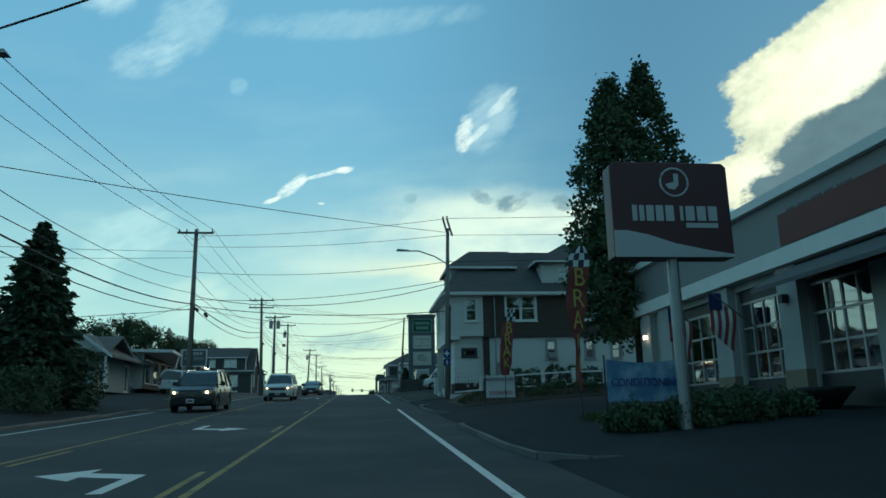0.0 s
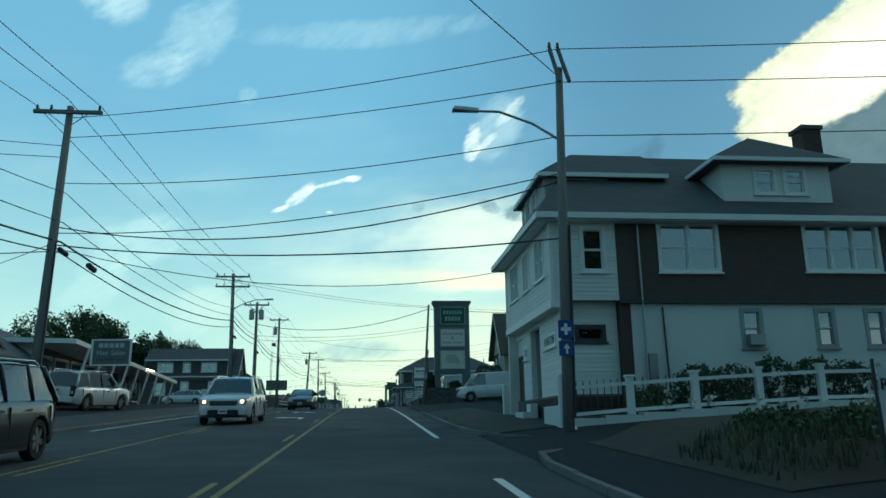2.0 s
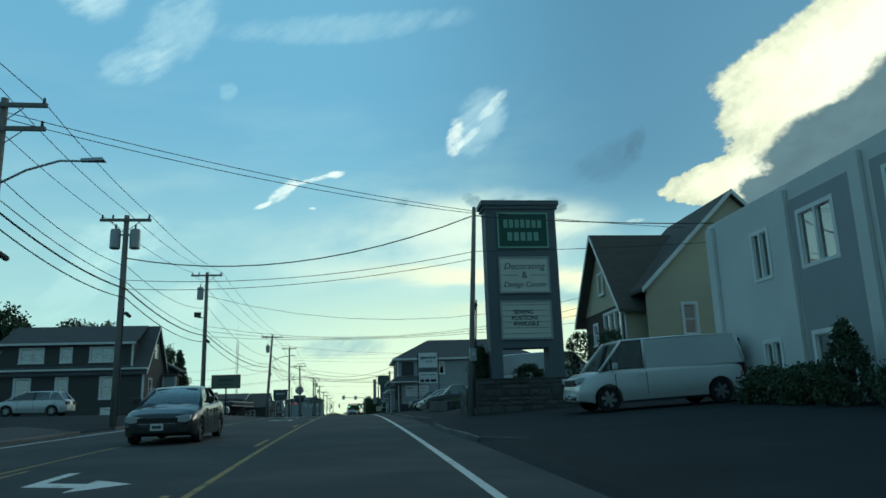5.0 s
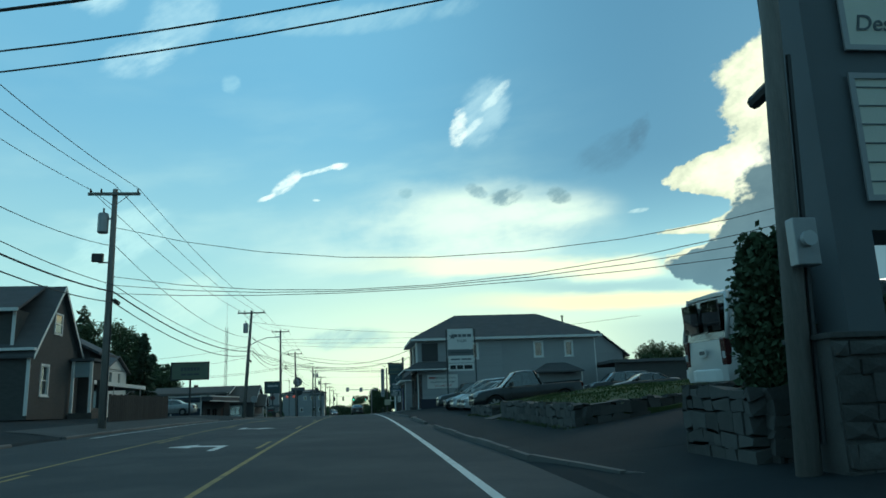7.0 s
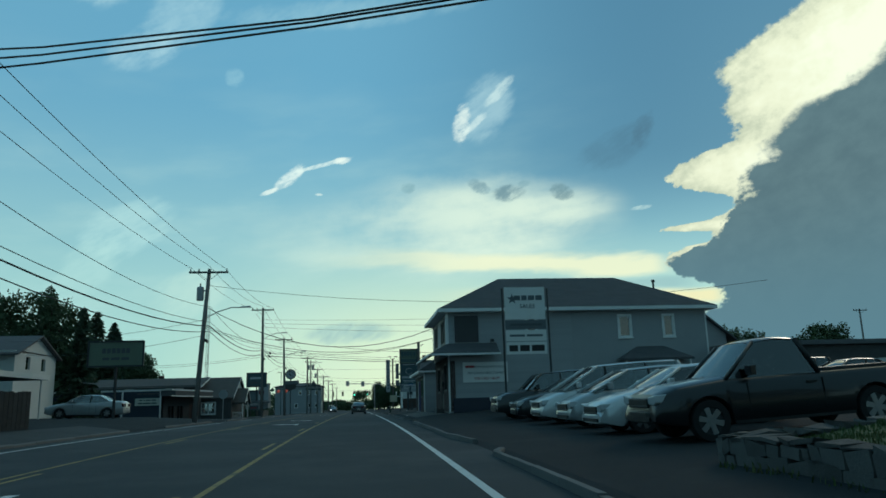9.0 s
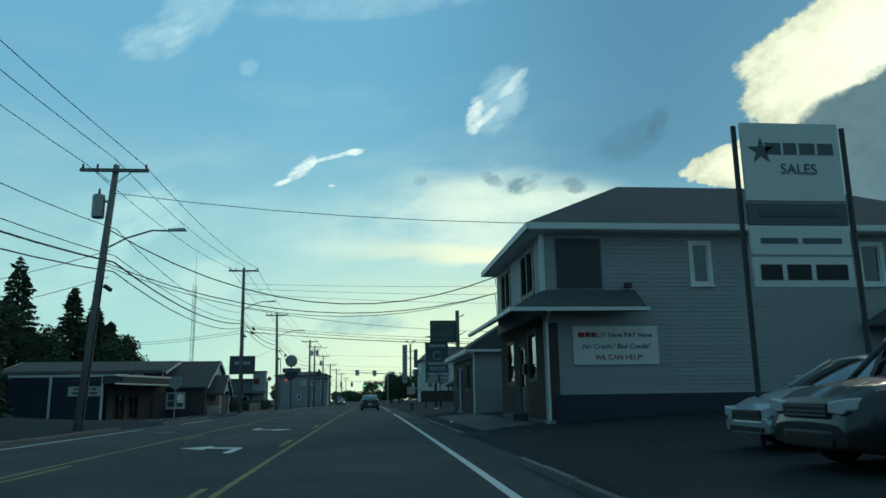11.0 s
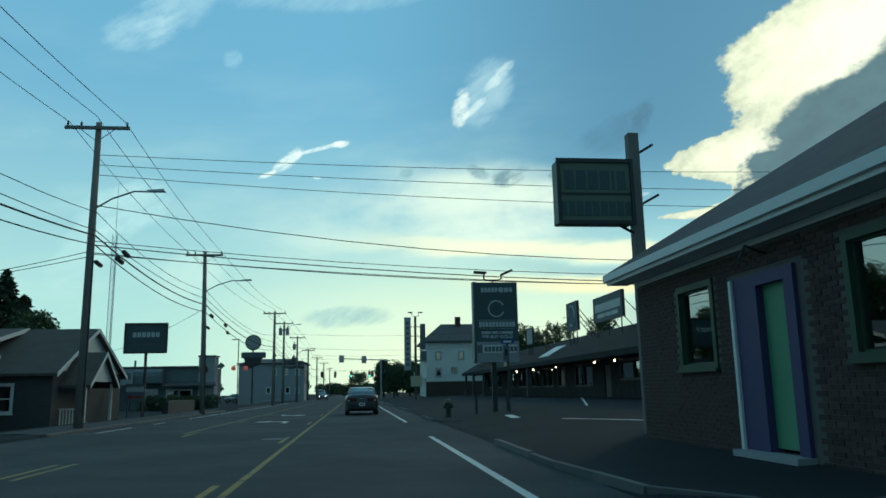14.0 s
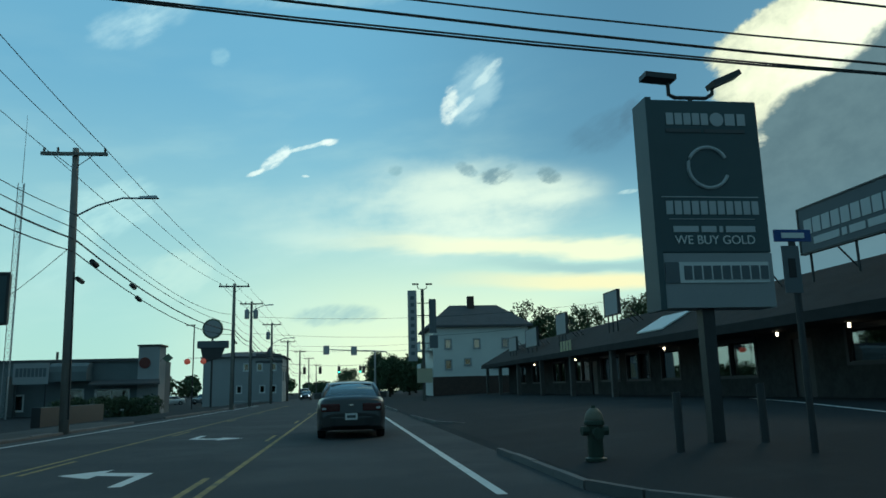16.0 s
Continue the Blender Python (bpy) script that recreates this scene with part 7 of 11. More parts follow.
def brown_house():
    """Dark house: steep gable to the road's side, a long shed dormer in front, a lower wing behind."""
    b = zr(117) + 0.6
    x0, x1, y0, y1 = -27.2, -16.0, 116.8, 123.4
    s = thing("brown_house", (-22, 120, b), "dark brown shingled house with a long dormer and white trim", "house")
    S, T = M["brown_shingle"], M["trim_white"]
    fr = Face((x0, y0), (x1, y0), b)
    o = [(1.55, 2.75, 1.3, 2.9), (4.6, 5.5, 1.3, 2.9), (7.9, 9.0, 1.2, 2.9), (8.1, 9.0, 0.05, 0.5)]
    wall(s, fr, 3.45, o, S)
    for q in o:
        window(s, fr, *q, T, M["pane"], 1, 1 if q[3] - q[2] > 1 else 0, fw=0.12, blind=0.5)
    part("belt", Geo().box(-0.3, fr.length + 0.25, 0.003, 0.3, 3.42, 3.56, fr.m()), T, s)
    part("corner_board", Geo().box(fr.length - 0.16, fr.length + 0.01, 0.003, 0.05, 0.2, 3.4, fr.m()), T, s)
    rf = Face((x1, y0), (x1, y1), b)
    r = [(1.3, 2.3, 1.2, 2.8)]
    wall(s, rf, 3.45, r, S)
    window(s, rf, *r[0], T, M["pane_dark"], 1, 1)
    gable_end(s, Face((x1, y0), (x1, y1), b + 3.45), 3.7, S)
    flush_window(s, rf, 2.6, 3.7, 4.5, 5.7)
    wall(s, Face((x0, y1), (x0, y0), b), 3.45, [], S)
    wall(s, Face((x1, y1), (x0, y1), b), 3.45, [], S)
    gable_roof(s, x0, x1, y0, y1, b + 3.45, 3.8, "x", M["roof_dark"], 0.25, trim=T)
    # shed dormer
    df = Face((x0 + 0.4, y0 + 0.3), (x1 - 1.0, y0 + 0.3), b + 3.6)
    dw = [(1.25, 3.05, 0.5, 1.65), (4.3, 5.15, 0.5, 1.65), (6.5, 8.3, 0.5, 1.65)]
    wall(s, df, 2.05, dw, S, name="dormer_wall")
    for q in dw:
        window(s, df, *q, T, M["pane"], 2 if q[1] - q[0] > 1 else 1, 1, fw=0.1, blind=0.5)
    part("corner_board", Geo().box(df.length - 0.15, df.length + 0.01, 0.003, 0.05, 0.0, 2.0, df.m()), T, s)
    for x in (x0 + 0.4, x1 - 1.0):
        wall(s, Face((x, y0 + 0.32), (x, y0 + 2.4), b + 3.6), 2.0, [], S, name="dormer_cheek", thick=0.1)
    ym = (y0 + y1) / 2
    part("dormer_roof", Geo().slab([(x0 + 0.1, y0 - 0.1, b + 5.62), (x1 - 0.75, y0 - 0.1, b + 5.62), (x1 - 0.75, ym - 0.05, b + 7.3), (x0 + 0.1, ym - 0.05, b + 7.3)], 0.14), M["roof_dark"], s)
    part("dormer_fascia", Geo().box(x0 + 0.1, x1 - 0.75, y0 - 0.14, y0 - 0.105, b + 5.45, b + 5.62), T, s)
    dark_room(s, x0 + 0.3, x1 - 0.3, y0 + 0.5, y1 - 0.3, b + 3, b + 4)
    # lower wing with a small porch
    wall(s, Face((-20.3, 123.7), (-15.5, 123.7), b), 4.1, [(2.9, 3.9, 0.4, 2.3)], S)
    wall(s, Face((-15.5, 123.7), (-15.5, 126.4), b), 4.1, [(1, 2, 0.6, 2.3)], S)
    gable_roof(s, -20.5, -15.2, 123.6, 126.4, b + 4.0, 1.4, "y", M["roof_dark"], 0.35, name="wing_roof")
    gable_end(s, Face((-20.5, 123.55), (-15.2, 123.55), b + 4.0), 1.3, S)
    part("porch_roof", Geo().box(-15.95, -14.6, 121.8, 123.54, b + 3.2, b + 3.36), M["roof_dark"], s)
    for x in (-15.8, -14.8):
        part("porch_column", Geo().box(x - 0.07, x + 0.07, 121.95, 122.09, b - 0.1, b + 3.2), T, s)
    part("porch_panel", Geo().box(-15.7, -14.9, 121.98, 122.05, b + 2.3, b + 3.15), M["siding_blue"], s, "pale blue hanging panel")
    part("porch_deck", Geo().box(-15.9, -14.6, 121.85, 123.6, b - 0.4, b + 0.3), M["weathered_wood"], s)


brown_house()


def lots_beyond():
    # wooden fence beyond
    f = thing("board_fence", (-13, 128, gz(-13, 128)), "dark weathered board fence along the lot", "fence")
    for k in range(33):
        y = 116.5 + 0.36 * k
        h = 1.35 + random.uniform(-0.03, 0.03)
        part("board", Geo().box(-12.03, -12.0, y, y + 0.33, gz(-12, y) - 0.05, gz(-12, y) + h), M["fence_board"], f)
    # flat carport roof on white posts
    cp = thing("carport", (-22.5, 143, gz(-22.5, 143)), "flat white-edged carport roof on thin posts", "carport")
    cz = zr(143)
    part("roof", Geo().box(-28, -18.3, 131.0, 146, cz + 2.9, cz + 3.15), M["roof_grey"], cp)
    part("edge", Geo().panel([-28.05, -28.0, -18.3, -18.25], [130.95, 131.0, 146.0, 146.05], [(-28.0, -18.3, 131.0, 146.0)], 2.88 + cz, 3.18 + cz, Matrix(((1, 0, 0, 0), (0, 0, 1, 0), (0, 1, 0, 0), (0, 0, 0, 1)))), M["trim_white"], cp)
    for x in (-27.6, -23.2, -18.6):
        for y in (131.4, 138.5, 145.7):
            part("post", Geo().tube([(x, y, gz(x, y) - 0.2), (x, y, cz + 2.9)], 0.05, 8), M["trim_white"], cp)
    # pale house behind
    w = thing("pale_house", (-27, 163, zr(160)), "pale two-storey house with a grey roof", "house")
    zb = zr(160) + 0.5
    wf = Face((-35.5, 160), (-26.4, 160), zb)
    ow = [(5.2, 6.0, 4.2, 5.0), (7.0, 7.8, 4.2, 5.0), (1.5, 2.3, 4.2, 5.0)]
    wall(w, wf, 5.4, ow, M["siding_white"])
    for q in ow:
        window(w, wf, *q, M["trim_dark"], M["pane_dark"], 1, 0)
    wall(w, Face((-26.4, 160), (-26.4, 168), zb), 5.4, [(2, 2.8, 4.0, 5.0), (5, 5.8, 4.0, 5.0)], M["siding_white"])
    gable_roof(w, -35.5, -26.4, 160, 168, zb + 5.3, 1.6, "x", M["roof_grey"], 0.4)
    gable_end(w, Face((-26.4, 160), (-26.4, 168), zb + 5.3), 1.5, M["siding_white"])


lots_beyond()


def auto_shop():
    """Low dark workshop with a white-framed front and a canopy, and the brown house beyond it."""
    r = zr(182)
    b = r - 0.6
    s = thing("workshop", (-24, 184, b), "dark low workshop with white posts and a white-edged canopy", "workshop")
    fr = Face((-36, 179.7), (-20.2, 179.7), b)
    wall(s, fr, 3.62, [], M["siding_navy"], label="dark blue panelled wall")
    part("beam", Geo().box(-36, -18.55, 179.1, 179.28, r + 3.02, r + 3.2), M["trim_white"], s, "white roof edge beam")
    for x in (-20.1, -23.9, -28.0, -32.0):
        part("post", Geo().box(x - 0.07, x + 0.07, 179.1, 179.24, b - 0.2, r + 3.02), M["trim_white"], s)
    sg = part("wall_sign", Geo().box(-22.75, -20.3, 179.58, 179.69, r + 1.58, r + 2.32), M["sign_cream"], s, "pale weathered notice board")
    bars(sg, (-21.5, 179.58, r + 2.12), [0.3, 0.15, 0.45, 0.4], 0.13, 0.12, M["ink_faint"])
    bars(sg, (-21.5, 179.58, r + 1.8), [0.4, 0.7, 0.5], 0.15, 0.1, M["ink_faint"])
    bars(s, (-21.5, 179.7, r + 2.78), [0.5, 0.4, 0.7, 0.3], 0.16, 0.12, M["ink_faint"])
    # canopy over the forecourt
    ca, cb, ck = (-18.6, 179.1), (-16.75, 189.0), (-21.5, 189.0)
    g = Geo().slab([(-20.1, 179.1, r + 3.1), (*ca, r + 3.1), (*cb, r + 3.1), (*ck, r + 3.1)], 0.6)
    part("canopy", g, M["roof_dark"], s)
    for z0, z1 in ((3.02, 3.18), (2.42, 2.53)):
        f = Face(ca, cb, r)
        part("fascia", Geo().box(0, f.length, 0.003, 0.07, z0, z1, f.m()).box(-0.003, -1.6, -0.05, 0.003, z0, z1, f.m() @ Matrix.Rotation(radians(-10.6), 4, "Z")), M["trim_white"], s)
    sw = Face((-20.15, 180.6), (-18.2, 190.1), b)
    o = [(1.0, 2.6, 0.3, 2.2), (3.2, 4.8, 0.3, 2.2), (6.4, 7.3, 0.1, 2.2)]
    wall(s, sw, 3.1, o, M["brown_shingle"])
    for w in o[:2]:
        window(s, sw, *w, M["trim_dark"], M["pane_dark"], 2, 0, sill=False)
    part("door", Geo().box(6.4, 7.3, -0.12, -0.06, 0.1, 2.2, sw.m()), M["door_brown"], s)
    part("flat_roof", Geo().box(-36, -20.3, 179.8, 189.5, r + 2.9, r + 3.05), M["roof_dark"], s)
    # the brown house: a tall part and a low-eaved part
    h = thing("brown_house", (-20, 195, r - 0.5), "dark brown shingled house with low eaves and a small white porch", "house")
    hb = r - 0.55
    hf = Face((-33, 190.3), (-18.6, 190.3), hb)
    ho = [(10.6, 11.4, 3.55, 4.15), (11.8, 12.6, 3.55, 4.15), (6.0, 7.0, 3.5, 4.15)]
    wall(h, hf, 4.45, ho, M["brown_shingle"])
    for w in ho:
        window(h, hf, *w, M["trim_white"], M["pane"], 1, 0)
    part("corner_board", Geo().box(-18.68, -18.55, 190.22, 190.3, hb + 2.9, hb + 4.4), M["trim_white"], h)
    gable_roof(h, -33, -18.6, 190.3, 201, r + 3.8, 1.2, "x", M["roof_brown"], 0.3, trim=M["trim_white"])
    lf = Face((-18.6, 190.35), (-14.8, 190.35), hb)
    lw = (0.35, 2.0, 1.0, 2.4)
    wall(h, lf, 3.05, [lw], M["brown_shingle"])
    window(h, lf, *lw, M["trim_white"], M["pane"], 2, 1, fw=0.09)
    wall(h, Face((-14.8, 190.35), (-14.8, 201), hb), 3.05, [], M["brown_shingle"])
    gable_roof(h, -18.6, -14.8, 190.35, 201, r + 2.5, 2.45, "x", M["roof_brown"], 0.3, trim=M["trim_white"], name="low_roof")
    gable_end(h, Face((-14.8, 190.35), (-14.8, 201), r + 2.5), 2.3, M["siding_white"])
    part("chimney", Geo().box(-24.5, -24.0, 195.5, 196.0, r + 4.6, r + 5.3), M["brick_plain"], h)
    px0, px1, py0, py1 = -15.6, -13.6, 191.4, 195.4
    for x, y in ((px0, py0), (px1, py0), (px1, py1)):
        part("porch_post", Geo().box(x - 0.06, x + 0.06, y - 0.06, y + 0.06, hb - 0.2, r + 1.95), M["trim_white"], h)
    part("porch_base", Geo().box(px0 - 0.1, px1 + 0.1, py0 - 0.1, py1, hb - 0.3, hb + 0.35), M["stucco"], h)
    part("porch_rail", Geo().box(px0, px1, py0 - 0.03, py0 + 0.03, hb + 1.1, hb + 1.17), M["trim_white"], h)
    for k in range(12):
        x = px0 + 0.12 + k * (px1 - px0 - 0.2) / 12
        part("baluster", Geo().box(x - 0.02, x + 0.02, py0 - 0.02, py0 + 0.02, hb + 0.35, hb + 1.1), M["trim_white"], h)
    gable_roof(h, -17.2, px1 + 0.1, py0 - 0.1, py1, r + 1.95, 1.55, "x", M["roof_brown"], 0.25, trim=M["trim_white"], name="porch_roof")
    gable_end(h, Face((px1 + 0.1, py0 - 0.1), (px1 + 0.1, py1), r + 1.95), 1.45, M["siding_white"])
    dark_room(h, -32.5, -15, 191, 200.5, hb + 0.1, hb + 2)
    # back of an octagonal road sign
    o = thing("octagonal_sign", (-11.7, 167.2, gz(-11.7, 167.2)), "grey back of an octagonal road sign on a steel post", "road sign")
    zc = zr(167) + 2.2
    part("post", Geo().box(-11.73, -11.67, 167.2, 167.25, gz(-11.7, 167.2) - 0.2, zc + 0.35), M["galvanised"], o)
    part("plate", Geo().prism([(-11.7 + 0.41 * math.cos(math.tau * (k + 0.5) / 8), zc + 0.41 * math.sin(math.tau * (k + 0.5) / 8)) for k in range(8)], 167.18, 167.196, "y"), M["metal_grey"], o)


auto_shop()


def diner():
    r = zr(243)
    b = r - 1.0
    s = thing("flat_roofed_diner", (-25, 246, b), "low grey flat-roofed diner with a corner tower", "diner")
    fr = Face((-33.5, 243.0), (-18.5, 243.0), b)
    o = [(11.4, 14.3, 1.1, 2.9), (9.0, 10.4, 1.2, 3.0), (4.4, 5.4, 1.2, 2.6)]
    wall(s, fr, 5.4, o, M["diner_wall"])
    for w in o:
        window(s, fr, *w, M["trim_white"], M["pane_dark"], 2 if w[1] - w[0] > 1.5 else 1, 0)
    wall(s, Face((-16.7, 245.25), (-16.7, 247.5), b), 5.4, [], M["diner_wall"])
    part("flat_roof", Geo().box(-33.8, -18.56, 242.75, 247.5, b + 5.4, b + 5.65), M["roof_dark"], s)
    part("corner_tower", Geo().box(-18.5, -16.65, 242.8, 245.2, b, b + 6.7), M["stucco_grey"], s)
    part("tower_cap", Geo().box(-18.6, -16.5, 242.65, 245.35, b + 6.7, b + 6.85), M["trim_dark"], s)
    part("emblem", Geo().tube([(-17.9, 242.79, b + 5.2), (-17.9, 242.7, b + 5.2)], 0.5, 18), M["red_panel"], s, "dull red round emblem")
    part("awning", Geo().slab([(-22.3, 242.79, b + 3.75), (-16.6, 242.79, b + 3.75), (-16.2, 241.4, b + 3.4), (-22.3, 241.4, b + 3.4)], 0.14), M["roof_dark"], s)
    part("barrel_awning", Geo().prism([(242.98, b + 3.7), (241.3, b + 3.7), (241.3, b + 4.5), (241.5, b + 5.0), (242.1, b + 5.3), (242.98, b + 5.35)], -25.6, -22.4, "x"), M["diner_wall"], s, "rounded grey awning")
    part("side_wing", Geo().box(-38, -28.6, 240.5, 242.7, b, b + 4.2), M["diner_wall"], s, "lower grey wing")
    part("roof_vent", Geo().tube([(-26.6, 246, b + 5.6), (-26.6, 246, b + 6.5)], 0.12, 8), M["metal_dark"], s)
    dark_room(s, -33, -18.8, 243.5, 247, b, b + 2)
    part("notice_panel", Geo().box(-28.3, -25.4, 240.95, 241.03, b + 3.5, b + 5.3), M["siding_grey"], s, "pale grey notice panel with dark lettering")
    bars(s, (-26.85, 240.948, b + 4.5), [0.26] * 8, 0.75, 0.06, M["sign_slate"])
    for yy in (-28.1, -25.6):
        part("panel_post", Geo().box(yy - 0.05, yy + 0.05, 241.035, 241.12, b - 0.1, b + 5.2), M["metal_dark"], s)
    fl = thing("pennant", (-16.4, 242.7, b + 5.9), "small faded pennant on a slanted wall pole", "flag")
    part("flag_pole", Geo().tube([(-16.64, 242.9, b + 5.3), (-15.9, 242.7, b + 6.0)], 0.02, 6), M["metal_dark"], fl)
    part("cloth", Geo().slab([(-16.4, 242.8, b + 5.55), (-15.9, 242.7, b + 6.0), (-15.45, 242.66, b + 5.6), (-15.9, 242.7, b + 5.2)], 0.02), M["sign_sage"], fl)
    # board sign on two legs by the kerb
    bd = thing("board_sign", (-13.3, 199.0, gz(-13.3, 199)), "dark wooden board sign with pale lettering on two legs", "sign")
    zb0 = zr(199)
    part("board", Geo().box(-13.9, -12.75, 199.0, 199.08, zb0 + 0.85, zb0 + 1.95), M["sign_slate"], bd)
    bars(bd, (-13.32, 198.998, zb0 + 1.6), [0.1] * 8, 0.3, 0.03, M["ink_silver"])
    bars(bd, (-13.32, 198.998, zb0 + 1.15), [0.3, 0.4], 0.12, 0.08, M["ink_red"])
    for x in (-13.75, -12.9):
        part("leg", Geo().box(x - 0.04, x + 0.04, 199.085, 199.17, gz(x, 199) - 0.2, zb0 + 1.9), M["weathered_wood"], bd)
    # low display in front
    w = thing("outdoor_wall", (-13.6, 214, gz(-13.6, 214)), "low dark wall with plants before the diner", "wall")
    part("low_wall", Geo().box(-14.0, -13.6, 208.5, 217.5, gz(-13.6, 213) - 0.2, gz(-13.6, 213) + 0.9), M["trim_dark"], w)
    ea = thing("three_storey_house", (-15, 280, zr(280)), "large pale three-storey house with a low dark roof", "house")
    zb = zr(280) - 1.0
    f2 = Face((-19.2, 278), (-8.6, 278), zb)
    o2 = [(5.4, 6.1, 5.3, 6.3), (7.2, 7.9, 5.3, 6.3), (4.5, 5.2, 2.3, 3.3), (7.6, 8.3, 2.3, 3.3), (9.2, 9.8, 5.3, 6.3), (9.2, 9.8, 2.3, 3.3)]
    wall(ea, f2, 7.3, o2, M["siding_grey"])
    for q in o2:
        window(ea, f2, *q, M["trim_white"], M["pane_dark"], 1, 0)
    wall(ea, Face((-8.6, 278), (-8.6, 290), zb), 7.3, [(1, 3, 3.8, 5.2), (5, 7, 3.8, 5.2)], M["siding_blue"])
    hip_roof(ea, -19.2, -8.6, 278, 290, zb + 7.3, 0.9, ((-16, 284), (-11.5, 284)), M["roof_dark"], 0.35)
    part("mansard", Geo().slab([(-12.2, 277.97, zb + 6.4), (-8.55, 277.97, zb + 6.4), (-8.75, 278.1, zb + 7.6), (-12.2, 278.1, zb + 7.6)], 0.1), M["roof_dark"], ea)
    part("turret", Geo().lathe([(0.6, 0), (0.6, 0.5), (0.0, 1.5)], (-10.4, 279, zb + 7.2), 10), M["roof_dark"], ea)
    part("wall_sign", Geo().box(4.0, 7.5, 0.02, 0.08, 1.2, 1.25, f2.m()), M["sign_white"], ea)


diner()

# ---------------------------------------------------------------- poles, wires, signs
def utility_pole(x, y, top, base=None, arms=(0.0,), arm_len=2.2, transformers=(), lamp=None, flood=False, label="weathered wooden utility pole with crossarm and insulators", girth=1.0):
    """top: (x, y, height over the road). lamp: (reach, height over the road), reach > 0 to the right."""
    bx, by = base or (x, y)
    zb, zt = gz(bx, by), zr(y) + top
    p = thing("utility_pole", (bx, by, zb), label, "utility pole", "utility poles")
    d = Vector((x, y, zt)) - Vector((bx, by, zb))
    ax = lambda up: Vector((bx, by, zb)) + d * ((zr(y) + up - zb) / d.z)
    part("shaft", Geo().tube([(bx, by, zb - 0.4), ax(top * 0.5), (x, y, zt)], [0.17 * girth, 0.145 * girth, 0.11 * girth], 10), M["wood_pole"], p, smooth=True)
    for k, drop in enumerate(arms):
        c = ax(top - 0.25 - drop)
        part("crossarm", Geo().box(c.x - arm_len / 2, c.x + arm_len / 2, c.y - 0.19, c.y - 0.08, c.z - 0.06, c.z + 0.06), M["wood_pole"], p)
        for u in (-arm_len / 2 + 0.1, -arm_len / 4, arm_len / 2 - 0.1):
            part("insulator", Geo().lathe([(0.02, 0), (0.045, 0.04), (0.05, 0.09), (0.03, 0.12), (0.045, 0.15), (0.015, 0.19)], (c.x + u, c.y - 0.13, c.z + 0.06), 8), M["porcelain"], p)
        for sg in (-1, 1):
            part("arm_brace", Geo().tube([(c.x + sg * 0.65, c.y - 0.135, c.z - 0.05), (c.x, c.y - 0.1, c.z - 0.55)], 0.015, 6), M["metal_grey"], p)
    for sg, up in transformers:
        c = ax(up)
        t_ = part("transformer", Geo().lathe([(0.2, -0.5), (0.23, -0.46), (0.23, 0.3), (0.2, 0.38), (0.08, 0.42)], (c.x + sg * 0.42, c.y - 0.05, c.z), 12), M["metal_grey"], p, "grey cylindrical transformer", smooth=False)
        part("bushing", Geo().lathe([(0.03, 0), (0.05, 0.05), (0.03, 0.1), (0.05, 0.15), (0.02, 0.22)], (c.x + sg * 0.42, c.y - 0.05, c.z + 0.42), 8), M["porcelain"], t_)
        part("hanger", Geo().box(min(c.x, c.x + sg * 0.25), max(c.x, c.x + sg * 0.25), c.y - 0.08, c.y - 0.02, c.z + 0.1, c.z + 0.18), M["metal_grey"], t_)
    if lamp:
        reach, up = lamp
        c, sg = ax(up - 0.7), (1 if reach > 0 else -1)
        e = Vector((c.x + reach, c.y - 0.1, zr(y) + up))
        pts = [c, c.lerp(e, 0.3) + Vector((0, 0, 0.22)), c.lerp(e, 0.65) + Vector((0, 0, 0.26)), e - Vector((sg * 0.3, 0, 0))]
        a = part("lamp_arm", Geo().tube(pts, 0.035, 8), M["galvanised"], p, "curved metal lamp arm")
        part("lamp_head", Geo().add([(e.x + sg * u, e.y + w, e.z + v) for u, w, v in ((-0.32, -0.07, -0.02), (-0.32, 0.07, -0.02), (0.35, 0.13, 0.0), (0.35, -0.13, 0.0), (-0.32, -0.05, 0.07), (-0.32, 0.05, 0.07), (0.28, 0.09, 0.1), (0.28, -0.09, 0.1))],
                                    [(0, 1, 2, 3), (7, 6, 5, 4), (0, 4, 5, 1), (1, 5, 6, 2), (2, 6, 7, 3), (3, 7, 4, 0)]), M["galvanised"], a, "flat street lamp head")
    if flood:
        c = ax(flood)
        part("floodlight", Geo().box(c.x - 0.75, c.x - 0.3, c.y - 0.25, c.y - 0.05, c.z, c.z + 0.35).box(c.x - 0.5, c.x - 0.1, c.y - 0.12, c.y - 0.08, c.z - 0.06, c.z - 0.003), M["metal_dark"], p)
    c = ax(top * 0.53)
    part("splice_case", Geo().tube([(c.x + 0.16, c.y + 0.2, c.z), (c.x + 0.16, c.y + 0.75, c.z - 0.05)], 0.085, 8), M["cable"], p)
    part("riser", Geo().tube([ax(0.5) + Vector((0.15, -0.08, 0)), ax(top * 0.55) + Vector((0.14, -0.06, 0))], 0.03, 6), M["metal_dark"], p)
    return p


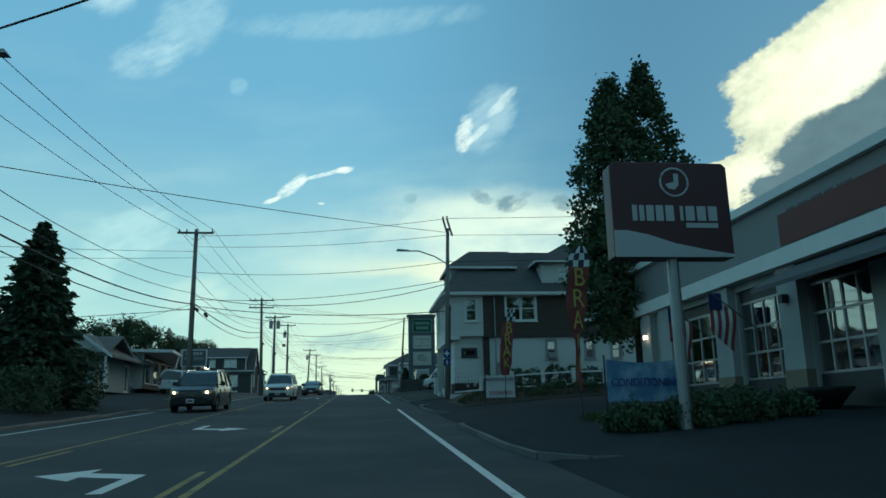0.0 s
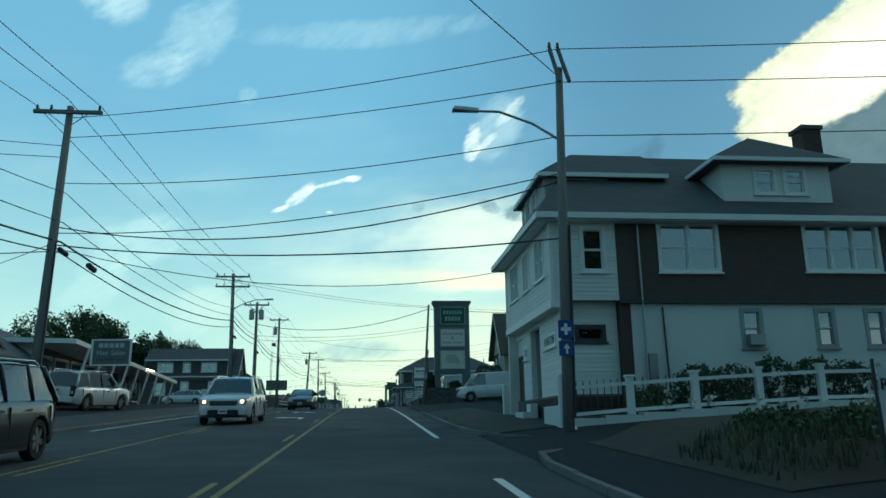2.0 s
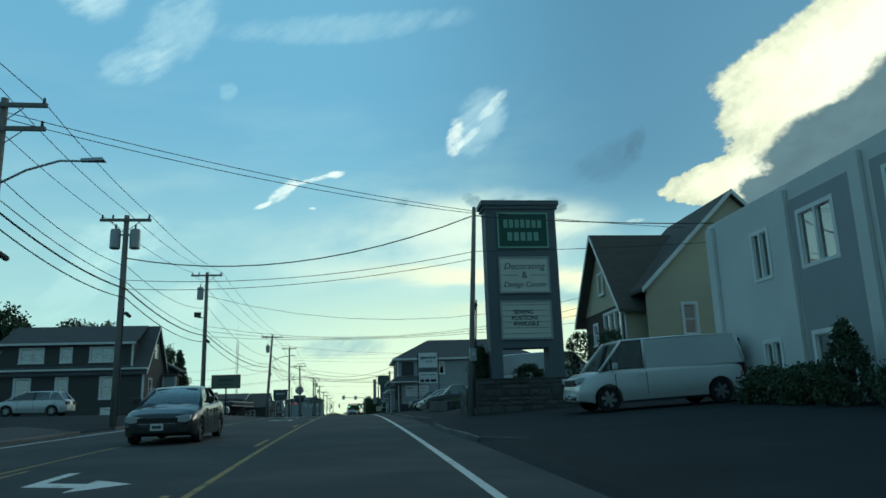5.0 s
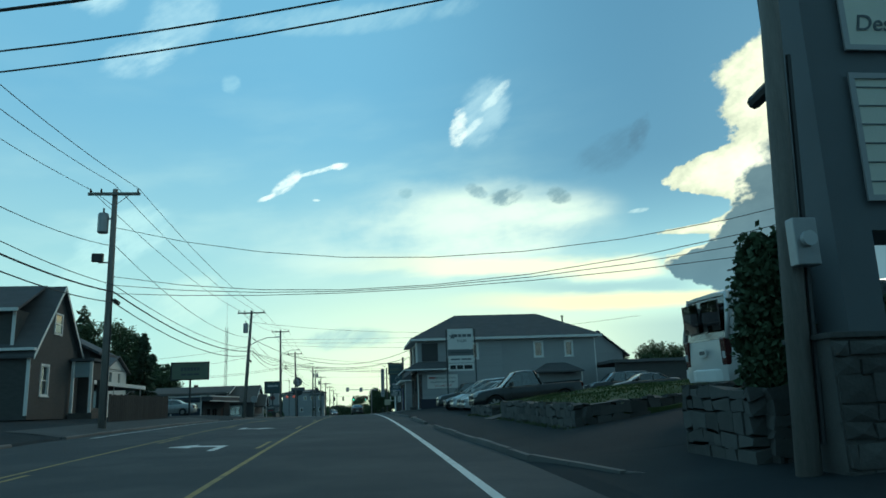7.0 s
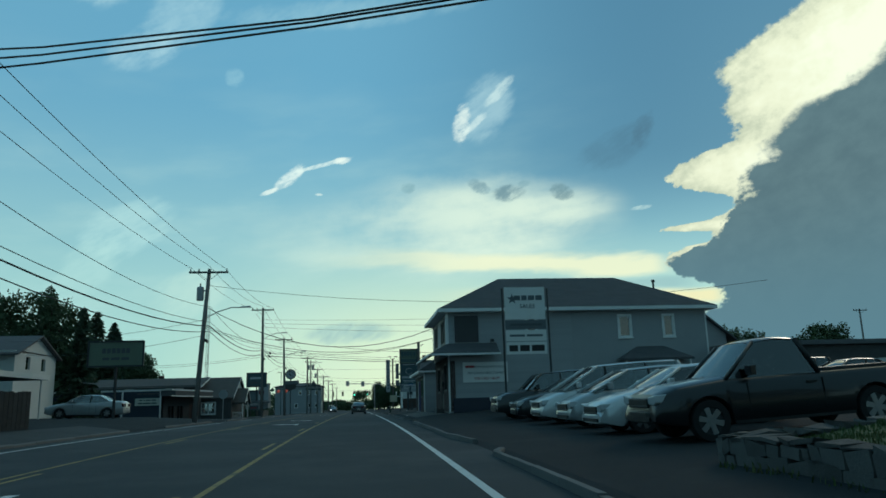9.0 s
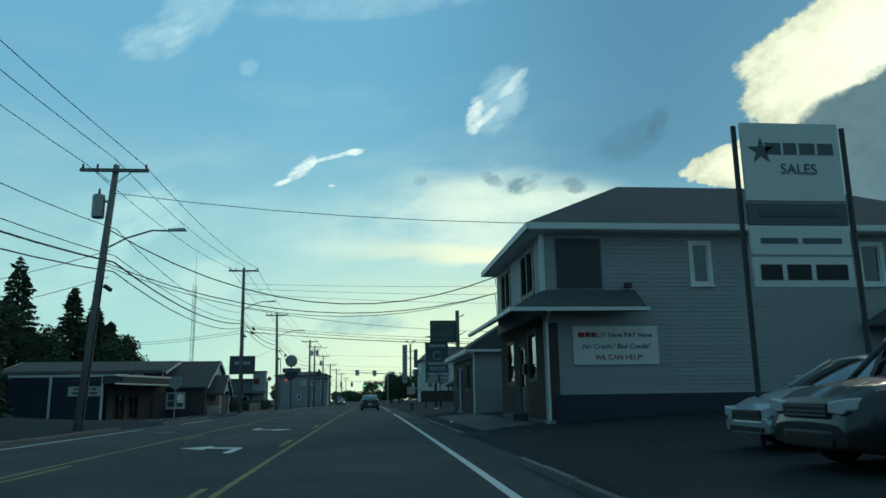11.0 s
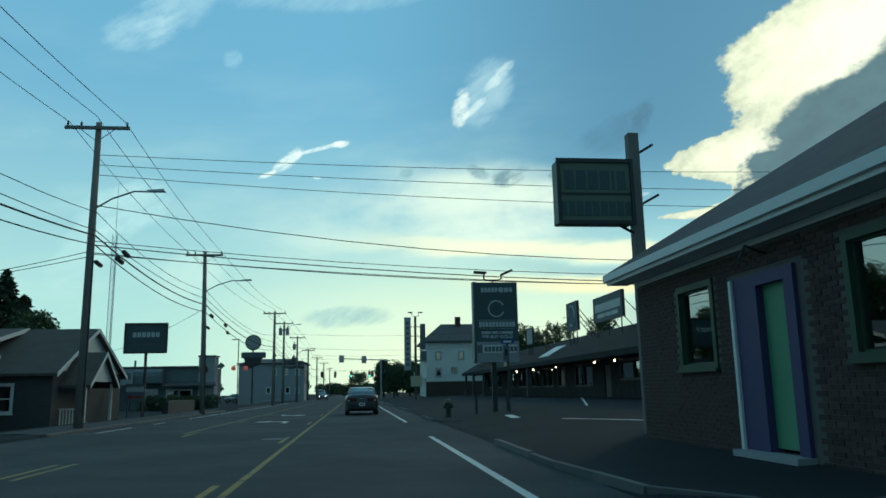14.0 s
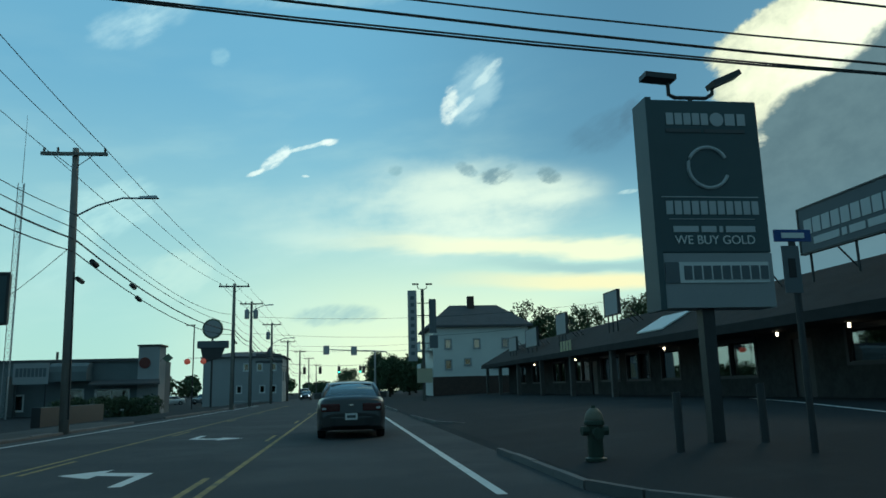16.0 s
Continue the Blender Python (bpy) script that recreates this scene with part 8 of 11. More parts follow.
LEFT_POLES = [(-10.3, 14.5, 9.9), (-9.95, 46.3, 10.7), (-9.8, 76.9, 9.9), (-9.75, 88.9, 9.35), (-10.2, 110.0, 10.5), (-9.4, 147.5, 9.9), (-10.08, 180.5, 11.7), (-9.68, 199.6, 10.2), (-8.8, 233.2, 10.0), (-9.02, 246.3, 10.1), (-8.6, 262.6, 9.5), (-8.4, 285.0, 8.9), (-8.4, 315.0, 9.0), (-8.4, 350.0, 9.2), (-8.4, 395.0, 9.2)]
utility_pole(*LEFT_POLES[0], lamp=(3.2, 7.7))
utility_pole(*LEFT_POLES[1], base=(-9.65, 45.0))
utility_pole(*LEFT_POLES[2], base=(-9.5, 76.2), arms=(0.0, 0.75), lamp=(2.6, 7.9), arm_len=2.5)
utility_pole(*LEFT_POLES[3], transformers=((-1, 8.3), (1, 8.3)))
utility_pole(*LEFT_POLES[4], transformers=((-1, 9.0),), flood=7.2)
utility_pole(*LEFT_POLES[5], base=(-9.9, 147.0), transformers=((-1, 8.3),), lamp=(2.6, 7.3), arm_len=2.5)
utility_pole(*LEFT_POLES[6], base=(-9.95, 180.2), lamp=(2.3, 8.9), arm_len=2.4)
utility_pole(*LEFT_POLES[7], base=(-9.42, 199.5), lamp=(2.6, 8.3), arm_len=2.3)
utility_pole(*LEFT_POLES[8], arm_len=2.4)
utility_pole(*LEFT_POLES[9], transformers=((-1, 8.9), (1, 8.9)), lamp=(1.8, 9.7))
utility_pole(*LEFT_POLES[10], transformers=((-1, 8.0),), lamp=(2.4, 7.6))
for q in LEFT_POLES[11:]:
    utility_pole(*q)
lamp_pole = utility_pole(5.02, 39.35, 9.45, base=(4.82, 39.5), arms=(), lamp=(-2.45, 8.15), girth=0.85, label="weathered wooden pole with a street lamp and insulators")
for xa, za, xb, zb_ in ((4.99, 9.05, 4.76, 9.95), (4.98, 9.95, 5.24, 9.05)):
    part("bracket", Geo().tube([(xa, 39.22, zr(39) + za), (xb, 39.22, zr(39) + zb_)], 0.055, 6), M["wood_pole"], lamp_pole)
for xi, zi_ in ((4.76, 9.95), (4.98, 9.95), (5.24, 9.0)):
    part("insulator", Geo().lathe([(0.02, 0), (0.05, 0.04), (0.05, 0.09), (0.03, 0.12), (0.045, 0.15), (0.015, 0.19)], (xi, 39.22, zr(39) + zi_), 8), M["porcelain"], lamp_pole)
utility_pole(5.27, 84.25, 8.55, base=(4.80, 84.3), arms=(), girth=0.75, label="plain weathered wooden pole beside the pylon sign")
utility_pole(74.0, 200.0, 13.0, label="distant wooden utility pole above the roofs")


def wire(points, sag, radius, name="overhead_wire", label="thin black overhead wire between poles", n=12):
    """One cable through its supports, hanging between them."""
    g = Geo()
    pts = []
    for a, b in zip(points, points[1:]):
        a, b = Vector(a), Vector(b)
        s = sag * (b - a).length / 32.0
        pts += [a.lerp(b, k / n) - Vector((0, 0, 4 * s * (k / n) * (1 - k / n))) for k in range(n)]
    pts.append(Vector(points[-1]))
    g.tube(pts, max(radius, 0.013), 5, False)
    return solid(name, g, M["cable"], label, "wire", "overhead wires", at=tuple(points[0]))


for off, up, sag, rad in ((-1.05, 0.0, 0.45, 0.012), (-0.05, 0.25, 0.5, 0.012), (1.05, 0.0, 0.45, 0.012)):
    wire([(-10.2 + off, -25, zr(-25) + 9.9 + up)] + [(x + off, y - 0.13, zr(y) + t + up - 0.02) for x, y, t in LEFT_POLES], sag, rad)
# heights on the poles at which the lower cables hang; further on they follow the pole's top
for hung, drop, sag, rad, lab in (
        ((7.3, 7.65, 7.4, 7.0, 7.9, 7.4, 8.1, 7.7, 7.5), 2.4, 0.9, 0.014, "black neutral wire along the poles"),
        ((6.4, 6.65, 6.8, 6.3, 6.2, 6.4, 7.4, 7.2, 6.7), 3.3, 0.6, 0.016, "black telephone cable strung along the poles"),
        ((6.0, 6.0, 6.45, 6.0, 5.9, 6.15, 7.2, 6.8, 6.2), 3.9, 0.7, 0.032, "thick black telephone cable strung along the poles"),
        ((5.6, 5.65, 6.0, 5.6, 5.45, 5.8, 6.85, 6.35, 5.9), 4.3, 0.8, 0.022, "black telephone cable with splices along the poles")):
    wire([(-10.04, -25, zr(-25) + hung[0])] + [(x + 0.16, y, zr(y) + (hung[k] if k < 9 else t - drop)) for k, (x, y, t) in enumerate(LEFT_POLES)], sag, rad, "telephone_cable", lab)
ZP = lambda k, up: (LEFT_POLES[k][0], LEFT_POLES[k][1], zr(LEFT_POLES[k][1]) + up)
R1 = lambda up: (5.02, 39.4, zr(39.0) + up)
for a, b, sag, rad in (
        (ZP(1, 10.3), R1(10.05), 0.5, 0.013), (ZP(1, 9.6), R1(9.1), 0.5, 0.013), (R1(10.05), (40, 34, zr(38) + 10.6), 0.3, 0.013), (R1(9.1), (40, 34, zr(38) + 9.4), 0.3, 0.013),
        (ZP(1, 8.0), R1(7.6), 0.8, 0.014), (R1(7.6), (30, 37, zr(38) + 8.2), 0.2, 0.014), (ZP(1, 6.5), R1(6.4), 1.73, 0.02), (ZP(1, 5.9), R1(4.9), 0.77, 0.022), (ZP(1, 6.3), R1(6.6), 0.9, 0.016),
        (ZP(0, 6.00), R1(9.25), 0.17, 0.012), (ZP(0, 7.0), (12, 2, 9.0), 0.6, 0.02), (ZP(0, 9.8), (14, 6, 12.5), 0.6, 0.02),
        (ZP(1, 5.8), (5.42, 49.85, zr(50) + 5.72), 1.84, 0.014),
        (ZP(3, 7.4), (5.22, 84.25, zr(84) + 8.2), 2.2, 0.026), (ZP(3, 6.4), (5.22, 84.25, zr(84) + 6.7), 1.0, 0.014), (ZP(3, 6.0), (5.22, 84.25, zr(84) + 6.4), 0.9, 0.012),
        ((5.22, 84.25, zr(84) + 8.2), (30, 84, zr(84) + 9.0), 0.9, 0.024), ((5.22, 84.25, zr(84) + 6.7), (30, 82, zr(84) + 8.0), 0.5, 0.012), (ZP(2, 9.5), (5.22, 84.25, zr(84) + 8.4), 0.5, 0.012), (ZP(2, 9.3), (5.22, 84.25, zr(84) + 8.3), 0.6, 0.012),
        ((5.22, 84.25, zr(84) + 8.4), (26, 90, zr(88) + 8.9), 0.4, 0.012),
        (ZP(4, 8.77), (30, 94.0, zr(110) + 11.62), 2.99, 0.012), (ZP(4, 6.58), (30, 92.8, zr(110) + 11.02), 2.52, 0.012), (ZP(4, 6.20), (30, 92.6, zr(110) + 9.04), 1.83, 0.012), (ZP(4, 5.83), (30, 92.5, zr(110) + 7.06), 1.15, 0.012),
        (ZP(5, 8.8), (26, 142, zr(140) + 7.9), 1.1, 0.012),
        ((-9.7, 147.7, zr(147.5) + 7.5), (5.41, 149.69, zr(149.7) + 5.97), 4.0, 0.022), ((-9.7, 147.7, zr(147.5) + 6.2), (5.41, 149.9, zr(149.9) + 5.3), 2.75, 0.018), ((-9.7, 147.7, zr(147.5) + 6.1), (5.41, 149.9, zr(149.9) + 5.3), 2.95, 0.012),
        (ZP(6, 10.4), (28, 182, zr(182) + 10.9), 0.3, 0.013), (ZP(6, 10.0), (28, 182, zr(182) + 9.9), 0.3, 0.013), (ZP(6, 9.6), (28, 182, zr(182) + 9.1), 0.4, 0.013), (ZP(6, 8.4), (28, 182, zr(182) + 7.2), 1.1, 0.018),
        (ZP(6, 7.0), (28, 182, zr(182) + 6.15), 0.6, 0.014), (ZP(6, 6.85), (28, 182, zr(182) + 5.75), 0.6, 0.02), (ZP(6, 6.55), (28, 182, zr(182) + 6.0), 0.7, 0.017), (ZP(6, 6.5), (28, 182, zr(182) + 5.6), 0.5, 0.014),
        (ZP(9, 8.6), (30, 240, zr(240) + 9.6), 0.8, 0.013), (ZP(9, 7.0), (20, 246, zr(240) + 7.2), 0.8, 0.013), (ZP(10, 6.8), (14, 262, zr(262) + 7.0), 0.6, 0.013), (ZP(10, 6.3), (14, 262, zr(262) + 6.2), 0.6, 0.013),
        (ZP(1, 6.0), (-30, 60, zr(60) + 4.5), 0.8, 0.013), (ZP(1, 9.3), (-45, 30, zr(40) + 9.0), 0.6, 0.013), (ZP(1, 8.9), (-45, 32, zr(40) + 8.2), 0.6, 0.013), (ZP(1, 5.7), (-40, 38, zr(40) + 4.8), 0.7, 0.018), (ZP(5, 5.6), (-30, 165, zr(160) + 6.0), 0.7, 0.013), (ZP(5, 6.6), (-40, 172, zr(160) + 8.6), 0.9, 0.013), (ZP(7, 6.5), (-20, 212, zr(210) + 4.3), 0.6, 0.012), (ZP(6, 6.6), (-30, 192, zr(190) + 6.6), 0.7, 0.015), (ZP(6, 6.4), (-30, 190, zr(190) + 6.2), 0.7, 0.015)):
    wire([a, b], sag, rad)
# splices along the cables
for k, f_, up in ((6, 0.08, 6.6), (6, 0.12, 7.0), (7, 0.06, 6.35), (7, 0.25, 5.75), (7, 0.22, 6.2), (1, 0.06, 5.55)):
    a, b = LEFT_POLES[k], LEFT_POLES[k + 1]
    y = a[1] + (b[1] - a[1]) * f_
    solid("cable_splice", Geo().tube([(-9.55, y, zr(y) + up), (-9.55, y + 0.6, zr(y) + up - 0.06)], 0.1, 8), M["cable"], "black cable splice case hanging on the wires", "splice case", "splice cases", at=(-9.55, y, zr(y) + up))


def hospital_signs():
    s = thing("hospital_sign", (4.83, 39.3, gz(4.83, 39.3)), "two blue square direction signs fixed to the pole", "sign")
    z = zr(38.4)
    m = Matrix.Translation((4.83, 39.32, z + 0.55)) @ Matrix.Diagonal((0.78, 1, 0.78, 1))
    for z0, z1 in ((2.4, 2.95), (1.85, 2.3)):
        part("plate", Geo().box(-0.24, 0.24, -0.015, 0.0, z0, z1, m), M["sign_blue"], s)
    part("cross", Geo().panel([-0.16, -0.05, 0.05, 0.16], [2.5, 2.62, 2.73, 2.85], [(-0.16, -0.05, 2.5, 2.62), (0.05, 0.16, 2.5, 2.62), (-0.16, -0.05, 2.73, 2.85), (0.05, 0.16, 2.73, 2.85)], -0.022, -0.0155, m), M["ink_white"], s)
    part("arrow", Geo().prism([(-0.03, 1.92), (0.03, 1.92), (0.03, 2.08), (0.11, 2.08), (0, 2.23), (-0.11, 2.08), (-0.03, 2.08)], -0.022, -0.0155, "y", m), M["ink_white"], s)


hospital_signs()


def garage_pylon():
    z, y = zr(12.7), 12.74
    s = thing("pylon_sign", (6.0, y, gz(6, y)), "maroon garage sign box with a pale swoosh on a steel pole", "sign")
    part("pole", Geo().tube([(6.0, y + 0.2, gz(6, y) - 0.3), (6.0, y + 0.2, z + 3.4)], 0.11, 12), M["metal_grey"], s)
    out = [(4.84, z + 3.36), (7.14, z + 3.36), (7.14, z + 5.12), (7.05, z + 5.2), (4.93, z + 5.2), (4.84, z + 5.12)]
    part("cabinet", Geo().prism(out, y, y + 0.42, "y"), M["maroon"], s, bevel=0.03)
    part("swoosh", Geo().prism([(4.85, z + 3.365), (7.13, z + 3.365), (7.13, z + 3.42), (6.6, z + 3.5), (6.0, z + 3.62), (5.5, z + 3.78), (5.1, z + 3.86), (4.85, z + 3.86)], y - 0.03, y - 0.004, "y"), M["ink_silver"], s, "pale silver swoosh panel")
    ring = [(6.07 + 0.27 * math.cos(math.tau * k / 24), y - 0.012, z + 4.8 + 0.27 * math.sin(math.tau * k / 24)) for k in range(25)]
    part("emblem_ring", Geo().tube(ring, 0.022, 6), M["ink_silver"], s)
    part("emblem", Geo().prism([(6.07, z + 4.97), (6.16, z + 4.97), (6.16, z + 4.75), (6.08, z + 4.66), (5.95, z + 4.68), (5.9, z + 4.76), (6.02, z + 4.8), (6.07, z + 4.8)], y - 0.018, y - 0.004, "y"), M["ink_silver"], s)
    bars(s, (5.62, y - 0.004, z + 4.2), [0.09, 0.09, 0.14, 0.14, 0.16], 0.3, 0.045, M["ink_silver"])
    bars(s, (6.5, y - 0.004, z + 4.2), [0.06, 0.17, 0.17, 0.17], 0.28, 0.05, M["ink_silver"])
    bars(s, (6.55, y - 0.004, z + 3.97), [0.62], 0.09, 0.03, M["ink_silver"])


garage_pylon()


def feather_flag(x, y, tall, label, furled=True):
    z = gz(x, y)
    s = thing("feather_flag", (x, y, z), label, "flag", "feather flags")
    sway = lambda h: (-0.48 * (h / tall) * (1 - h / tall) + 0.12 * (h / tall) ** 2) if furled else 0.34 * (h / tall) ** 3
    pole = [(x + sway(h), y + 0.04, z + h) for h in np.linspace(0, tall, 14)]
    part("flag_pole", Geo().tube(pole, 0.014, 6), M["metal_dark"], s)
    hem = (0.17 if furled else 0.3) * tall

    def half(h):
        """Half the width of the wind-twisted cloth."""
        k = h / tall
        if not furled:
            return 0.23 * min(1.0, 0.45 + 0.55 * (1 - k) / 0.1) * min(1.0, 0.55 + (k - 0.3) / 0.25)
        w = 0.06 + 0.19 * min(1.0, max(0.0, (k - 0.46) / 0.2)) ** 0.8
        return w * min(1.0, max(0.25, (k - 0.15) / 0.1)) * min(1.0, 0.35 + 0.65 * (1 - k) / 0.06)

    def cloth(h0, h1, u0, u1, lift=0.0, n=10):
        g, vs = Geo(), []
        for k in range(n + 1):
            h = h0 + (h1 - h0) * k / n
            for q in range(6):
                u = u0 + (u1 - u0) * q / 5
                fold = 0.05 * math.sin(h * 4 + u * 2.5) + 0.05 * abs(u) * math.sin(h * 7)
                vs.append((x + sway(h) + half(h) * u, y - 0.03 - lift + 0.7 * fold, z + h))
        g.add(vs, [(6 * k + q, 6 * k + q + 1, 6 * k + q + 7, 6 * k + q + 6) for k in range(n) for q in range(5)])
        return g
    part("cloth", cloth(hem, tall - 0.5, -1, 1, n=30), M["flag_red"], s, "red cloth with folds")
    for r in range(3):
        for c in range(4):
            h0 = tall - 0.5 + r * 0.165
            part("check", cloth(h0, h0 + 0.165, -1 + c / 2, -0.5 + c / 2, 0.002, 2), M["flag_white"] if (r + c) % 2 else M["sign_navy"], s)
    for k, ch in enumerate("BRAKES"):
        h = tall - 0.78 - k * 0.145 * (tall - 0.6)
        if h > hem + 0.1:
            lettering(ch, s, (x + sway(h) + 0.02, y - 0.1, z + h), 0.62 if k < 3 else 0.5, M["flag_yellow"], squeeze=min(0.85, 3.2 * half(h)))


feather_flag(5.3, 16.7, 4.05, "tall red feather flag with yellow letters and chequered head")
feather_flag(5.62, 27.5, 3.6, "tall red feather flag with yellow letters beside the driveway", False)


def lot_banner(x0, x1, y, z0, z1, material, label, words, ink):
    z = zr(y)
    s = thing("yard_banner", ((x0 + x1) / 2, y, gz(x0, y)), label, "banner", "yard banners")
    for x in (x0 - 0.03, x1 + 0.03):
        part("stake", Geo().tube([(x, y + 0.02, gz(x, y) - 0.2), (x, y + 0.02, z + z1 + 0.08)], 0.018, 6), M["metal_dark"], s)
    g, n = Geo(), 10
    vs = []
    for k in range(n + 1):
        u = k / n
        dip = 0.09 * math.sin(math.pi * u) * (z1 - z0)
        for q in range(5):
            v = q / 4
            vs.append((x0 + (x1 - x0) * u, y + 0.025 * math.sin(6 * u + 3 * v), z + z0 + (z1 - z0) * v - dip * v))
    g.add(vs, [(5 * k + q, 5 * k + q + 1, 5 * k + q + 6, 5 * k + q + 5) for k in range(n) for q in range(4)])
    part("sheet", g, material, s)
    for k, (text, size, up) in enumerate(words):
        lettering(text, s, ((x0 + x1) / 2, y - 0.035, z + up), size, ink[k % len(ink)], squeeze=0.85)


lot_banner(5.12, 6.26, 28.9, 0.5, 1.38, M["flag_white"], "white vinyl banner with printed words on stakes", [("RADIATOR FLUSH", 0.17, 1.2), ("EXCHANGE", 0.2, 0.68)], [M["sign_navy"], M["ink_red"]])
lot_banner(4.92, 6.45, 13.9, 0.74, 1.55, M["banner_blue"], "creased blue vinyl banner tied to stakes", [("CONDITIONING", 0.22, 1.1)], [M["sign_blue"]])


def stones(parent, x0, x1, y, z0, z1):
    """Rough stones laid in uneven courses on a wall that faces -y."""
    rnd = random.Random(21)
    z = z0
    while z < z1 - 0.08:
        hh = min(rnd.uniform(0.16, 0.3), z1 - z)
        u = x0 - rnd.uniform(0, 0.3)
        while u < x1:
            w = rnd.uniform(0.25, 0.6)
            a, b = max(x0, u) + 0.008, min(x1, u + w) - 0.008
            if b - a > 0.08:
                j = lambda: rnd.uniform(-0.022, 0.022)
                f = y - rnd.uniform(0.02, 0.05)
                rim = [(a + j(), f, z + j() + 0.012), (b + j(), f, z + j() + 0.012), (b + j(), f, z + hh + j() - 0.012), (a + j(), f, z + hh + j() - 0.012)]
                g = Geo()
                g.add(rim + [(p[0], y + 0.02, p[2]) for p in rim] + [((a + b) / 2 + j(), f - rnd.uniform(0.01, 0.04), z + hh / 2 + j())],
                      [(0, 1, 8), (1, 2, 8), (2, 3, 8), (3, 0, 8), (0, 4, 5, 1), (1, 5, 6, 2), (2, 6, 7, 3), (3, 7, 4, 0)])
                part("stone", g, M["stone"], parent)
            u += w
        z += hh


def pylon_tower():
    y0, z = 84.75, zr(85)
    s = thing("tower_sign", (7.1, y0 + 0.4, gz(7, y0)), "tall slate-grey tower sign with three framed panels", "sign")
    hole = (6.27, 8.17, 1.57, 2.79)
    m = Matrix.Translation((0, y0, z))
    part("tower", Geo().panel([5.8, 8.8, *hole[:2]], [-0.6, 8.75, *hole[2:]], [hole], 0, 0.85, m), M["sign_slate"], s)
    part("cap", Geo().box(5.63, 8.95, y0 - 0.14, y0 + 1.0, z + 8.75, z + 8.95).box(5.71, 8.89, y0 - 0.07, y0 + 0.93, z + 8.6, z + 8.752), M["sign_slate"], s)
    for a, b, c, d, mn in ((6.33, 8.4, 6.95, 8.38, "sign_green"), (6.31, 8.35, 5.06, 6.49, "sign_cream"), (6.29, 8.34, 3.17, 4.66, "sign_cream")):
        p = part("panel", Geo().box(a, b, y0 - 0.05, y0 - 0.003, z + c, z + d), M[mn], s)
        part("panel_rim", Geo().panel([a - 0.05, a + 0.02, b - 0.02, b + 0.05], [c - 0.05, c + 0.02, d - 0.02, d + 0.05], [(a + 0.02, b - 0.02, c + 0.02, d - 0.02)], -0.08, -0.051, m), M["siding_grey"] if mn != "sign_green" else M["ink_green"], p)
    bars(s, (7.36, y0 - 0.055, z + 7.95), [0.17] * 7, 0.36, 0.07, M["ink_green"])
    bars(s, (7.36, y0 - 0.055, z + 7.4), [0.2] * 5, 0.36, 0.08, M["ink_green"])
    lettering("Decorating", s, (7.33, y0 - 0.058, z + 6.13), 0.38, M["sign_slate"], lean=0.2)
    lettering("&", s, (7.33, y0 - 0.058, z + 5.76), 0.4, M["sign_slate"])
    lettering("Design Center", s, (7.33, y0 - 0.058, z + 5.37), 0.30, M["sign_slate"], lean=0.2)
    for x in (6.73, 7.93):
        part("rule", Geo().box(x - 0.33, x + 0.33, y0 - 0.058, y0 - 0.0505, z + 5.75, z + 5.77), M["sign_slate"], s)
    for k, w in enumerate(("SEWING", "POSITIONS", "AVAILABLE")):
        lettering(w, s, (7.2 + 0.05 * k, y0 - 0.06, z + 4.23 - 0.24 * k), 0.26, M["ink_black"], squeeze=0.85)
    for k in range(6):
        part("letter_rail", Geo().box(6.32, 8.31, y0 - 0.062, y0 - 0.051, z + 3.35 + 0.235 * k, z + 3.365 + 0.235 * k), M["sign_slate"], s)
    w = thing("sign_planter", (7, 84.3, gz(7, 84)), "low dark stone planter wall below the tower sign", "planter")
    part("planter_wall", Geo().box(5.02, 9.4, 83.96, 84.7, gz(6, 84) - 0.4, z + 1.5), M["stone"], w)
    for k in range(5):
        part("coping_stone", Geo().box(4.98 + 0.9 * k, 5.87 + 0.9 * k, 83.9, 84.74, z + 1.5, z + 1.56), M["stone"], w, bevel=0.01)
    stones(w, 5.02, 9.4, 83.96, gz(6, 84) - 0.2, z + 1.49)
    e = thing("meter_cabinet", (4.9, 84.1, gz(4.9, 84)), "grey metal meter box fixed to the pole", "meter box")
    part("box", Geo().box(4.82, 5.08, 83.98, 84.13, z + 2.25, z + 2.75), M["metal_grey"], e, bevel=0.015)
    part("dial", Geo().tube([(4.95, 83.98, z + 2.52), (4.95, 83.92, z + 2.52)], 0.08, 12), M["lens_clear"], e)
    st = thing("marker_post", (9.05, 83.6, gz(9, 83.6)), "thin pale metal stake", "stake")
    part("stake", Geo().tube([(9.0, 83.5, gz(9, 83.5) - 0.1), (9.05, 83.5, z + 1.7)], 0.02, 6), M["galvanised"], st)


pylon_tower()


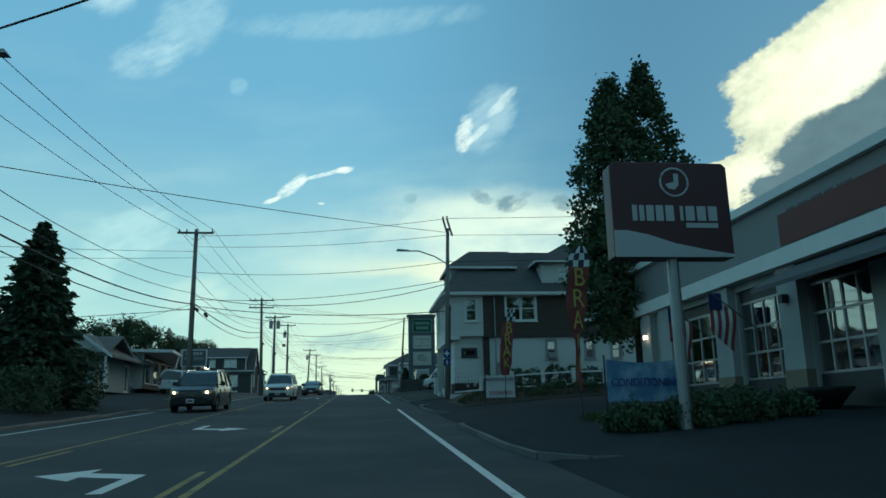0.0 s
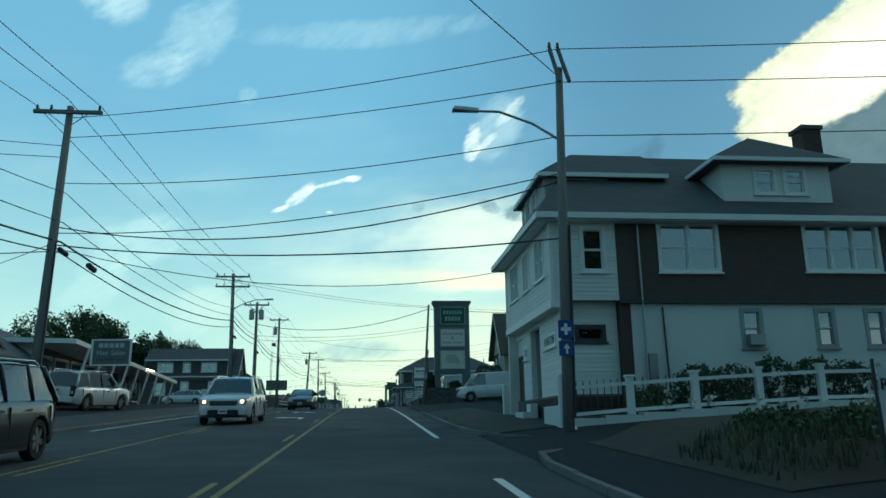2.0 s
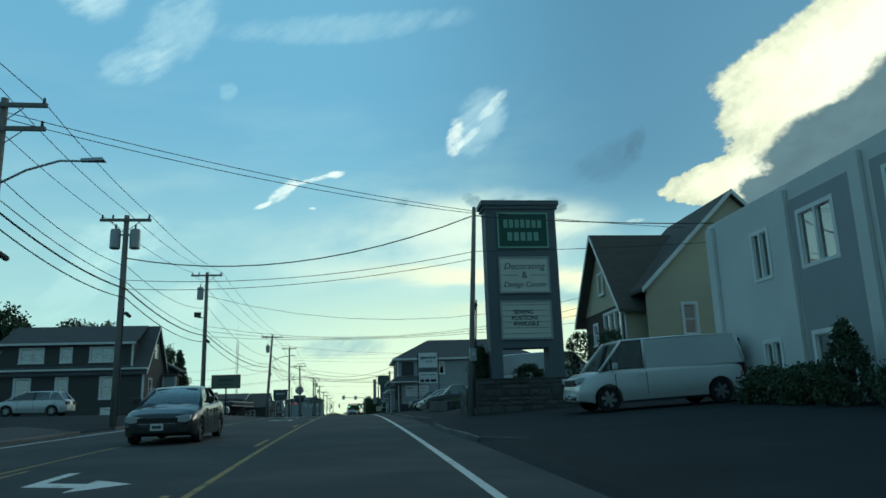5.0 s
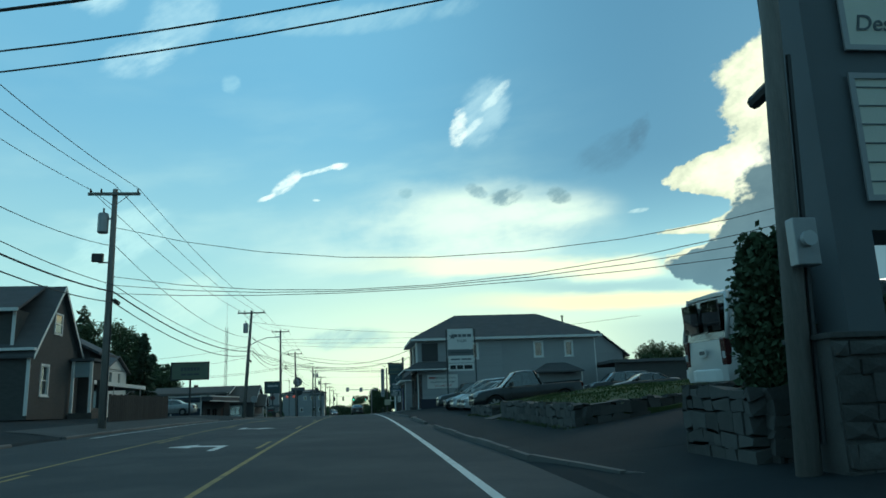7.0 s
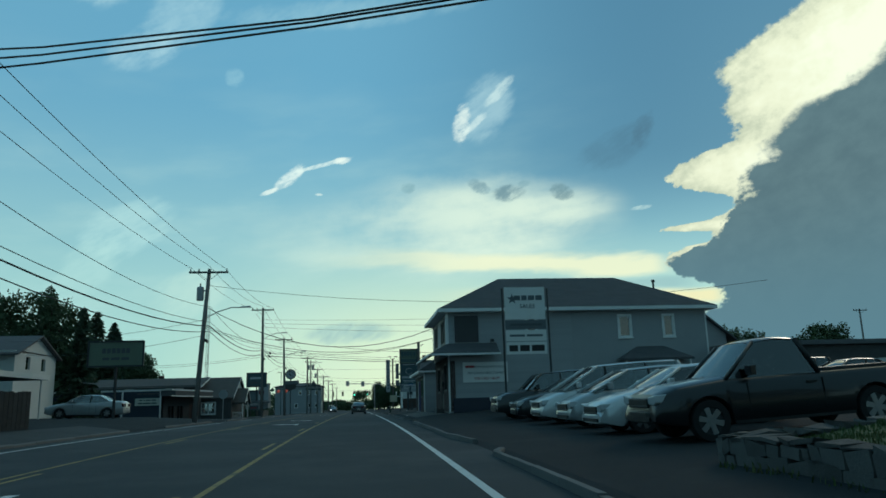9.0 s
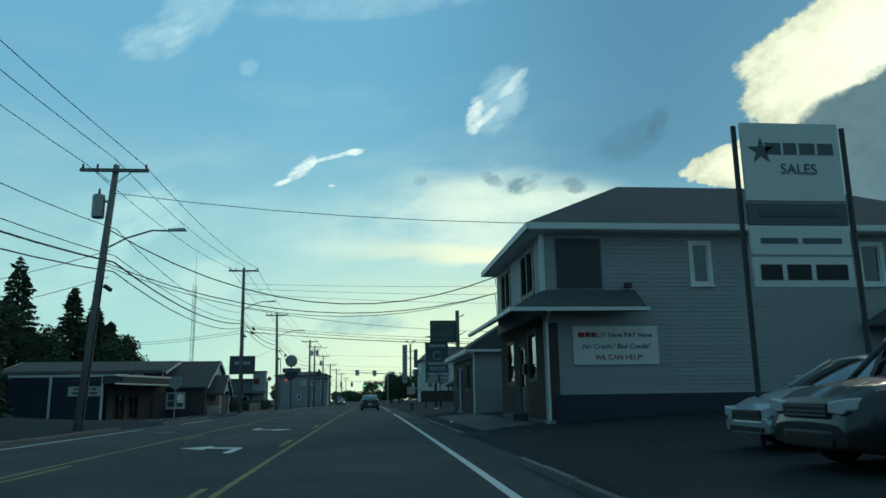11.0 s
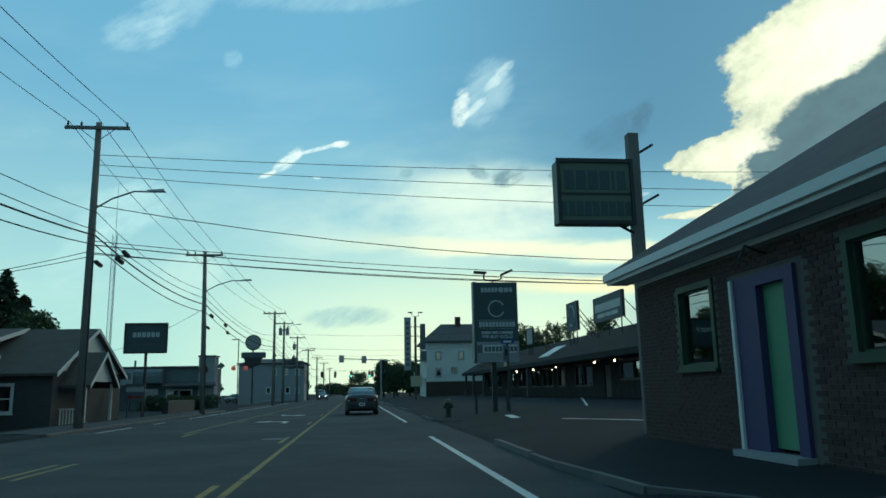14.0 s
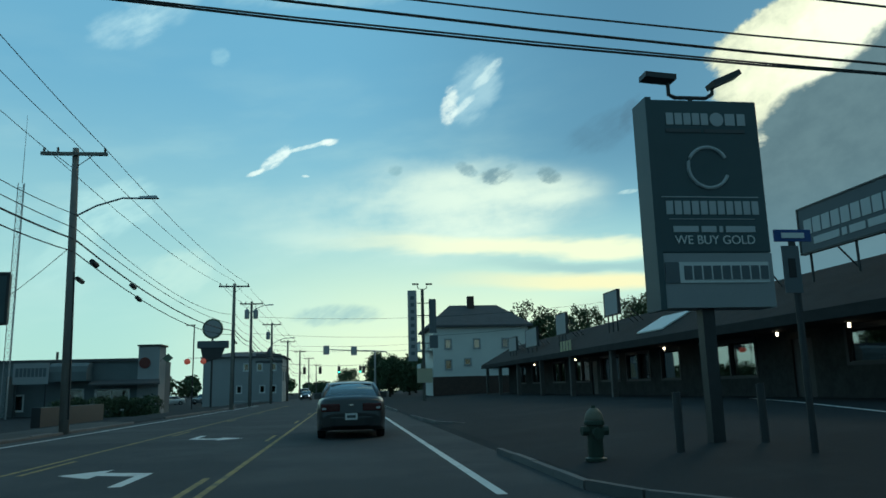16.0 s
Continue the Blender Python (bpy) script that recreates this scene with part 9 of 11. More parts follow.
def smoke_shop_sign():
    z, y = zr(166), 166.0
    s = thing("hanging_sign", (5.7, y, gz(5.7, y)), "weathered grey-green sign box bracketed to a tall dark post", "sign")
    part("post", Geo().box(5.6, 5.82, y - 0.02, y + 0.2, gz(5.7, y) - 0.3, z + 6.45), M["wood_pole"], s)
    part("cabinet", Geo().box(3.97, 5.55, y - 0.2, y + 0.2, z + 4.45, z + 5.77), M["sign_sage"], s, bevel=0.02)
    part("rim", Geo().panel([3.95, 4.03, 5.5, 5.57], [z + 4.42, z + 4.5, z + 5.72, z + 5.8], [(4.03, 5.5, z + 4.5, z + 5.72)], -0.24, -0.201, Matrix.Translation((0, y, 0))), M["metal_dark"], s)
    bars(s, (4.76, y - 0.201, z + 5.35), [0.2, 0.2, 0.2, 0.2, 0.06, 0.18], 0.4, 0.05, M["sign_teal"])
    bars(s, (4.76, y - 0.201, z + 4.75), [0.13] * 9, 0.3, 0.04, M["sign_teal"])
    part("divider", Geo().box(4.03, 5.5, y - 0.215, y - 0.203, z + 5.04, z + 5.08), M["metal_dark"], s)
    for up, l in ((6.1, 0.45), (5.0, 0.5), (4.4, -0.5)):
        part("bracket", Geo().tube([(5.7, y + 0.05, z + up - 0.15), (5.7 + l, y + 0.05, z + up + 0.12)], 0.03, 6), M["metal_dark"], s)


smoke_shop_sign()


def plaza_sign():
    z, y = zr(183), 183.0
    s = thing("plaza_sign", (5.8, y, gz(5.8, y)), "tall dark plaza sign cabinet with pale lettering and floodlights", "sign")
    x0, x1 = 4.95, 6.86
    part("cabinet", Geo().box(x0, x1, y, y + 0.5, z + 3.2, z + 5.75), M["sign_teal"], s, bevel=0.02)
    part("lower_cabinet", Geo().box(x0, x1, y + 0.002, y + 0.498, z + 2.33, z + 3.195), M["siding_grey"], s, "pale grey lower sign panel")
    part("side_trim", Geo().box(x0 - 0.02, x0 + 0.08, y - 0.02, y + 0.52, z + 2.3, z + 5.78), M["sign_teal"], s)
    part("post", Geo().box(5.68, 5.88, y + 0.15, y + 0.35, gz(5.8, y) - 0.3, z + 2.33), M["metal_dark"], s)
    F = y - 0.004
    bars(s, (5.63, F, z + 5.42), [0.12] * 5, 0.2, 0.03, M["ink_silver"])
    bars(s, (6.46, F, z + 5.42), [0.17, 0.14], 0.2, 0.04, M["ink_silver"])
    part("badge", Geo().tube([(6.14, F - 0.01, z + 5.42), (6.14, F, z + 5.42)], 0.12, 14), M["ink_silver"], s)
    bars(s, (5.93, F, z + 5.22), [0.6, 0.7], 0.06, 0.06, M["ink_faint"])
    part("ring", Geo().tube([(5.92 + 0.34 * math.cos(a), F - 0.006, z + 4.6 + 0.34 * math.sin(a)) for a in np.linspace(0.5, 5.9, 26)], 0.03, 6), M["ink_silver"], s)
    part("thin_rule", Geo().box(5.08, 6.73, F - 0.008, F, z + 4.1, z + 4.115), M["ink_silver"], s)
    bars(s, (5.93, F, z + 3.93), [0.115] * 11, 0.22, 0.03, M["ink_silver"])
    part("thin_rule", Geo().box(5.18, 6.63, F - 0.008, F, z + 3.74, z + 3.75), M["ink_silver"], s)
    bars(s, (5.93, F, z + 3.58), [0.42, 0.25, 0.06, 0.5], 0.1, 0.05, M["ink_silver"])
    lettering("WE BUY GOLD", s, (5.93, F - 0.006, z + 3.4), 0.2, M["ink_white"])
    part("strip_panel", Geo().box(5.28, 6.78, F - 0.012, F, z + 2.72, z + 3.05), M["sign_white"], s)
    part("dark_block", Geo().box(5.05, 5.28, F - 0.012, F, z + 2.72, z + 3.05), M["sign_slate"], s)
    bars(s, (6.06, F - 0.012, z + 2.88), [0.13] * 9, 0.22, 0.03, M["sign_slate"])
    part("lamp_bracket", Geo().tube([(5.45, y + 0.2, z + 6.12), (5.45, y + 0.2, z + 5.92), (5.55, y + 0.2, z + 5.87), (6.1, y + 0.2, z + 5.87), (6.22, y + 0.2, z + 5.95), (6.25, y + 0.2, z + 6.15)], 0.035, 8).tube([(5.82, y + 0.2, z + 5.87), (5.82, y + 0.2, z + 5.74)], 0.035, 8), M["metal_dark"], s)
    for x, tilt in ((5.28, -4), (6.45, 24)):
        part("floodlight", Geo().box(-0.27, 0.27, -0.14, 0.14, -0.04, 0.05, pose(x, y + 0.2, z + 6.2, 0, -tilt, 0)), M["metal_dark"], s)
    for x in (4.88, 6.2):
        b = thing("bollard", (x, y - 0.5, gz(x, y - 0.5)), "short dark wooden bollard below the sign", "bollard", "bollards at the plaza sign")
        part("post", Geo().tube([(x, y - 0.4, gz(x, y) - 0.2), (x, y - 0.4, gz(x, y) + 0.85)], 0.06, 10), M["trim_dark"], b)
    # fire hydrant
    hx, hy = 3.75, 183.0
    h = thing("fire_hydrant", (hx, hy, gz(hx, hy)), "dark iron fire hydrant with side caps and pale bonnet", "hydrant")
    hz = gz(hx, hy)
    part("barrel", Geo().lathe([(0.16, 0), (0.16, 0.04), (0.115, 0.06), (0.115, 0.5), (0.15, 0.52), (0.15, 0.57), (0.13, 0.6), (0.11, 0.68), (0.05, 0.75)], (hx, hy, hz), 16), M["hydrant_paint"], h, smooth=False)
    for sg in (-1, 1):
        part("side_cap", Geo().tube([(hx + sg * 0.1, hy, hz + 0.43), (hx + sg * 0.2, hy, hz + 0.43)], 0.07, 10), M["hydrant_paint"], h)
    part("pumper_cap", Geo().tube([(hx, hy - 0.1, hz + 0.4), (hx, hy - 0.2, hz + 0.4)], 0.085, 10), M["hydrant_paint"], h)
    part("top_nut", Geo().tube([(hx, hy, hz + 0.74), (hx, hy, hz + 0.8)], 0.03, 6), M["hydrant_paint"], h)
    part("bonnet", Geo().lathe([(0.14, 0.575), (0.138, 0.61), (0.118, 0.69), (0.055, 0.757), (0.0, 0.76)], (hx, hy, hz), 16), M["bonnet_paint"], h, "dull tan painted bonnet", smooth=True)
    # street name post
    p = thing("street_name_sign", (5.95, 181.0, gz(6, 181)), "blue street name plate over a small notice on a post", "street sign")
    z = zr(181)
    part("post", Geo().tube([(5.95, 181.05, gz(6, 181) - 0.2), (5.95, 181.05, z + 3.0)], 0.045, 8), M["metal_dark"], p)
    part("name_plate", Geo().box(5.68, 6.2, 181.0, 181.02, z + 2.98, z + 3.14), M["sign_blue"], p)
    bars(p, (5.94, 180.998, z + 3.06), [0.32], 0.07, 0.03, M["ink_white"])
    part("notice", Geo().box(5.76, 6.0, 180.99, 181.005, z + 2.3, z + 2.92), M["sign_slate"], p)
    part("notice_mark", Geo().box(5.83, 5.93, 180.982, 180.989, z + 2.5, z + 2.75), M["ink_black"], p)


plaza_sign()


def roadside_boards():
    # far-side billboards
    for x0, x1, y, z0, z1, mn, lab in ((-16.07, -12.84, 146.0, 3.62, 5.12, "sign_sage", "weathered grey-green sign board on two posts"), (-14.5, -11.95, 200.5, 3.88, 5.7, "sign_teal", "dark teal sign board with pale lettering on a post")):
        z = zr(y)
        s = thing("roadside_board", ((x0 + x1) / 2, y, gz(x0, y)), lab, "sign", "roadside sign boards")
        part("board", Geo().box(x0, x1, y - 0.12, y + 0.12, z + z0, z + z1), M[mn], s)
        part("rim", Geo().panel([x0 - 0.05, x0 + 0.05, x1 - 0.05, x1 + 0.05], [z0 - 0.05, z0 + 0.05, z1 - 0.05, z1 + 0.05], [(x0 + 0.05, x1 - 0.05, z0 + 0.05, z1 - 0.05)], -0.17, -0.121, Matrix.Translation((0, y, z))), M["metal_dark"], s)
        c = (x0 + x1) / 2
        part("post", Geo().tube([(c, y + 0.05, gz(c, y) - 0.2), (c, y + 0.05, z + z0)], 0.09, 8), M["metal_dark"], s)
        bars(s, (c, y - 0.122, z + z0 + (z1 - z0) * 0.62), [0.22] * 6, 0.3, 0.06, M["ink_faint"] if mn == "sign_sage" else M["ink_silver"])
        bars(s, (c, y - 0.122, z + z0 + (z1 - z0) * 0.3), [0.4, 0.5, 0.45], 0.16, 0.1, M["ink_faint"])
    # lattice mast
    t = thing("lattice_mast", (-26.7, 236, gz(-26.7, 236)), "tall thin triangular lattice radio mast", "mast")
    z0, z1 = gz(-26.7, 236), zr(236) + 19.0
    legs = [(-26.95, 235.85), (-26.45, 235.85), (-26.7, 236.25)]
    for x, y in legs:
        part("leg", Geo().tube([(x, y, z0 - 0.1), (x, y, z1)], 0.035, 6), M["metal_grey"], t)
    g = Geo()
    k = z0
    while k < z1 - 0.8:
        for (xa, ya), (xb, yb) in zip(legs, legs[1:] + legs[:1]):
            g.tube([(xa, ya, k), (xb, yb, k + 0.7)], 0.014, 4, False).tube([(xa, ya, k + 0.7), (xb, yb, k + 0.7)], 0.012, 4, False)
        k += 0.7
    tagged(part("lattice", g, M["metal_grey"], t), kind="stuff")
    part("whip", Geo().tube([(-26.7, 236, z1), (-26.7, 236, z1 + 6)], [0.03, 0.015], 6), M["metal_grey"], t)
    # round sign on a pylon
    z = zr(249)
    r = thing("round_sign", (-13.4, 249, gz(-13.4, 249)), "round sign disc over a rounded sign box on a post", "sign")
    part("disc", Geo().tube([(-13.1, 248.85, z + 7.72), (-13.1, 249.15, z + 7.72)], 1.0, 28), M["sign_sage"], r)
    part("disc_face", Geo().tube([(-13.1, 248.82, z + 7.72), (-13.1, 248.848, z + 7.72)], 0.82, 28), M["siding_grey"], r)
    part("sign_box", Geo().box(-14.55, -11.5, 248.8, 249.2, z + 5.75, z + 6.5), M["sign_slate"], r, bevel=0.1)
    part("post", Geo().tube([(-13.1, 249, gz(-13.1, 249) - 0.2), (-13.1, 249, z + 6.75)], 0.1, 8), M["metal_dark"], r)
    part("lower_box", Geo().prism([(-14.2, z + 5.74), (-11.9, z + 5.74), (-12.2, z + 4.9), (-13.9, z + 4.3)], 248.85, 249.15, "y"), M["trim_dark"], r, "dark tapering panel under the box")
    l = thing("lot_lamp", (-15, 249.5, gz(-15, 249.5)), "tall dark parking lot lamp post", "lamp")
    part("post", Geo().tube([(-15, 249.5, gz(-15, 249) - 0.2), (-15, 249.5, z + 8.1)], 0.06, 8), M["metal_dark"], l)
    part("head", Geo().box(-15.8, -14.9, 249.4, 249.6, z + 8.1, z + 8.2), M["metal_dark"], l)
    # glowing globes stand in for distant red lights; their bracket arms are added
    for x in (-15.45, -13.9):
        b = thing("red_globe", (x, 248.5, z + 4.5), "red glowing globe on an added bracket arm", "lantern", "red lanterns")
        part("shade", Geo().lathe([(0.04, -0.3), (0.24, -0.2), (0.32, 0), (0.24, 0.2), (0.04, 0.3)], (x, 248.9, z + 4.5), 12), M["globe_red"], b)
        part("bracket_arm", Geo().tube([(x, 248.9, z + 4.75), (x, 249.4, z + 4.85), (-15, 249.5, z + 4.85)], 0.025, 5), M["metal_dark"], b)
    # plaza blade signs on the near side
    z = zr(231)
    s = thing("blade_sign", (6.2, 231, gz(6.2, 231)), "tall pale vertical blade signs on a steel mast with floodlights", "sign")
    part("mast", Geo().tube([(6.25, 231.2, gz(6, 231) - 0.2), (6.25, 231.2, z + 9.15)], 0.13, 10), M["weathered_wood"], s)
    part("blade", Geo().box(5.05, 5.75, 230.9, 231.2, z + 3.4, z + 9.0), M["siding_grey"], s, "tall pale vertical sign blade")
    for k in range(9):
        bars(s, (5.4, 230.899, z + 8.4 - 0.55 * k), [0.3], 0.28, 0.1, M["sign_slate"])
    part("blade", Geo().box(6.75, 7.3, 230.9, 231.2, z + 5.6, z + 8.3), M["sign_slate"], s)
    part("blade", Geo().box(6.75, 7.4, 230.9, 231.2, z + 4.4, z + 5.4), M["sign_slate"], s)
    part("lower_board", Geo().box(5.7, 6.9, 230.9, 231.1, z + 1.7, z + 2.8), M["siding_tan"], s)
    for up in (8.0, 7.0, 4.8):
        part("strut", Geo().tube([(5.75, 231.1, z + up), (6.75, 231.1, z + up)], 0.04, 6), M["metal_dark"], s)
    for sg in (-1, 1):
        part("floodlight", Geo().tube([(6.25, 231.2, z + 9.1), (6.25 + sg * 0.35, 231.2, z + 9.2), (6.25 + sg * 0.4, 231.2, z + 9.5)], 0.035, 6).box(6.25 + sg * 0.55 - 0.25, 6.25 + sg * 0.55 + 0.25, 231.05, 231.35, z + 9.5, z + 9.6), M["metal_dark"], s)


roadside_boards()


def traffic_signals():
    y, z = 262.0, zr(262)
    s = thing("signal_mast", (3.5, y, gz(3.5, y)), "galvanised traffic signal mast with a long arm", "traffic light")
    part("mast", Geo().tube([(3.6, y, gz(3.6, y) - 0.2), (3.6, y, z + 5.9)], 0.11, 10), M["galvanised"], s)
    part("arm", Geo().tube([(5.0, y, z + 5.75), (3.6, y, z + 5.85), (-2.6, y, z + 6.15)], [0.09, 0.08, 0.05], 8), M["galvanised"], s)
    for x, up in ((-2.15, 6.1), (1.1, 5.95)):
        b = part("signal_head", Geo().box(x - 0.35, x + 0.35, y - 0.2, y + 0.1, z + up - 0.55, z + up + 0.5), M["galvanised"], s, "back of a signal head")
    w = thing("span_wire", (-5, 290, zr(290) + 5.4), "black span wire that carries the signals", "wire")
    part("cable", Geo().tube([(-9, 290, zr(290) + 5.6), (-3, 290, zr(290) + 5.15), (3, 290, zr(290) + 5.15), (8, 290, zr(290) + 5.6)], 0.025, 6), M["cable"], w)
    zz = zr(290)
    for x, lit in ((-6.2, 0), (-3.8, 0), (-0.9, 1), (2.4, 1), (2.9, 0)):
        h = thing("traffic_light", (x, 289.9, zz + 4.2), "dark hanging traffic light" + (" showing green" if lit else " seen from the side"), "traffic light", "hanging traffic lights")
        part("housing", Geo().box(x - 0.22, x + 0.22, 289.8, 290.1, zz + 3.95, zz + 5.05), M["metal_dark"], h)
        part("hanger", Geo().tube([(x, 290, zz + 5.05), (x, 290, zz + 5.45)], 0.03, 6), M["metal_dark"], h)
        for k in range(3):
            up = 4.15 + 0.35 * k
            part("lens", Geo().tube([(x, 289.8, zz + up), (x, 289.77, zz + up)], 0.13, 12), M["signal_green"] if lit and k == 0 else M["lens_dark"], h)
            part("visor", Geo().tube([(x, 289.79, zz + up + 0.14), (x, 289.6, zz + up + 0.14)], 0.03, 6), M["metal_dark"], h)


traffic_signals()

# ---------------------------------------------------------------- vehicles
# deck: height of the lower body along the length; cab: (screen foot, roof front, roof rear, rear window foot); belt, roof: heights
KINDS = {
    "sedan": dict(L=4.75, W=1.78, deck=[(-2.37, 0.62), (-2.33, 0.92), (-2.2, 1.03), (-1.5, 1.06), (-0.9, 1.0), (0.9, 0.97), (1.2, 0.96), (1.9, 0.84), (2.25, 0.72), (2.37, 0.52)], cab=(1.15, 0.30, -0.85, -1.62), belt=0.97, roof=1.44, r=0.32, axles=(-1.42, 1.42), clear=0.2, posts=(-0.35,)),
    "suv": dict(L=4.85, W=1.93, deck=[(-2.42, 0.72), (-2.39, 1.0), (-2.3, 1.1), (0.9, 1.1), (1.15, 1.12), (2.0, 1.04), (2.32, 0.92), (2.42, 0.62)], cab=(1.2, 0.50, -2.0, -2.33), belt=1.09, roof=1.74, r=0.37, axles=(-1.45, 1.45), clear=0.25, posts=(-0.25, -1.3)),
    "hatch": dict(L=4.3, W=1.74, deck=[(-2.15, 0.62), (-2.1, 0.92), (-2.0, 1.0), (0.7, 0.98), (1.2, 0.98), (1.75, 0.86), (2.05, 0.72), (2.15, 0.5)], cab=(1.45, 0.35, -1.55, -2.0), belt=0.97, roof=1.5, r=0.32, axles=(-1.3, 1.33), clear=0.19, posts=(-0.2, -1.1)),
    "minivan": dict(L=5.0, W=1.95, deck=[(-2.5, 0.7), (-2.46, 1.0), (-2.38, 1.06), (0.9, 1.04), (1.35, 1.06), (2.0, 0.92), (2.38, 0.76), (2.5, 0.52)], cab=(1.75, 0.55, -2.1, -2.42), belt=1.04, roof=1.72, r=0.34, axles=(-1.5, 1.5), clear=0.2, posts=(0.35, -1.0)),
    "van": dict(L=5.2, W=1.98, deck=[(-2.6, 0.8), (-2.57, 1.15), (1.1, 1.2), (1.6, 1.2), (2.3, 1.1), (2.5, 1.0), (2.6, 0.62)], cab=(1.95, 1.15, -2.4, -2.56), belt=1.18, roof=2.06, r=0.36, axles=(-1.7, 1.75), clear=0.26, posts=(0.55,), blind_sides=True),
    "pickup": dict(L=5.3, W=1.9, deck=[(-2.65, 0.7), (-2.62, 1.1), (-2.5, 1.13), (-0.72, 1.13), (-0.6, 1.12), (0.9, 1.12), (1.25, 1.13), (2.2, 1.03), (2.55, 0.9), (2.65, 0.62)], cab=(1.25, 0.52, -0.35, -0.62), belt=1.12, roof=1.8, r=0.38, axles=(-1.65, 1.65), clear=0.32, posts=()),
    "truck": dict(L=5.6, W=2.05, deck=[(-2.8, 0.9), (-2.75, 1.2), (0.9, 1.25), (1.4, 1.26), (2.5, 1.16), (2.75, 1.0), (2.8, 0.7)], cab=(1.4, 0.75, -1.9, -2.3), belt=1.24, roof=1.95, r=0.4, axles=(-1.7, 1.75), clear=0.36, posts=(-0.2,)),
}


def smooth_part(name, geo, material, parent, label="", angle=38):
    ob = part(name, geo, material, parent, label, smooth=True)
    ob.data.set_sharp_from_angle(angle=radians(angle))
    return ob


def moved(geo, m):
    geo.v = [tuple(m @ Vector(p)) for p in geo.v]
    return geo


def vehicle(kind, x, y, heading, paint, label, category="car", group="", lights="", lift=0.0, name=None, rack=False, ground_at=gz):
    """A road vehicle with its middle at x, y; heading 0 points up the road."""
    k = KINDS[kind]
    L, W, belt, roof, r, axles = k["L"], k["W"], k["belt"], k["roof"], k["r"], k["axles"]
    h = radians(heading)
    f, s = Vector((-math.sin(h), math.cos(h), 0)), Vector((math.cos(h), math.sin(h), 0))

    def high(p):
        return ground_at(p.x, p.y)
    c = Vector((x, y, 0))
    f.z = (high(c + f * 1.4) - high(c - f * 1.4)) / 2.8
    s.z = (high(c + s * 0.8) - high(c - s * 0.8)) / 1.6
    f.normalize()
    u = s.cross(f).normalized()
    s = f.cross(u)
    z = max(sum(high(c + f * a + s * b) for a in (-1.4, 1.4) for b in (-0.8, 0.8)) / 4, 0) + lift
    m = Matrix.Identity(4)
    m.col[0][:3], m.col[1][:3], m.col[2][:3], m.col[3][:3] = s, f, u, (x, y, z)
    root = thing(name or {"sedan": "sedan", "suv": "suv", "hatch": "hatchback", "minivan": "minivan", "van": "cargo_van", "pickup": "pickup_truck", "truck": "pickup_truck"}[kind], (x, y, z), label, category, group)
    du, dz = [p[0] for p in k["deck"]], [p[1] for p in k["deck"]]

    def deck(v):
        return float(np.interp(v, du, dz))

    def half(v):
        q = abs(v) / (L / 2)
        return W / 2 * (1 - 0.17 * max(0, (q - 0.72) / 0.28) ** 2.2)
    # lower body with wheel wells
    stations = sorted({round(v, 3) for v in [*np.linspace(-L / 2, L / 2, 25), *du, *(a + r * 1.16 * math.cos(math.pi * i / 10) for a in axles for i in range(11))]})
    g, ring = Geo(), 0
    rows = []
    for v in stations:
        w, t = half(v), deck(v)
        zb = k["clear"] + 0.12 * max(0, (abs(v) / (L / 2) - 0.82) / 0.18)
        za = zb
        for a in axles:
            if abs(v - a) < r * 1.16:
                za = max(za, r + math.sqrt(max(0, (r * 1.16) ** 2 - (v - a) ** 2)) * 0.98)
        za = min(za, t - 0.1)
        mid = max(za + 0.02, min(0.62, t - 0.08))
        side = [(0, zb), (w - 0.27, zb), (w - 0.27, za), (w - 0.03, za), (w - 0.005, min(za + 0.04, mid)), (w, mid), (w - 0.025, max(mid + 0.01, t - 0.13)), (w - 0.06, t - 0.06), (w - 0.13, t - 0.012), (w * 0.55, t + 0.02), (0, t + 0.032)]
        rows.append([(a, v, b) for a, b in side] + [(-a, v, b) for a, b in side[-2:0:-1]])
    n = len(rows[0])
    g.v = [p for row in rows for p in row]
    g.f = [(i * n + j, i * n + (j + 1) % n, (i + 1) * n + (j + 1) % n, (i + 1) * n + j) for i in range(len(rows) - 1) for j in range(n)]
    g.f += [tuple(range(n)), tuple((len(rows) - 1) * n + j for j in range(n - 1, -1, -1))]
    smooth_part("body", moved(g, m), M[paint], root, angle=48)
    if kind == "pickup":
        part("bed", Geo().box(-W / 2 + 0.14, W / 2 - 0.14, -2.52, -0.75, 1.1, 1.165, m), M["plastic_black"], root)
    # cabin: roof, posts and panes
    a0, a1, b1, b0 = k["cab"]
    wb, wt = W / 2 - 0.1, W / 2 - (0.2 if kind in ("van",) else 0.27)
    zb = belt - 0.03
    rg, rrows = Geo(), []
    for v, drop, nar in ((b1 - 0.06, 0.05, 0.05), (b1 + 0.12, 0.008, 0.0), ((a1 + b1) / 2, -0.015, 0.0), (a1 - 0.15, 0.008, 0.0), (a1 + 0.06, 0.05, 0.05)):
        t, w = roof - drop, wt - nar
        side = [(0, t - 0.05), (w, t - 0.06), (w + 0.015, t - 0.035), (w - 0.06, t - 0.005), (w * 0.5, t + 0.012), (0, t + 0.018)]
        rrows.append([(p, v, q) for p, q in side] + [(-p, v, q) for p, q in side[-2:0:-1]])
    n = len(rrows[0])
    rg.v = [p for row in rrows for p in row]
    rg.f = [(i * n + j, i * n + (j + 1) % n, (i + 1) * n + (j + 1) % n, (i + 1) * n + j) for i in range(len(rrows) - 1) for j in range(n)]
    rg.f += [tuple(range(n)), tuple((len(rrows) - 1) * n + j for j in range(n - 1, -1, -1))]
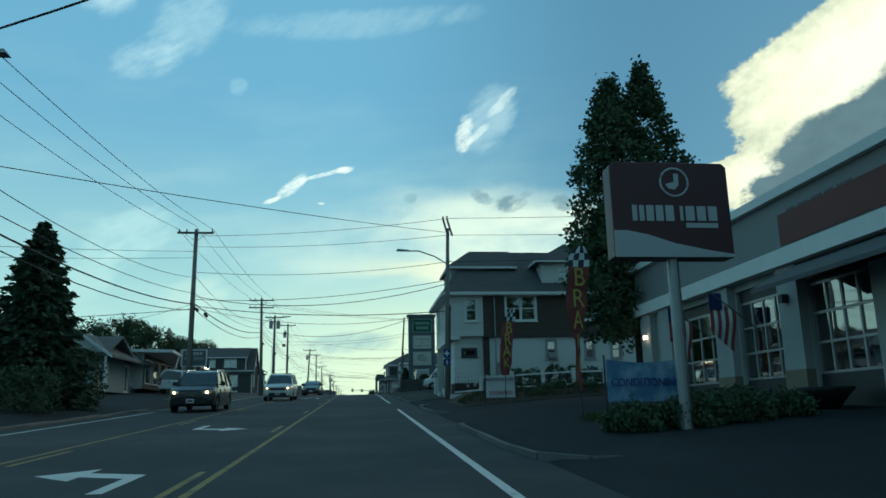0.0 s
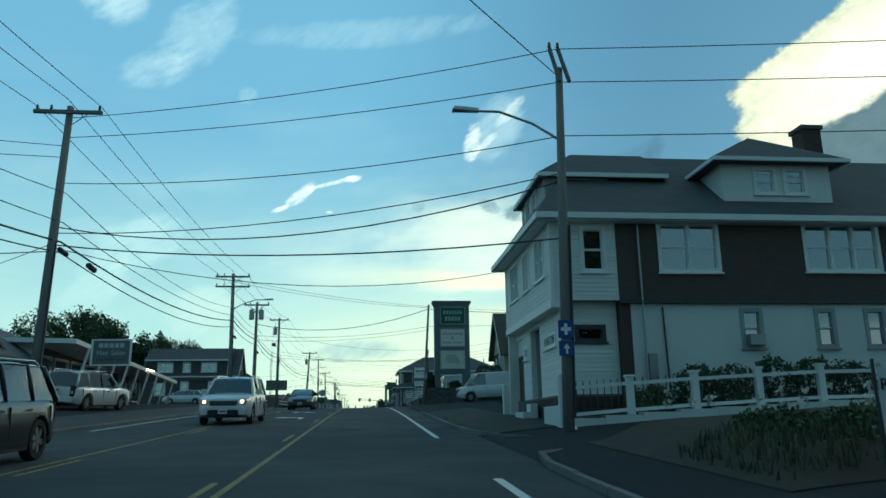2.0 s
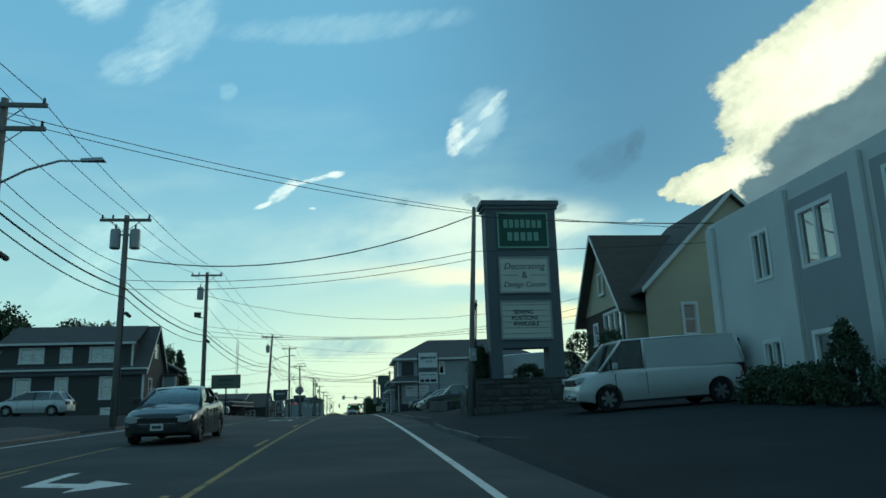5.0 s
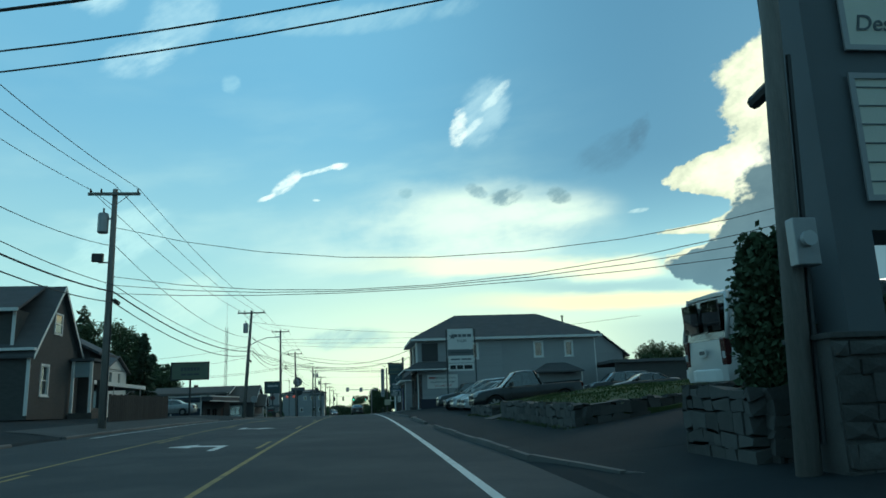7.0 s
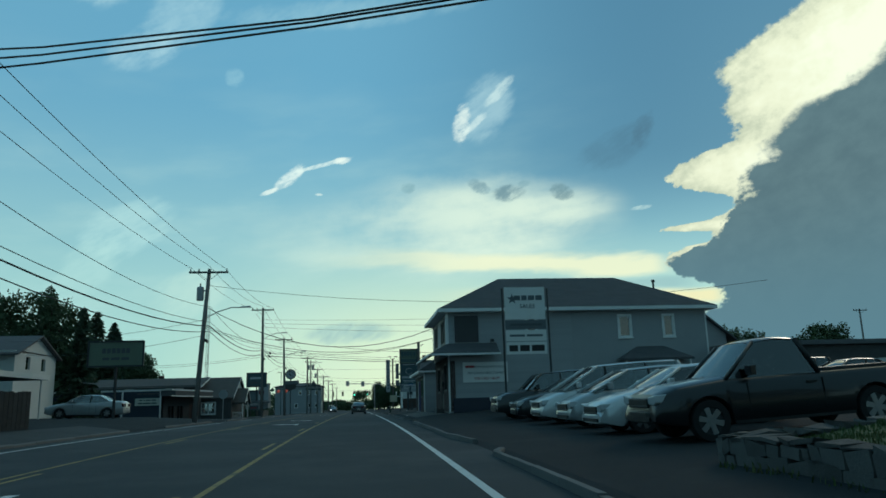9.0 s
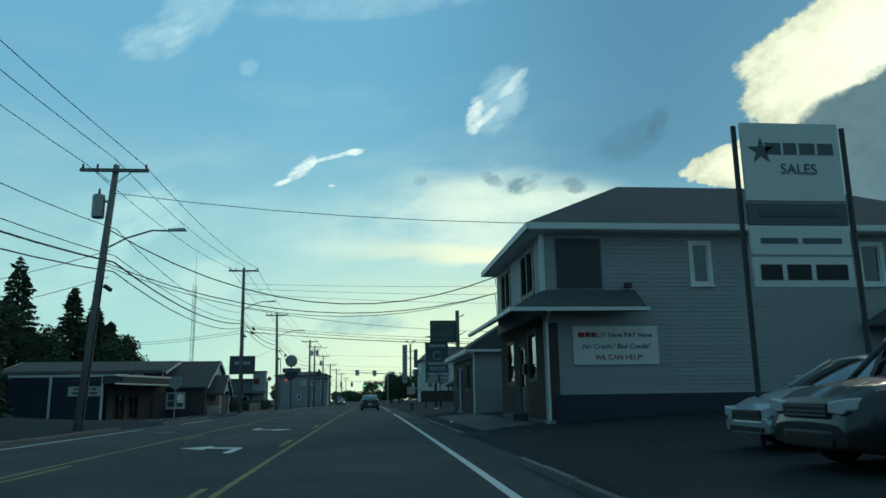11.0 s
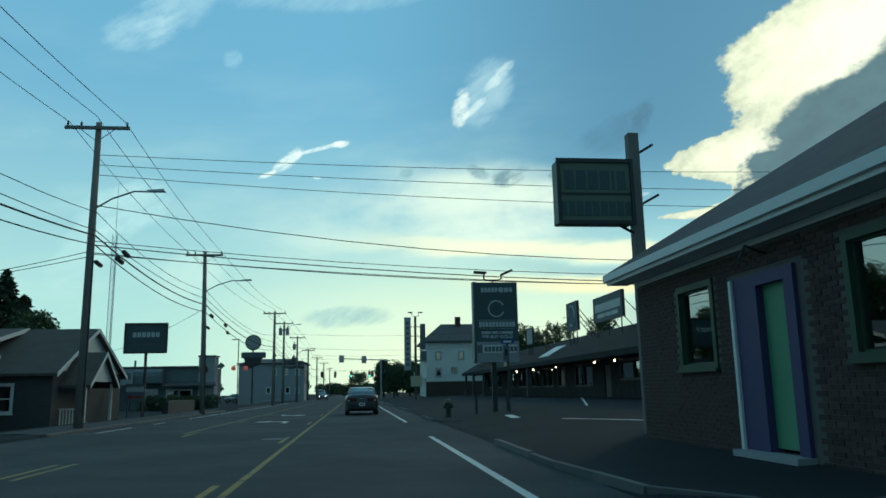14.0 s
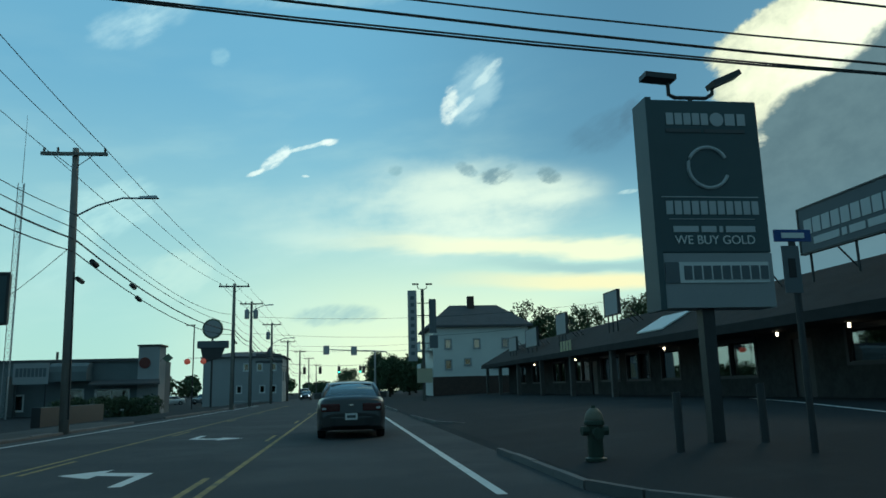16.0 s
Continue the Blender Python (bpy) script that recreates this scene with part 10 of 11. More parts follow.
    smooth_part("roof", moved(rg, m), M[paint], root, angle=50)

    def foot(v, sg):
        return Vector((sg * wb, v, zb))

    def top(v, sg):
        return Vector((sg * wt, v, roof - 0.045))
    posts = [(a0, a1, 0.04), (b0, b1, 0.05)] + [(p, p - 0.04, 0.035) for p in k["posts"]]
    for sg in (-1, 1):
        for lo, hi, rad in posts:
            part("roof_post", moved(Geo().tube([foot(lo, sg), foot(lo, sg).lerp(top(hi, sg), 0.5) + Vector((sg * 0.012, 0, 0)), top(hi, sg)], rad, 6), m), M[paint if abs(lo) > 1.0 or kind == "van" else "plastic_black"], root, smooth=True)
        cuts = sorted([(b0, b1)] + [(p, p - 0.04) for p in k["posts"]] + [(a0, a1)])
        for i, ((l0, h0), (l1, h1)) in enumerate(zip(cuts, cuts[1:])):
            q = [foot(l0, sg), foot(l1, sg), top(h1, sg), top(h0, sg)]
            inn = Vector((-sg * 0.02, 0, 0))
            solid_side = k.get("blind_sides") and i == 0
            if solid_side:
                q[0], q[3] = q[0] + Vector((0, -0.02, 0)), q[3] + Vector((0, -0.05, 0))
            part("side_panel" if solid_side else "side_window", moved(Geo().add([p for p in q] + [p + inn for p in q], [(0, 1, 2, 3), (7, 6, 5, 4), (0, 4, 5, 1), (1, 5, 6, 2), (2, 6, 7, 3), (3, 7, 4, 0)]), m), M[paint] if solid_side else M["car_glass"], root)
    for nm, lo, hi, out in (("windscreen", a0, a1, -1), ("rear_window", b0, b1, 1)):
        q = [foot(lo, -1) + Vector((0.03, 0, 0)), foot(lo, 1) - Vector((0.03, 0, 0)), top(hi, 1) - Vector((0.02, 0, 0)), top(hi, -1) + Vector((0.02, 0, 0))]
        gg = Geo()
        cols = 6
        bow = 0.09 if kind != "van" else 0.02
        for back in (0, 0.018):
            for t in (0, 1):
                for i in range(cols + 1):
                    p = (q[0].lerp(q[1], i / cols) if t == 0 else q[3].lerp(q[2], i / cols)) + Vector((0, -out * bow * (1 - (2 * i / cols - 1) ** 2) + out * back, 0))
                    gg.v.append(tuple(p))
        e = cols + 1
        for i in range(cols):
            gg.f += [(i, i + 1, e + i + 1, e + i), (2 * e + i, 3 * e + i, 3 * e + i + 1, 2 * e + i + 1), (i, 2 * e + i, 2 * e + i + 1, i + 1), (e + i, e + i + 1, 3 * e + i + 1, 3 * e + i)]
        gg.f += [(0, e, 3 * e, 2 * e), (cols, 2 * e + cols, 3 * e + cols, e + cols)]
        smooth_part(nm, moved(gg, m), M["car_glass"], root)
    if kind == "van":
        for sx in (-0.42, 0.42):
            part("rear_door_window", moved(Geo().box(sx - 0.32, sx + 0.32, -2.6, -2.57, 1.32, 1.88), m), M["pane_dark"], root)
    # seats, seen through the glass
    for vy in ([0.25, -0.75] if kind in ("sedan", "hatch", "suv", "minivan") else [0.3]):
        for sx in (-0.38, 0.38):
            st = part("seat", Geo().prism([(vy - 0.25, 0.5), (vy + 0.3, 0.5), (vy + 0.3, 0.68), (vy - 0.05, 0.66), (vy - 0.22, roof - 0.42), (vy - 0.34, roof - 0.42)], sx - 0.25, sx + 0.25, "x", m), M["plastic_black"], root)
            part("headrest", Geo().box(sx - 0.13, sx + 0.13, vy - 0.35, vy - 0.25, roof - 0.4, roof - 0.2, m), M["plastic_black"], st, bevel=0.03)
    # wheels
    for a in axles:
        for sg in (-1, 1):
            w = half(a)
            o = sg * (w - 0.015)
            i = sg * (w - 0.22)
            ty = Geo()
            prof = [(r * 0.66, i), (r * 0.95, i), (r, i + sg * 0.03), (r, o - sg * 0.03), (r * 0.95, o), (r * 0.66, o), (r * 0.64, o - sg * 0.05)]
            nn = 22
            ty.v = [(px, a + q * math.cos(math.tau * j / nn), r + q * math.sin(math.tau * j / nn)) for q, px in prof for j in range(nn)]
            np_ = len(prof)
            ty.f = [(p * nn + j, p * nn + (j + 1) % nn, ((p + 1) % np_) * nn + (j + 1) % nn, ((p + 1) % np_) * nn + j) for p in range(np_) for j in range(nn)]
            wh = smooth_part("wheel", moved(ty, m), M["rubber"], root)
            rm = Geo()
            rm.tube([(o - sg * 0.06, a, r), (o - sg * 0.04, a, r)], r * 0.65, 20)
            part("rim_disc", moved(rm, m), M["metal_dark"], wh)
            hub = Geo().tube([(o - sg * 0.045, a, r), (o - sg * 0.012, a, r)], r * 0.17, 10)
            part("hub", moved(hub, m), M["alloy"], wh)
            for j in range(6):
                t = math.tau * (j + 0.25) / 6
                d0, d1 = Vector((0, math.cos(t), math.sin(t))), Vector((0, -math.sin(t), math.cos(t)))
                cc = Vector((o - sg * 0.02, a, r))
                sp = Geo()
                q = [cc + d0 * r * 0.12 + d1 * r * 0.11, cc + d0 * r * 0.12 - d1 * r * 0.11, cc + d0 * r * 0.66 - d1 * r * 0.14, cc + d0 * r * 0.66 + d1 * r * 0.14]
                b = Vector((-sg * 0.025, 0, 0))
                sp.add(q + [p + b for p in q], [(0, 1, 2, 3), (7, 6, 5, 4), (0, 4, 5, 1), (1, 5, 6, 2), (2, 6, 7, 3), (3, 7, 4, 0)])
                part("spoke", moved(sp, m), M["alloy"], wh)
    # lamps, bumpers, grille, mirrors, plates, handles
    F, R = L / 2, -L / 2
    lo, tz = k["clear"], deck(F - 0.2) - 0.16
    tail = deck(R + 0.12) - 0.17
    for sg in (-1, 1):
        hx = sg * (half(F - 0.1) - 0.2)
        hl = Geo().prism([(-0.2, 0), (-0.16, 0.13), (0.18, 0.17), (0.2, 0.03), (0.1, -0.02)], 0, 0.3, "y", Matrix.Translation((hx, F - 0.315, tz - 0.03)) @ Matrix.Diagonal((sg, 1, 1, 1)))
        hd = part("headlight", moved(hl, m), M["lens_clear"], root, bevel=0.02)
        if "head" in lights:
            part("bulb", moved(Geo().tube([(hx + sg * 0.02, F - 0.03, tz + 0.04), (hx + sg * 0.02, F + 0.004, tz + 0.04)], 0.06, 12), m), M["headlight_lit" if "warm" in lights else "headlight_cool"], hd)
        tx = sg * (half(R + 0.1) - 0.2)
        tall = 0.5 if kind in ("suv", "van", "truck", "minivan") else 0.2
        wide = 0.1 if tall > 0.3 else 0.24
        tl = part("taillight", Geo().box(tx + sg * 0.18 - wide * (1 + sg), tx + sg * 0.18 + wide * (1 - sg), R - 0.012, R + 0.24, tail - tall * 0.6, tail + tall * 0.4, m), M["taillight"], root, bevel=0.025)
        part("reverse_lens", Geo().box(tx + sg * 0.1 - 0.05, tx + sg * 0.1 + 0.05, R - 0.018, R - 0.01, tail - tall * 0.35, tail - tall * 0.1, m), M["lens_clear"], tl)
        mx = sg * (wb + 0.16)
        part("mirror", Geo().box(mx - 0.11, mx + 0.11, a0 - 0.5, a0 - 0.38, belt + 0.02, belt + 0.2, m).box(min(mx, sg * wb), max(mx, sg * wb), a0 - 0.46, a0 - 0.42, belt + 0.03, belt + 0.08, m), M[paint], root, bevel=0.02)
        for v in ([0.1, -0.95] if kind not in ("van", "pickup") else [0.72 if kind == "van" else -0.4]):
            part("door_handle", Geo().box(sg * (half(v) - 0.03), sg * (half(v) + 0.012), v - 0.1, v + 0.1, belt - 0.2, belt - 0.165, m) if sg > 0 else Geo().box(-(half(v) + 0.012), -(half(v) - 0.03), v - 0.1, v + 0.1, belt - 0.2, belt - 0.165, m), M["chrome" if kind in ("suv", "truck") else paint], root)
        for v in [a1 + 0.35, (k["posts"] or (-0.62,))[0]] + ([b1 + 0.1] if kind in ("sedan", "suv", "hatch", "minivan") else []):
            e0, e1 = sorted((sg * (half(v) - 0.045), sg * (half(v) + 0.0035)))
            part("door_gap", Geo().box(e0, e1, v - 0.006, v + 0.006, lo + 0.16, belt - 0.12, m), M["ink_black"], root)
        e0, e1 = sorted((sg * (W / 2 - 0.1), sg * (W / 2 - 0.012)))
        part("sill", Geo().box(e0, e1, axles[0] + r * 1.2, axles[1] - r * 1.2, lo - 0.03, lo + 0.08, m), M["plastic_black"], root)
    bw = half(F) - 0.02
    part("front_bumper", moved(Geo().prism([(-bw, F - 0.32), (-bw + 0.12, F - 0.02), (-0.4, F + 0.03), (0.4, F + 0.03), (bw - 0.12, F - 0.02), (bw, F - 0.32)], lo + 0.08, lo + 0.3, "z"), m), M["plastic_black" if kind in ("suv", "truck", "pickup") else paint], root, bevel=0.03)
    bw = half(R) - 0.01
    part("rear_bumper", moved(Geo().prism([(-bw, R + 0.32), (bw, R + 0.32), (bw - 0.1, R + 0.02), (0.4, R - 0.035), (-0.4, R - 0.035), (-bw + 0.1, R + 0.02)], lo + 0.12, lo + 0.36, "z"), m), M["trim_white" if kind == "van" else paint], root, bevel=0.03)
    gr = part("grille", Geo().box(-0.48, 0.48, F - 0.12, F + 0.012, tz - 0.1, tz + 0.08, m), M["plastic_black"], root, bevel=0.02)
    for j in range(3 if kind in ("suv", "truck") else 1):
        part("grille_bar", Geo().box(-0.46, 0.46, F + 0.01, F + 0.02, tz - 0.07 + 0.055 * j, tz - 0.055 + 0.055 * j, m), M["chrome"], gr)
    part("air_intake", Geo().box(-0.55, 0.55, F + 0.0, F + 0.034, lo + 0.12, lo + 0.2, m), M["ink_black"], root)
    for end, v, up in ((-1, R - 0.04, tail - (0.25 if tall < 0.3 else 0.05)), (1, F + 0.035, lo + 0.24))[:1 if group else 2]:
        pl = part("number_plate", Geo().box(-0.155, 0.155, min(v, v + end * 0.012), max(v, v + end * 0.012), up - 0.08, up + 0.08, m), M["sign_white"], root)
        part("plate_bar", Geo().box(-0.11, 0.11, min(v + end * 0.012, v + end * 0.016), max(v + end * 0.012, v + end * 0.016), up - 0.035, up + 0.035, m), M["ink_faint"], pl)
    if rack:
        for sg in (-1, 1):
            part("roof_rail", moved(Geo().tube([(sg * (wt - 0.05), b1 + 0.1, roof - 0.02), (sg * (wt - 0.05), b1 + 0.25, roof + 0.06), (sg * (wt - 0.05), a1 - 0.4, roof + 0.06), (sg * (wt - 0.05), a1 - 0.25, roof - 0.02)], 0.018, 6), m), M["chrome"], root)
    for sg in (-0.35, 0.35):
        part("wiper", moved(Geo().tube([(sg, a0 + 0.12, belt + 0.0), (sg + 0.4, a0 + 0.02, belt + 0.06)], 0.009, 5), m), M["plastic_black"], root)
    if kind == "sedan" and "lead" in lights:
        part("sunroof_visor", Geo().box(-0.42, 0.42, -0.15, -0.1, roof + 0.01, roof + 0.045, m), M["plastic_black"], root)
        part("badge", Geo().box(-0.05, 0.05, R - 0.02, R + 0.05, tail + 0.02, tail + 0.055, m), M["chrome"], root)
    return root


def road_z(x, y):
    return zr(y)


# on the road
vehicle("sedan", 0.24, 193.9, 0, "car_dark", "dark charcoal sedan driving up the road, seen from behind", lights="lead", ground_at=road_z)
vehicle("suv", -6.85, 35.2, 180, "car_black", "black SUV with lit headlights on the road", "suv", lights="head warm", rack=True, ground_at=road_z)
vehicle("suv", -5.1, 52.5, 180, "car_white", "white SUV with lit yellow headlights and roof rack", "suv", lights="head warm", rack=True, ground_at=road_z)
vehicle("sedan", -4.5, 77.2, 180, "car_dark", "dark saloon car with its lights off on the road", ground_at=road_z)
vehicle("truck", -7.6, 316 + 2.8, 180, "car_grey", "grey pickup truck with lit headlights up the road", "pickup", lights="head warm", ground_at=road_z)
vehicle("sedan", -6.4, 300, 180, "car_dark", "dark car with bright headlights up the road", lights="head", ground_at=road_z)
# parked on the far side
vehicle("suv", -13.2, 59.4, -12, "car_white", "white SUV parked beside the shop, rear to the road", "suv", rack=True)
vehicle("hatch", -19.3, 105, 90, "car_white", "small white hatchback parked side-on by the fence")
vehicle("sedan", -16.9, 148.9, 90, "car_silver", "silver saloon car parked side-on by the workshop")
vehicle("sedan", -28.5, 301.0, 130, "car_white", "white saloon car parked by the round sign")
vehicle("suv", -23.5, 304.0, 150, "car_grey", "grey SUV parked by the round sign", "suv")
# vans by the road
vehicle("van", 9.4, 77.4, 90, "car_white", "white cargo van with blank sides by the white office", "van")
vehicle("van", 9.6, 90.7, -90, "car_white", "white cargo van with windowed rear doors on a raised drive", "van", lift=0.36)
# the used-car row
ROW = "cars of the sales row"
vehicle("pickup", 8.35, 112.45, 90, "car_black", "dark pickup truck at the end of the sales row", "pickup", ROW)
vehicle("sedan", 8.12, 115.7, 90, "car_white", "white saloon car with swept headlights in the sales row", "car", ROW)
vehicle("hatch", 8.1, 118.9, 90, "car_silver", "silver hatchback with a dark bumper in the sales row", "car", ROW)
vehicle("minivan", 8.45, 122.1, 90, "car_white", "white minivan in the sales row", "minivan", ROW)
vehicle("sedan", 8.3, 125.5, 90, "car_dark", "dark saloon car in the sales row", "car", ROW)
vehicle("suv", 8.2, 128.7, 90, "car_dark", "dark SUV in the sales row", "suv", ROW)
vehicle("sedan", 8.9, 131.7, 90, "car_silver", "silver saloon car at the far end of the sales row", "car", ROW)
vehicle("suv", 19.6, 131.0, 90, "car_black", "black SUV parked behind the sales row", "suv")
vehicle("sedan", 19.7, 126.3, 90, "car_dark", "dark saloon car parked behind the sales row")

# ---------------------------------------------------------------- raised lawn, stone walls, planting beds
rng = np.random.default_rng(11)


def stone_wall(points, height, depth=0.35, label="low dry-stone retaining wall of dark rough stones"):
    """Uneven stones in courses along points (x, y), each a piece."""
    root = thing("stone_wall", (points[0][0], points[0][1], gz(*points[0])), label, "stone wall", "stone retaining walls")
    for (ax, ay), (bx, by) in zip(points, points[1:]):
        a, b = Vector((ax, ay)), Vector((bx, by))
        d, ln = (b - a).normalized(), (b - a).length
        side = Vector((d.y, -d.x))
        course, up = 0, -0.1
        while up < height - 0.04:
            hh = min(random.uniform(0.12, 0.25), height - up)
            u = random.uniform(-0.2, 0)
            while u < ln:
                w = random.uniform(0.16, 0.5)
                u0, u1 = max(0, u), min(ln, u + w)
                if u1 - u0 > 0.08:
                    g, vs = Geo(), []
                    out = random.uniform(-0.07, 0.06)
                    for q, back in ((0, 0), (1, 0), (1, 1), (0, 1)):
                        for v in (0, 1):
                            uu = (u1 - 0.008 if q else u0 + 0.008) + random.uniform(-0.04, 0.04)
                            c = a + d * uu + side * (depth / 2 * (-1 if back else 1) + (0 if back else out + random.uniform(-0.03, 0.03)))
                            z = gz(*(a + d * (u0 + u1) / 2)) + up + (hh - 0.005 if v else 0) + random.uniform(-0.045, 0.045)
                            vs.append((c.x, c.y, z))
                    mid = sum((Vector(vs[n]) for n in range(4)), Vector()) / 4 + side.to_3d() * random.uniform(0.02, 0.07) + Vector((0, 0, random.uniform(-0.03, 0.04)))
                    vs.append(tuple(mid))
                    g.add(vs, [(0, 2, 8), (2, 3, 8), (3, 1, 8), (1, 0, 8), (2, 4, 5, 3), (4, 6, 7, 5), (6, 0, 1, 7), (1, 3, 5, 7), (0, 6, 4, 2)])
                    part("stone", g, M["stone"], root, bevel=0.0)
                u += w
            up += hh
            course += 1
    return root


def terrace(name, xs, y0, y1, height, material, label, category="lawn"):
    """Ground raised above the rest, with skirts down into it."""
    g = strip(xs, y0, y1, height, 0.8)
    k, n = len(xs), len(g.v) // len(xs)
    rim = [(0, c) for c in range(k)] + [(r, k - 1) for r in range(n)] + [(n - 1, c) for c in range(k - 1, -1, -1)] + [(r, 0) for r in range(n - 1, -1, -1)]
    for (r0, c0), (r1, c1) in zip(rim, rim[1:]):
        if (r0, c0) != (r1, c1):
            p, q = g.v[r0 * k + c0], g.v[r1 * k + c1]
            g.add([p, q, (q[0], q[1], q[2] - 1.6), (p[0], p[1], p[2] - 1.6)], [(0, 1, 2, 3)])
    return solid(name, g, material, label, category, kind="structure")


def lawn_z(x, y):
    side = float(np.interp(x, [5.2, 5.8, 8, 13, 24], [0.6, 0.75, 1.02, 1.3, 1.4]))
    ends = float(np.interp(y, [92.9, 94.5, 102, 108.2], [0.75, 1.0, 1.0, 0.62]))
    return zr(y) + side * ends + 0.05 * math.sin(x * 1.7 + y)


terrace("lawn", [5.2, 5.6, 6.2, 7, 8, 10, 13, 17, 21, 24], 92.9, 101.2, lawn_z, M["grass"], "rough sloping lawn above a stone wall")
terrace("lawn", [5.2, 5.6, 6.2, 7, 8, 10, 13, 17, 21, 24], 102.6, 108.0, lawn_z, M["grass"], "rough sloping lawn above a stone wall")
terrace("garden_path", [4.6, 5.4, 7, 10, 15, 24], 101.2, 102.6, lambda x, y: gz(x, y) + float(np.interp(x, [4.6, 5.4, 8, 15], [0.02, 0.12, 0.55, 0.75])), M["concrete"], "worn concrete path climbing between two lawns", "path")
terrace("drive", [3.3, 4, 5, 6.0, 8, 12, 16], 88.0, 92.75, lambda x, y: gz(x, y) + float(np.interp(x, [3.3, 5.0, 9.0, 16], [-0.03, 0.06, 0.35, 0.36])) * min(1.0, (y - 87.95) / 1.6), M["lot"], "raised asphalt drive beside the lawn", "drive")
stone_wall([(8.6, 93.3), (5.15, 92.9), (5.1, 101.1)], 0.52)
stone_wall([(5.1, 102.7), (5.15, 107.9), (8.2, 108.1)], 0.36)
stone_wall([(9.6, 84.95), (5.0, 85.3), (5.0, 87.1), (9.5, 89.6)], 0.85)
terrace("planting_bed", [5.05, 6, 7.5, 9.4], 85.3, 87.2, lambda x, y: gz(x, y) + 0.75, M["soil"], "raised soil bed behind the stone wall", "planting bed")


def bed_z(x, y):
    e = min(1.0, (x - 4.3) / 0.8, (12.5 - x) / 0.6, (y - 29.3) / 0.8, (36.4 - y) / 0.8)
    return gz(x, y) + 0.02 + 0.32 * max(0, e)


terrace("planting_bed", [4.3, 4.7, 5.2, 6, 7, 8.5, 10, 12.5], 29.3, 36.4, bed_z, M["soil"], "overgrown soil bed by the lot's edge", "planting bed")


# ---------------------------------------------------------------- leaves and needles
def leaf_mesh(name, centres, sizes, material, long=1.6, droop=0.0, lie=None):
    """Many small pointed leaves, each a bent blade of its own."""
    n = len(centres)
    a = rng.normal(size=(n, 3))
    if lie is not None:
        a = lie + 0.45 * a
    a[:, 2] -= droop
    a /= np.linalg.norm(a, axis=1, keepdims=True) + 1e-9
    b = np.cross(a, rng.normal(size=(n, 3)))
    b /= np.linalg.norm(b, axis=1, keepdims=True) + 1e-9
    s = np.asarray(sizes).reshape(-1, 1) * rng.uniform(0.7, 1.3, (n, 1))
    v = np.stack([centres - a * s * long * 0.5, centres + b * s * 0.5, centres + a * s * long * 0.5, centres - b * s * 0.5], 1).reshape(-1, 3)
    me = bpy.data.meshes.new(name)
    me.vertices.add(4 * n)
    me.vertices.foreach_set("co", v.astype(np.float32).ravel())
    me.loops.add(4 * n)
    me.loops.foreach_set("vertex_index", np.arange(4 * n, dtype=np.int32))
    me.polygons.add(n)
    me.polygons.foreach_set("loop_start", np.arange(0, 4 * n, 4, dtype=np.int32))
    me.update(calc_edges=True)
    me.validate()
    me.materials.append(material)
    return me


def leaf_part(name, parent, centres, sizes, material, **kw):
    base = np.array(BASES[parent])
    ob = new(name, leaf_mesh(name, np.asarray(centres) - base, sizes, material, **kw))
    ob.parent = parent
    BASES[ob] = BASES[parent]
    return ob


def limbs(x, y, z, height, spread, count, girth):
    """A tapered trunk that leans a little, with limbs."""
    g = Geo()
    lean = rng.uniform(-0.03, 0.03, 2)
    path = [(x + lean[0] * t * height, y + lean[1] * t * height, z - 0.2 + t * height) for t in np.linspace(0, 1, 7)]
    g.tube(path, [girth * (1 - 0.85 * t) * (1.35 if t == 0 else 1) for t in np.linspace(0, 1, 7)], 9)
    for i in range(count):
        t = 0.25 + 0.65 * i / count
        p = np.array(path[0]) + (np.array(path[-1]) - np.array(path[0])) * t
        ang = 2.4 * i + rng.uniform(-0.4, 0.4)
        ln = spread * (1.1 - 0.6 * t) * rng.uniform(0.6, 0.95)
        d = np.array([math.cos(ang), math.sin(ang), 0.75])
        g.tube([p, p + d * ln * 0.5, p + d * ln * np.array([1, 1, 1.15])], [girth * 0.35 * (1 - 0.5 * t), girth * 0.2, girth * 0.06], 5)
    return g


def clumps(count, shape):
    """Middles of leaf clumps inside a crown; shape(direction) gives a point on its skin and its centre."""
    out = []
    while len(out) < count:
        d = rng.normal(size=3)
        d /= np.linalg.norm(d)
        skin, mid = shape(d)
        out.append(mid + (skin - mid) * rng.uniform(0.35, 1.0) ** 0.45)
    return np.array(out)


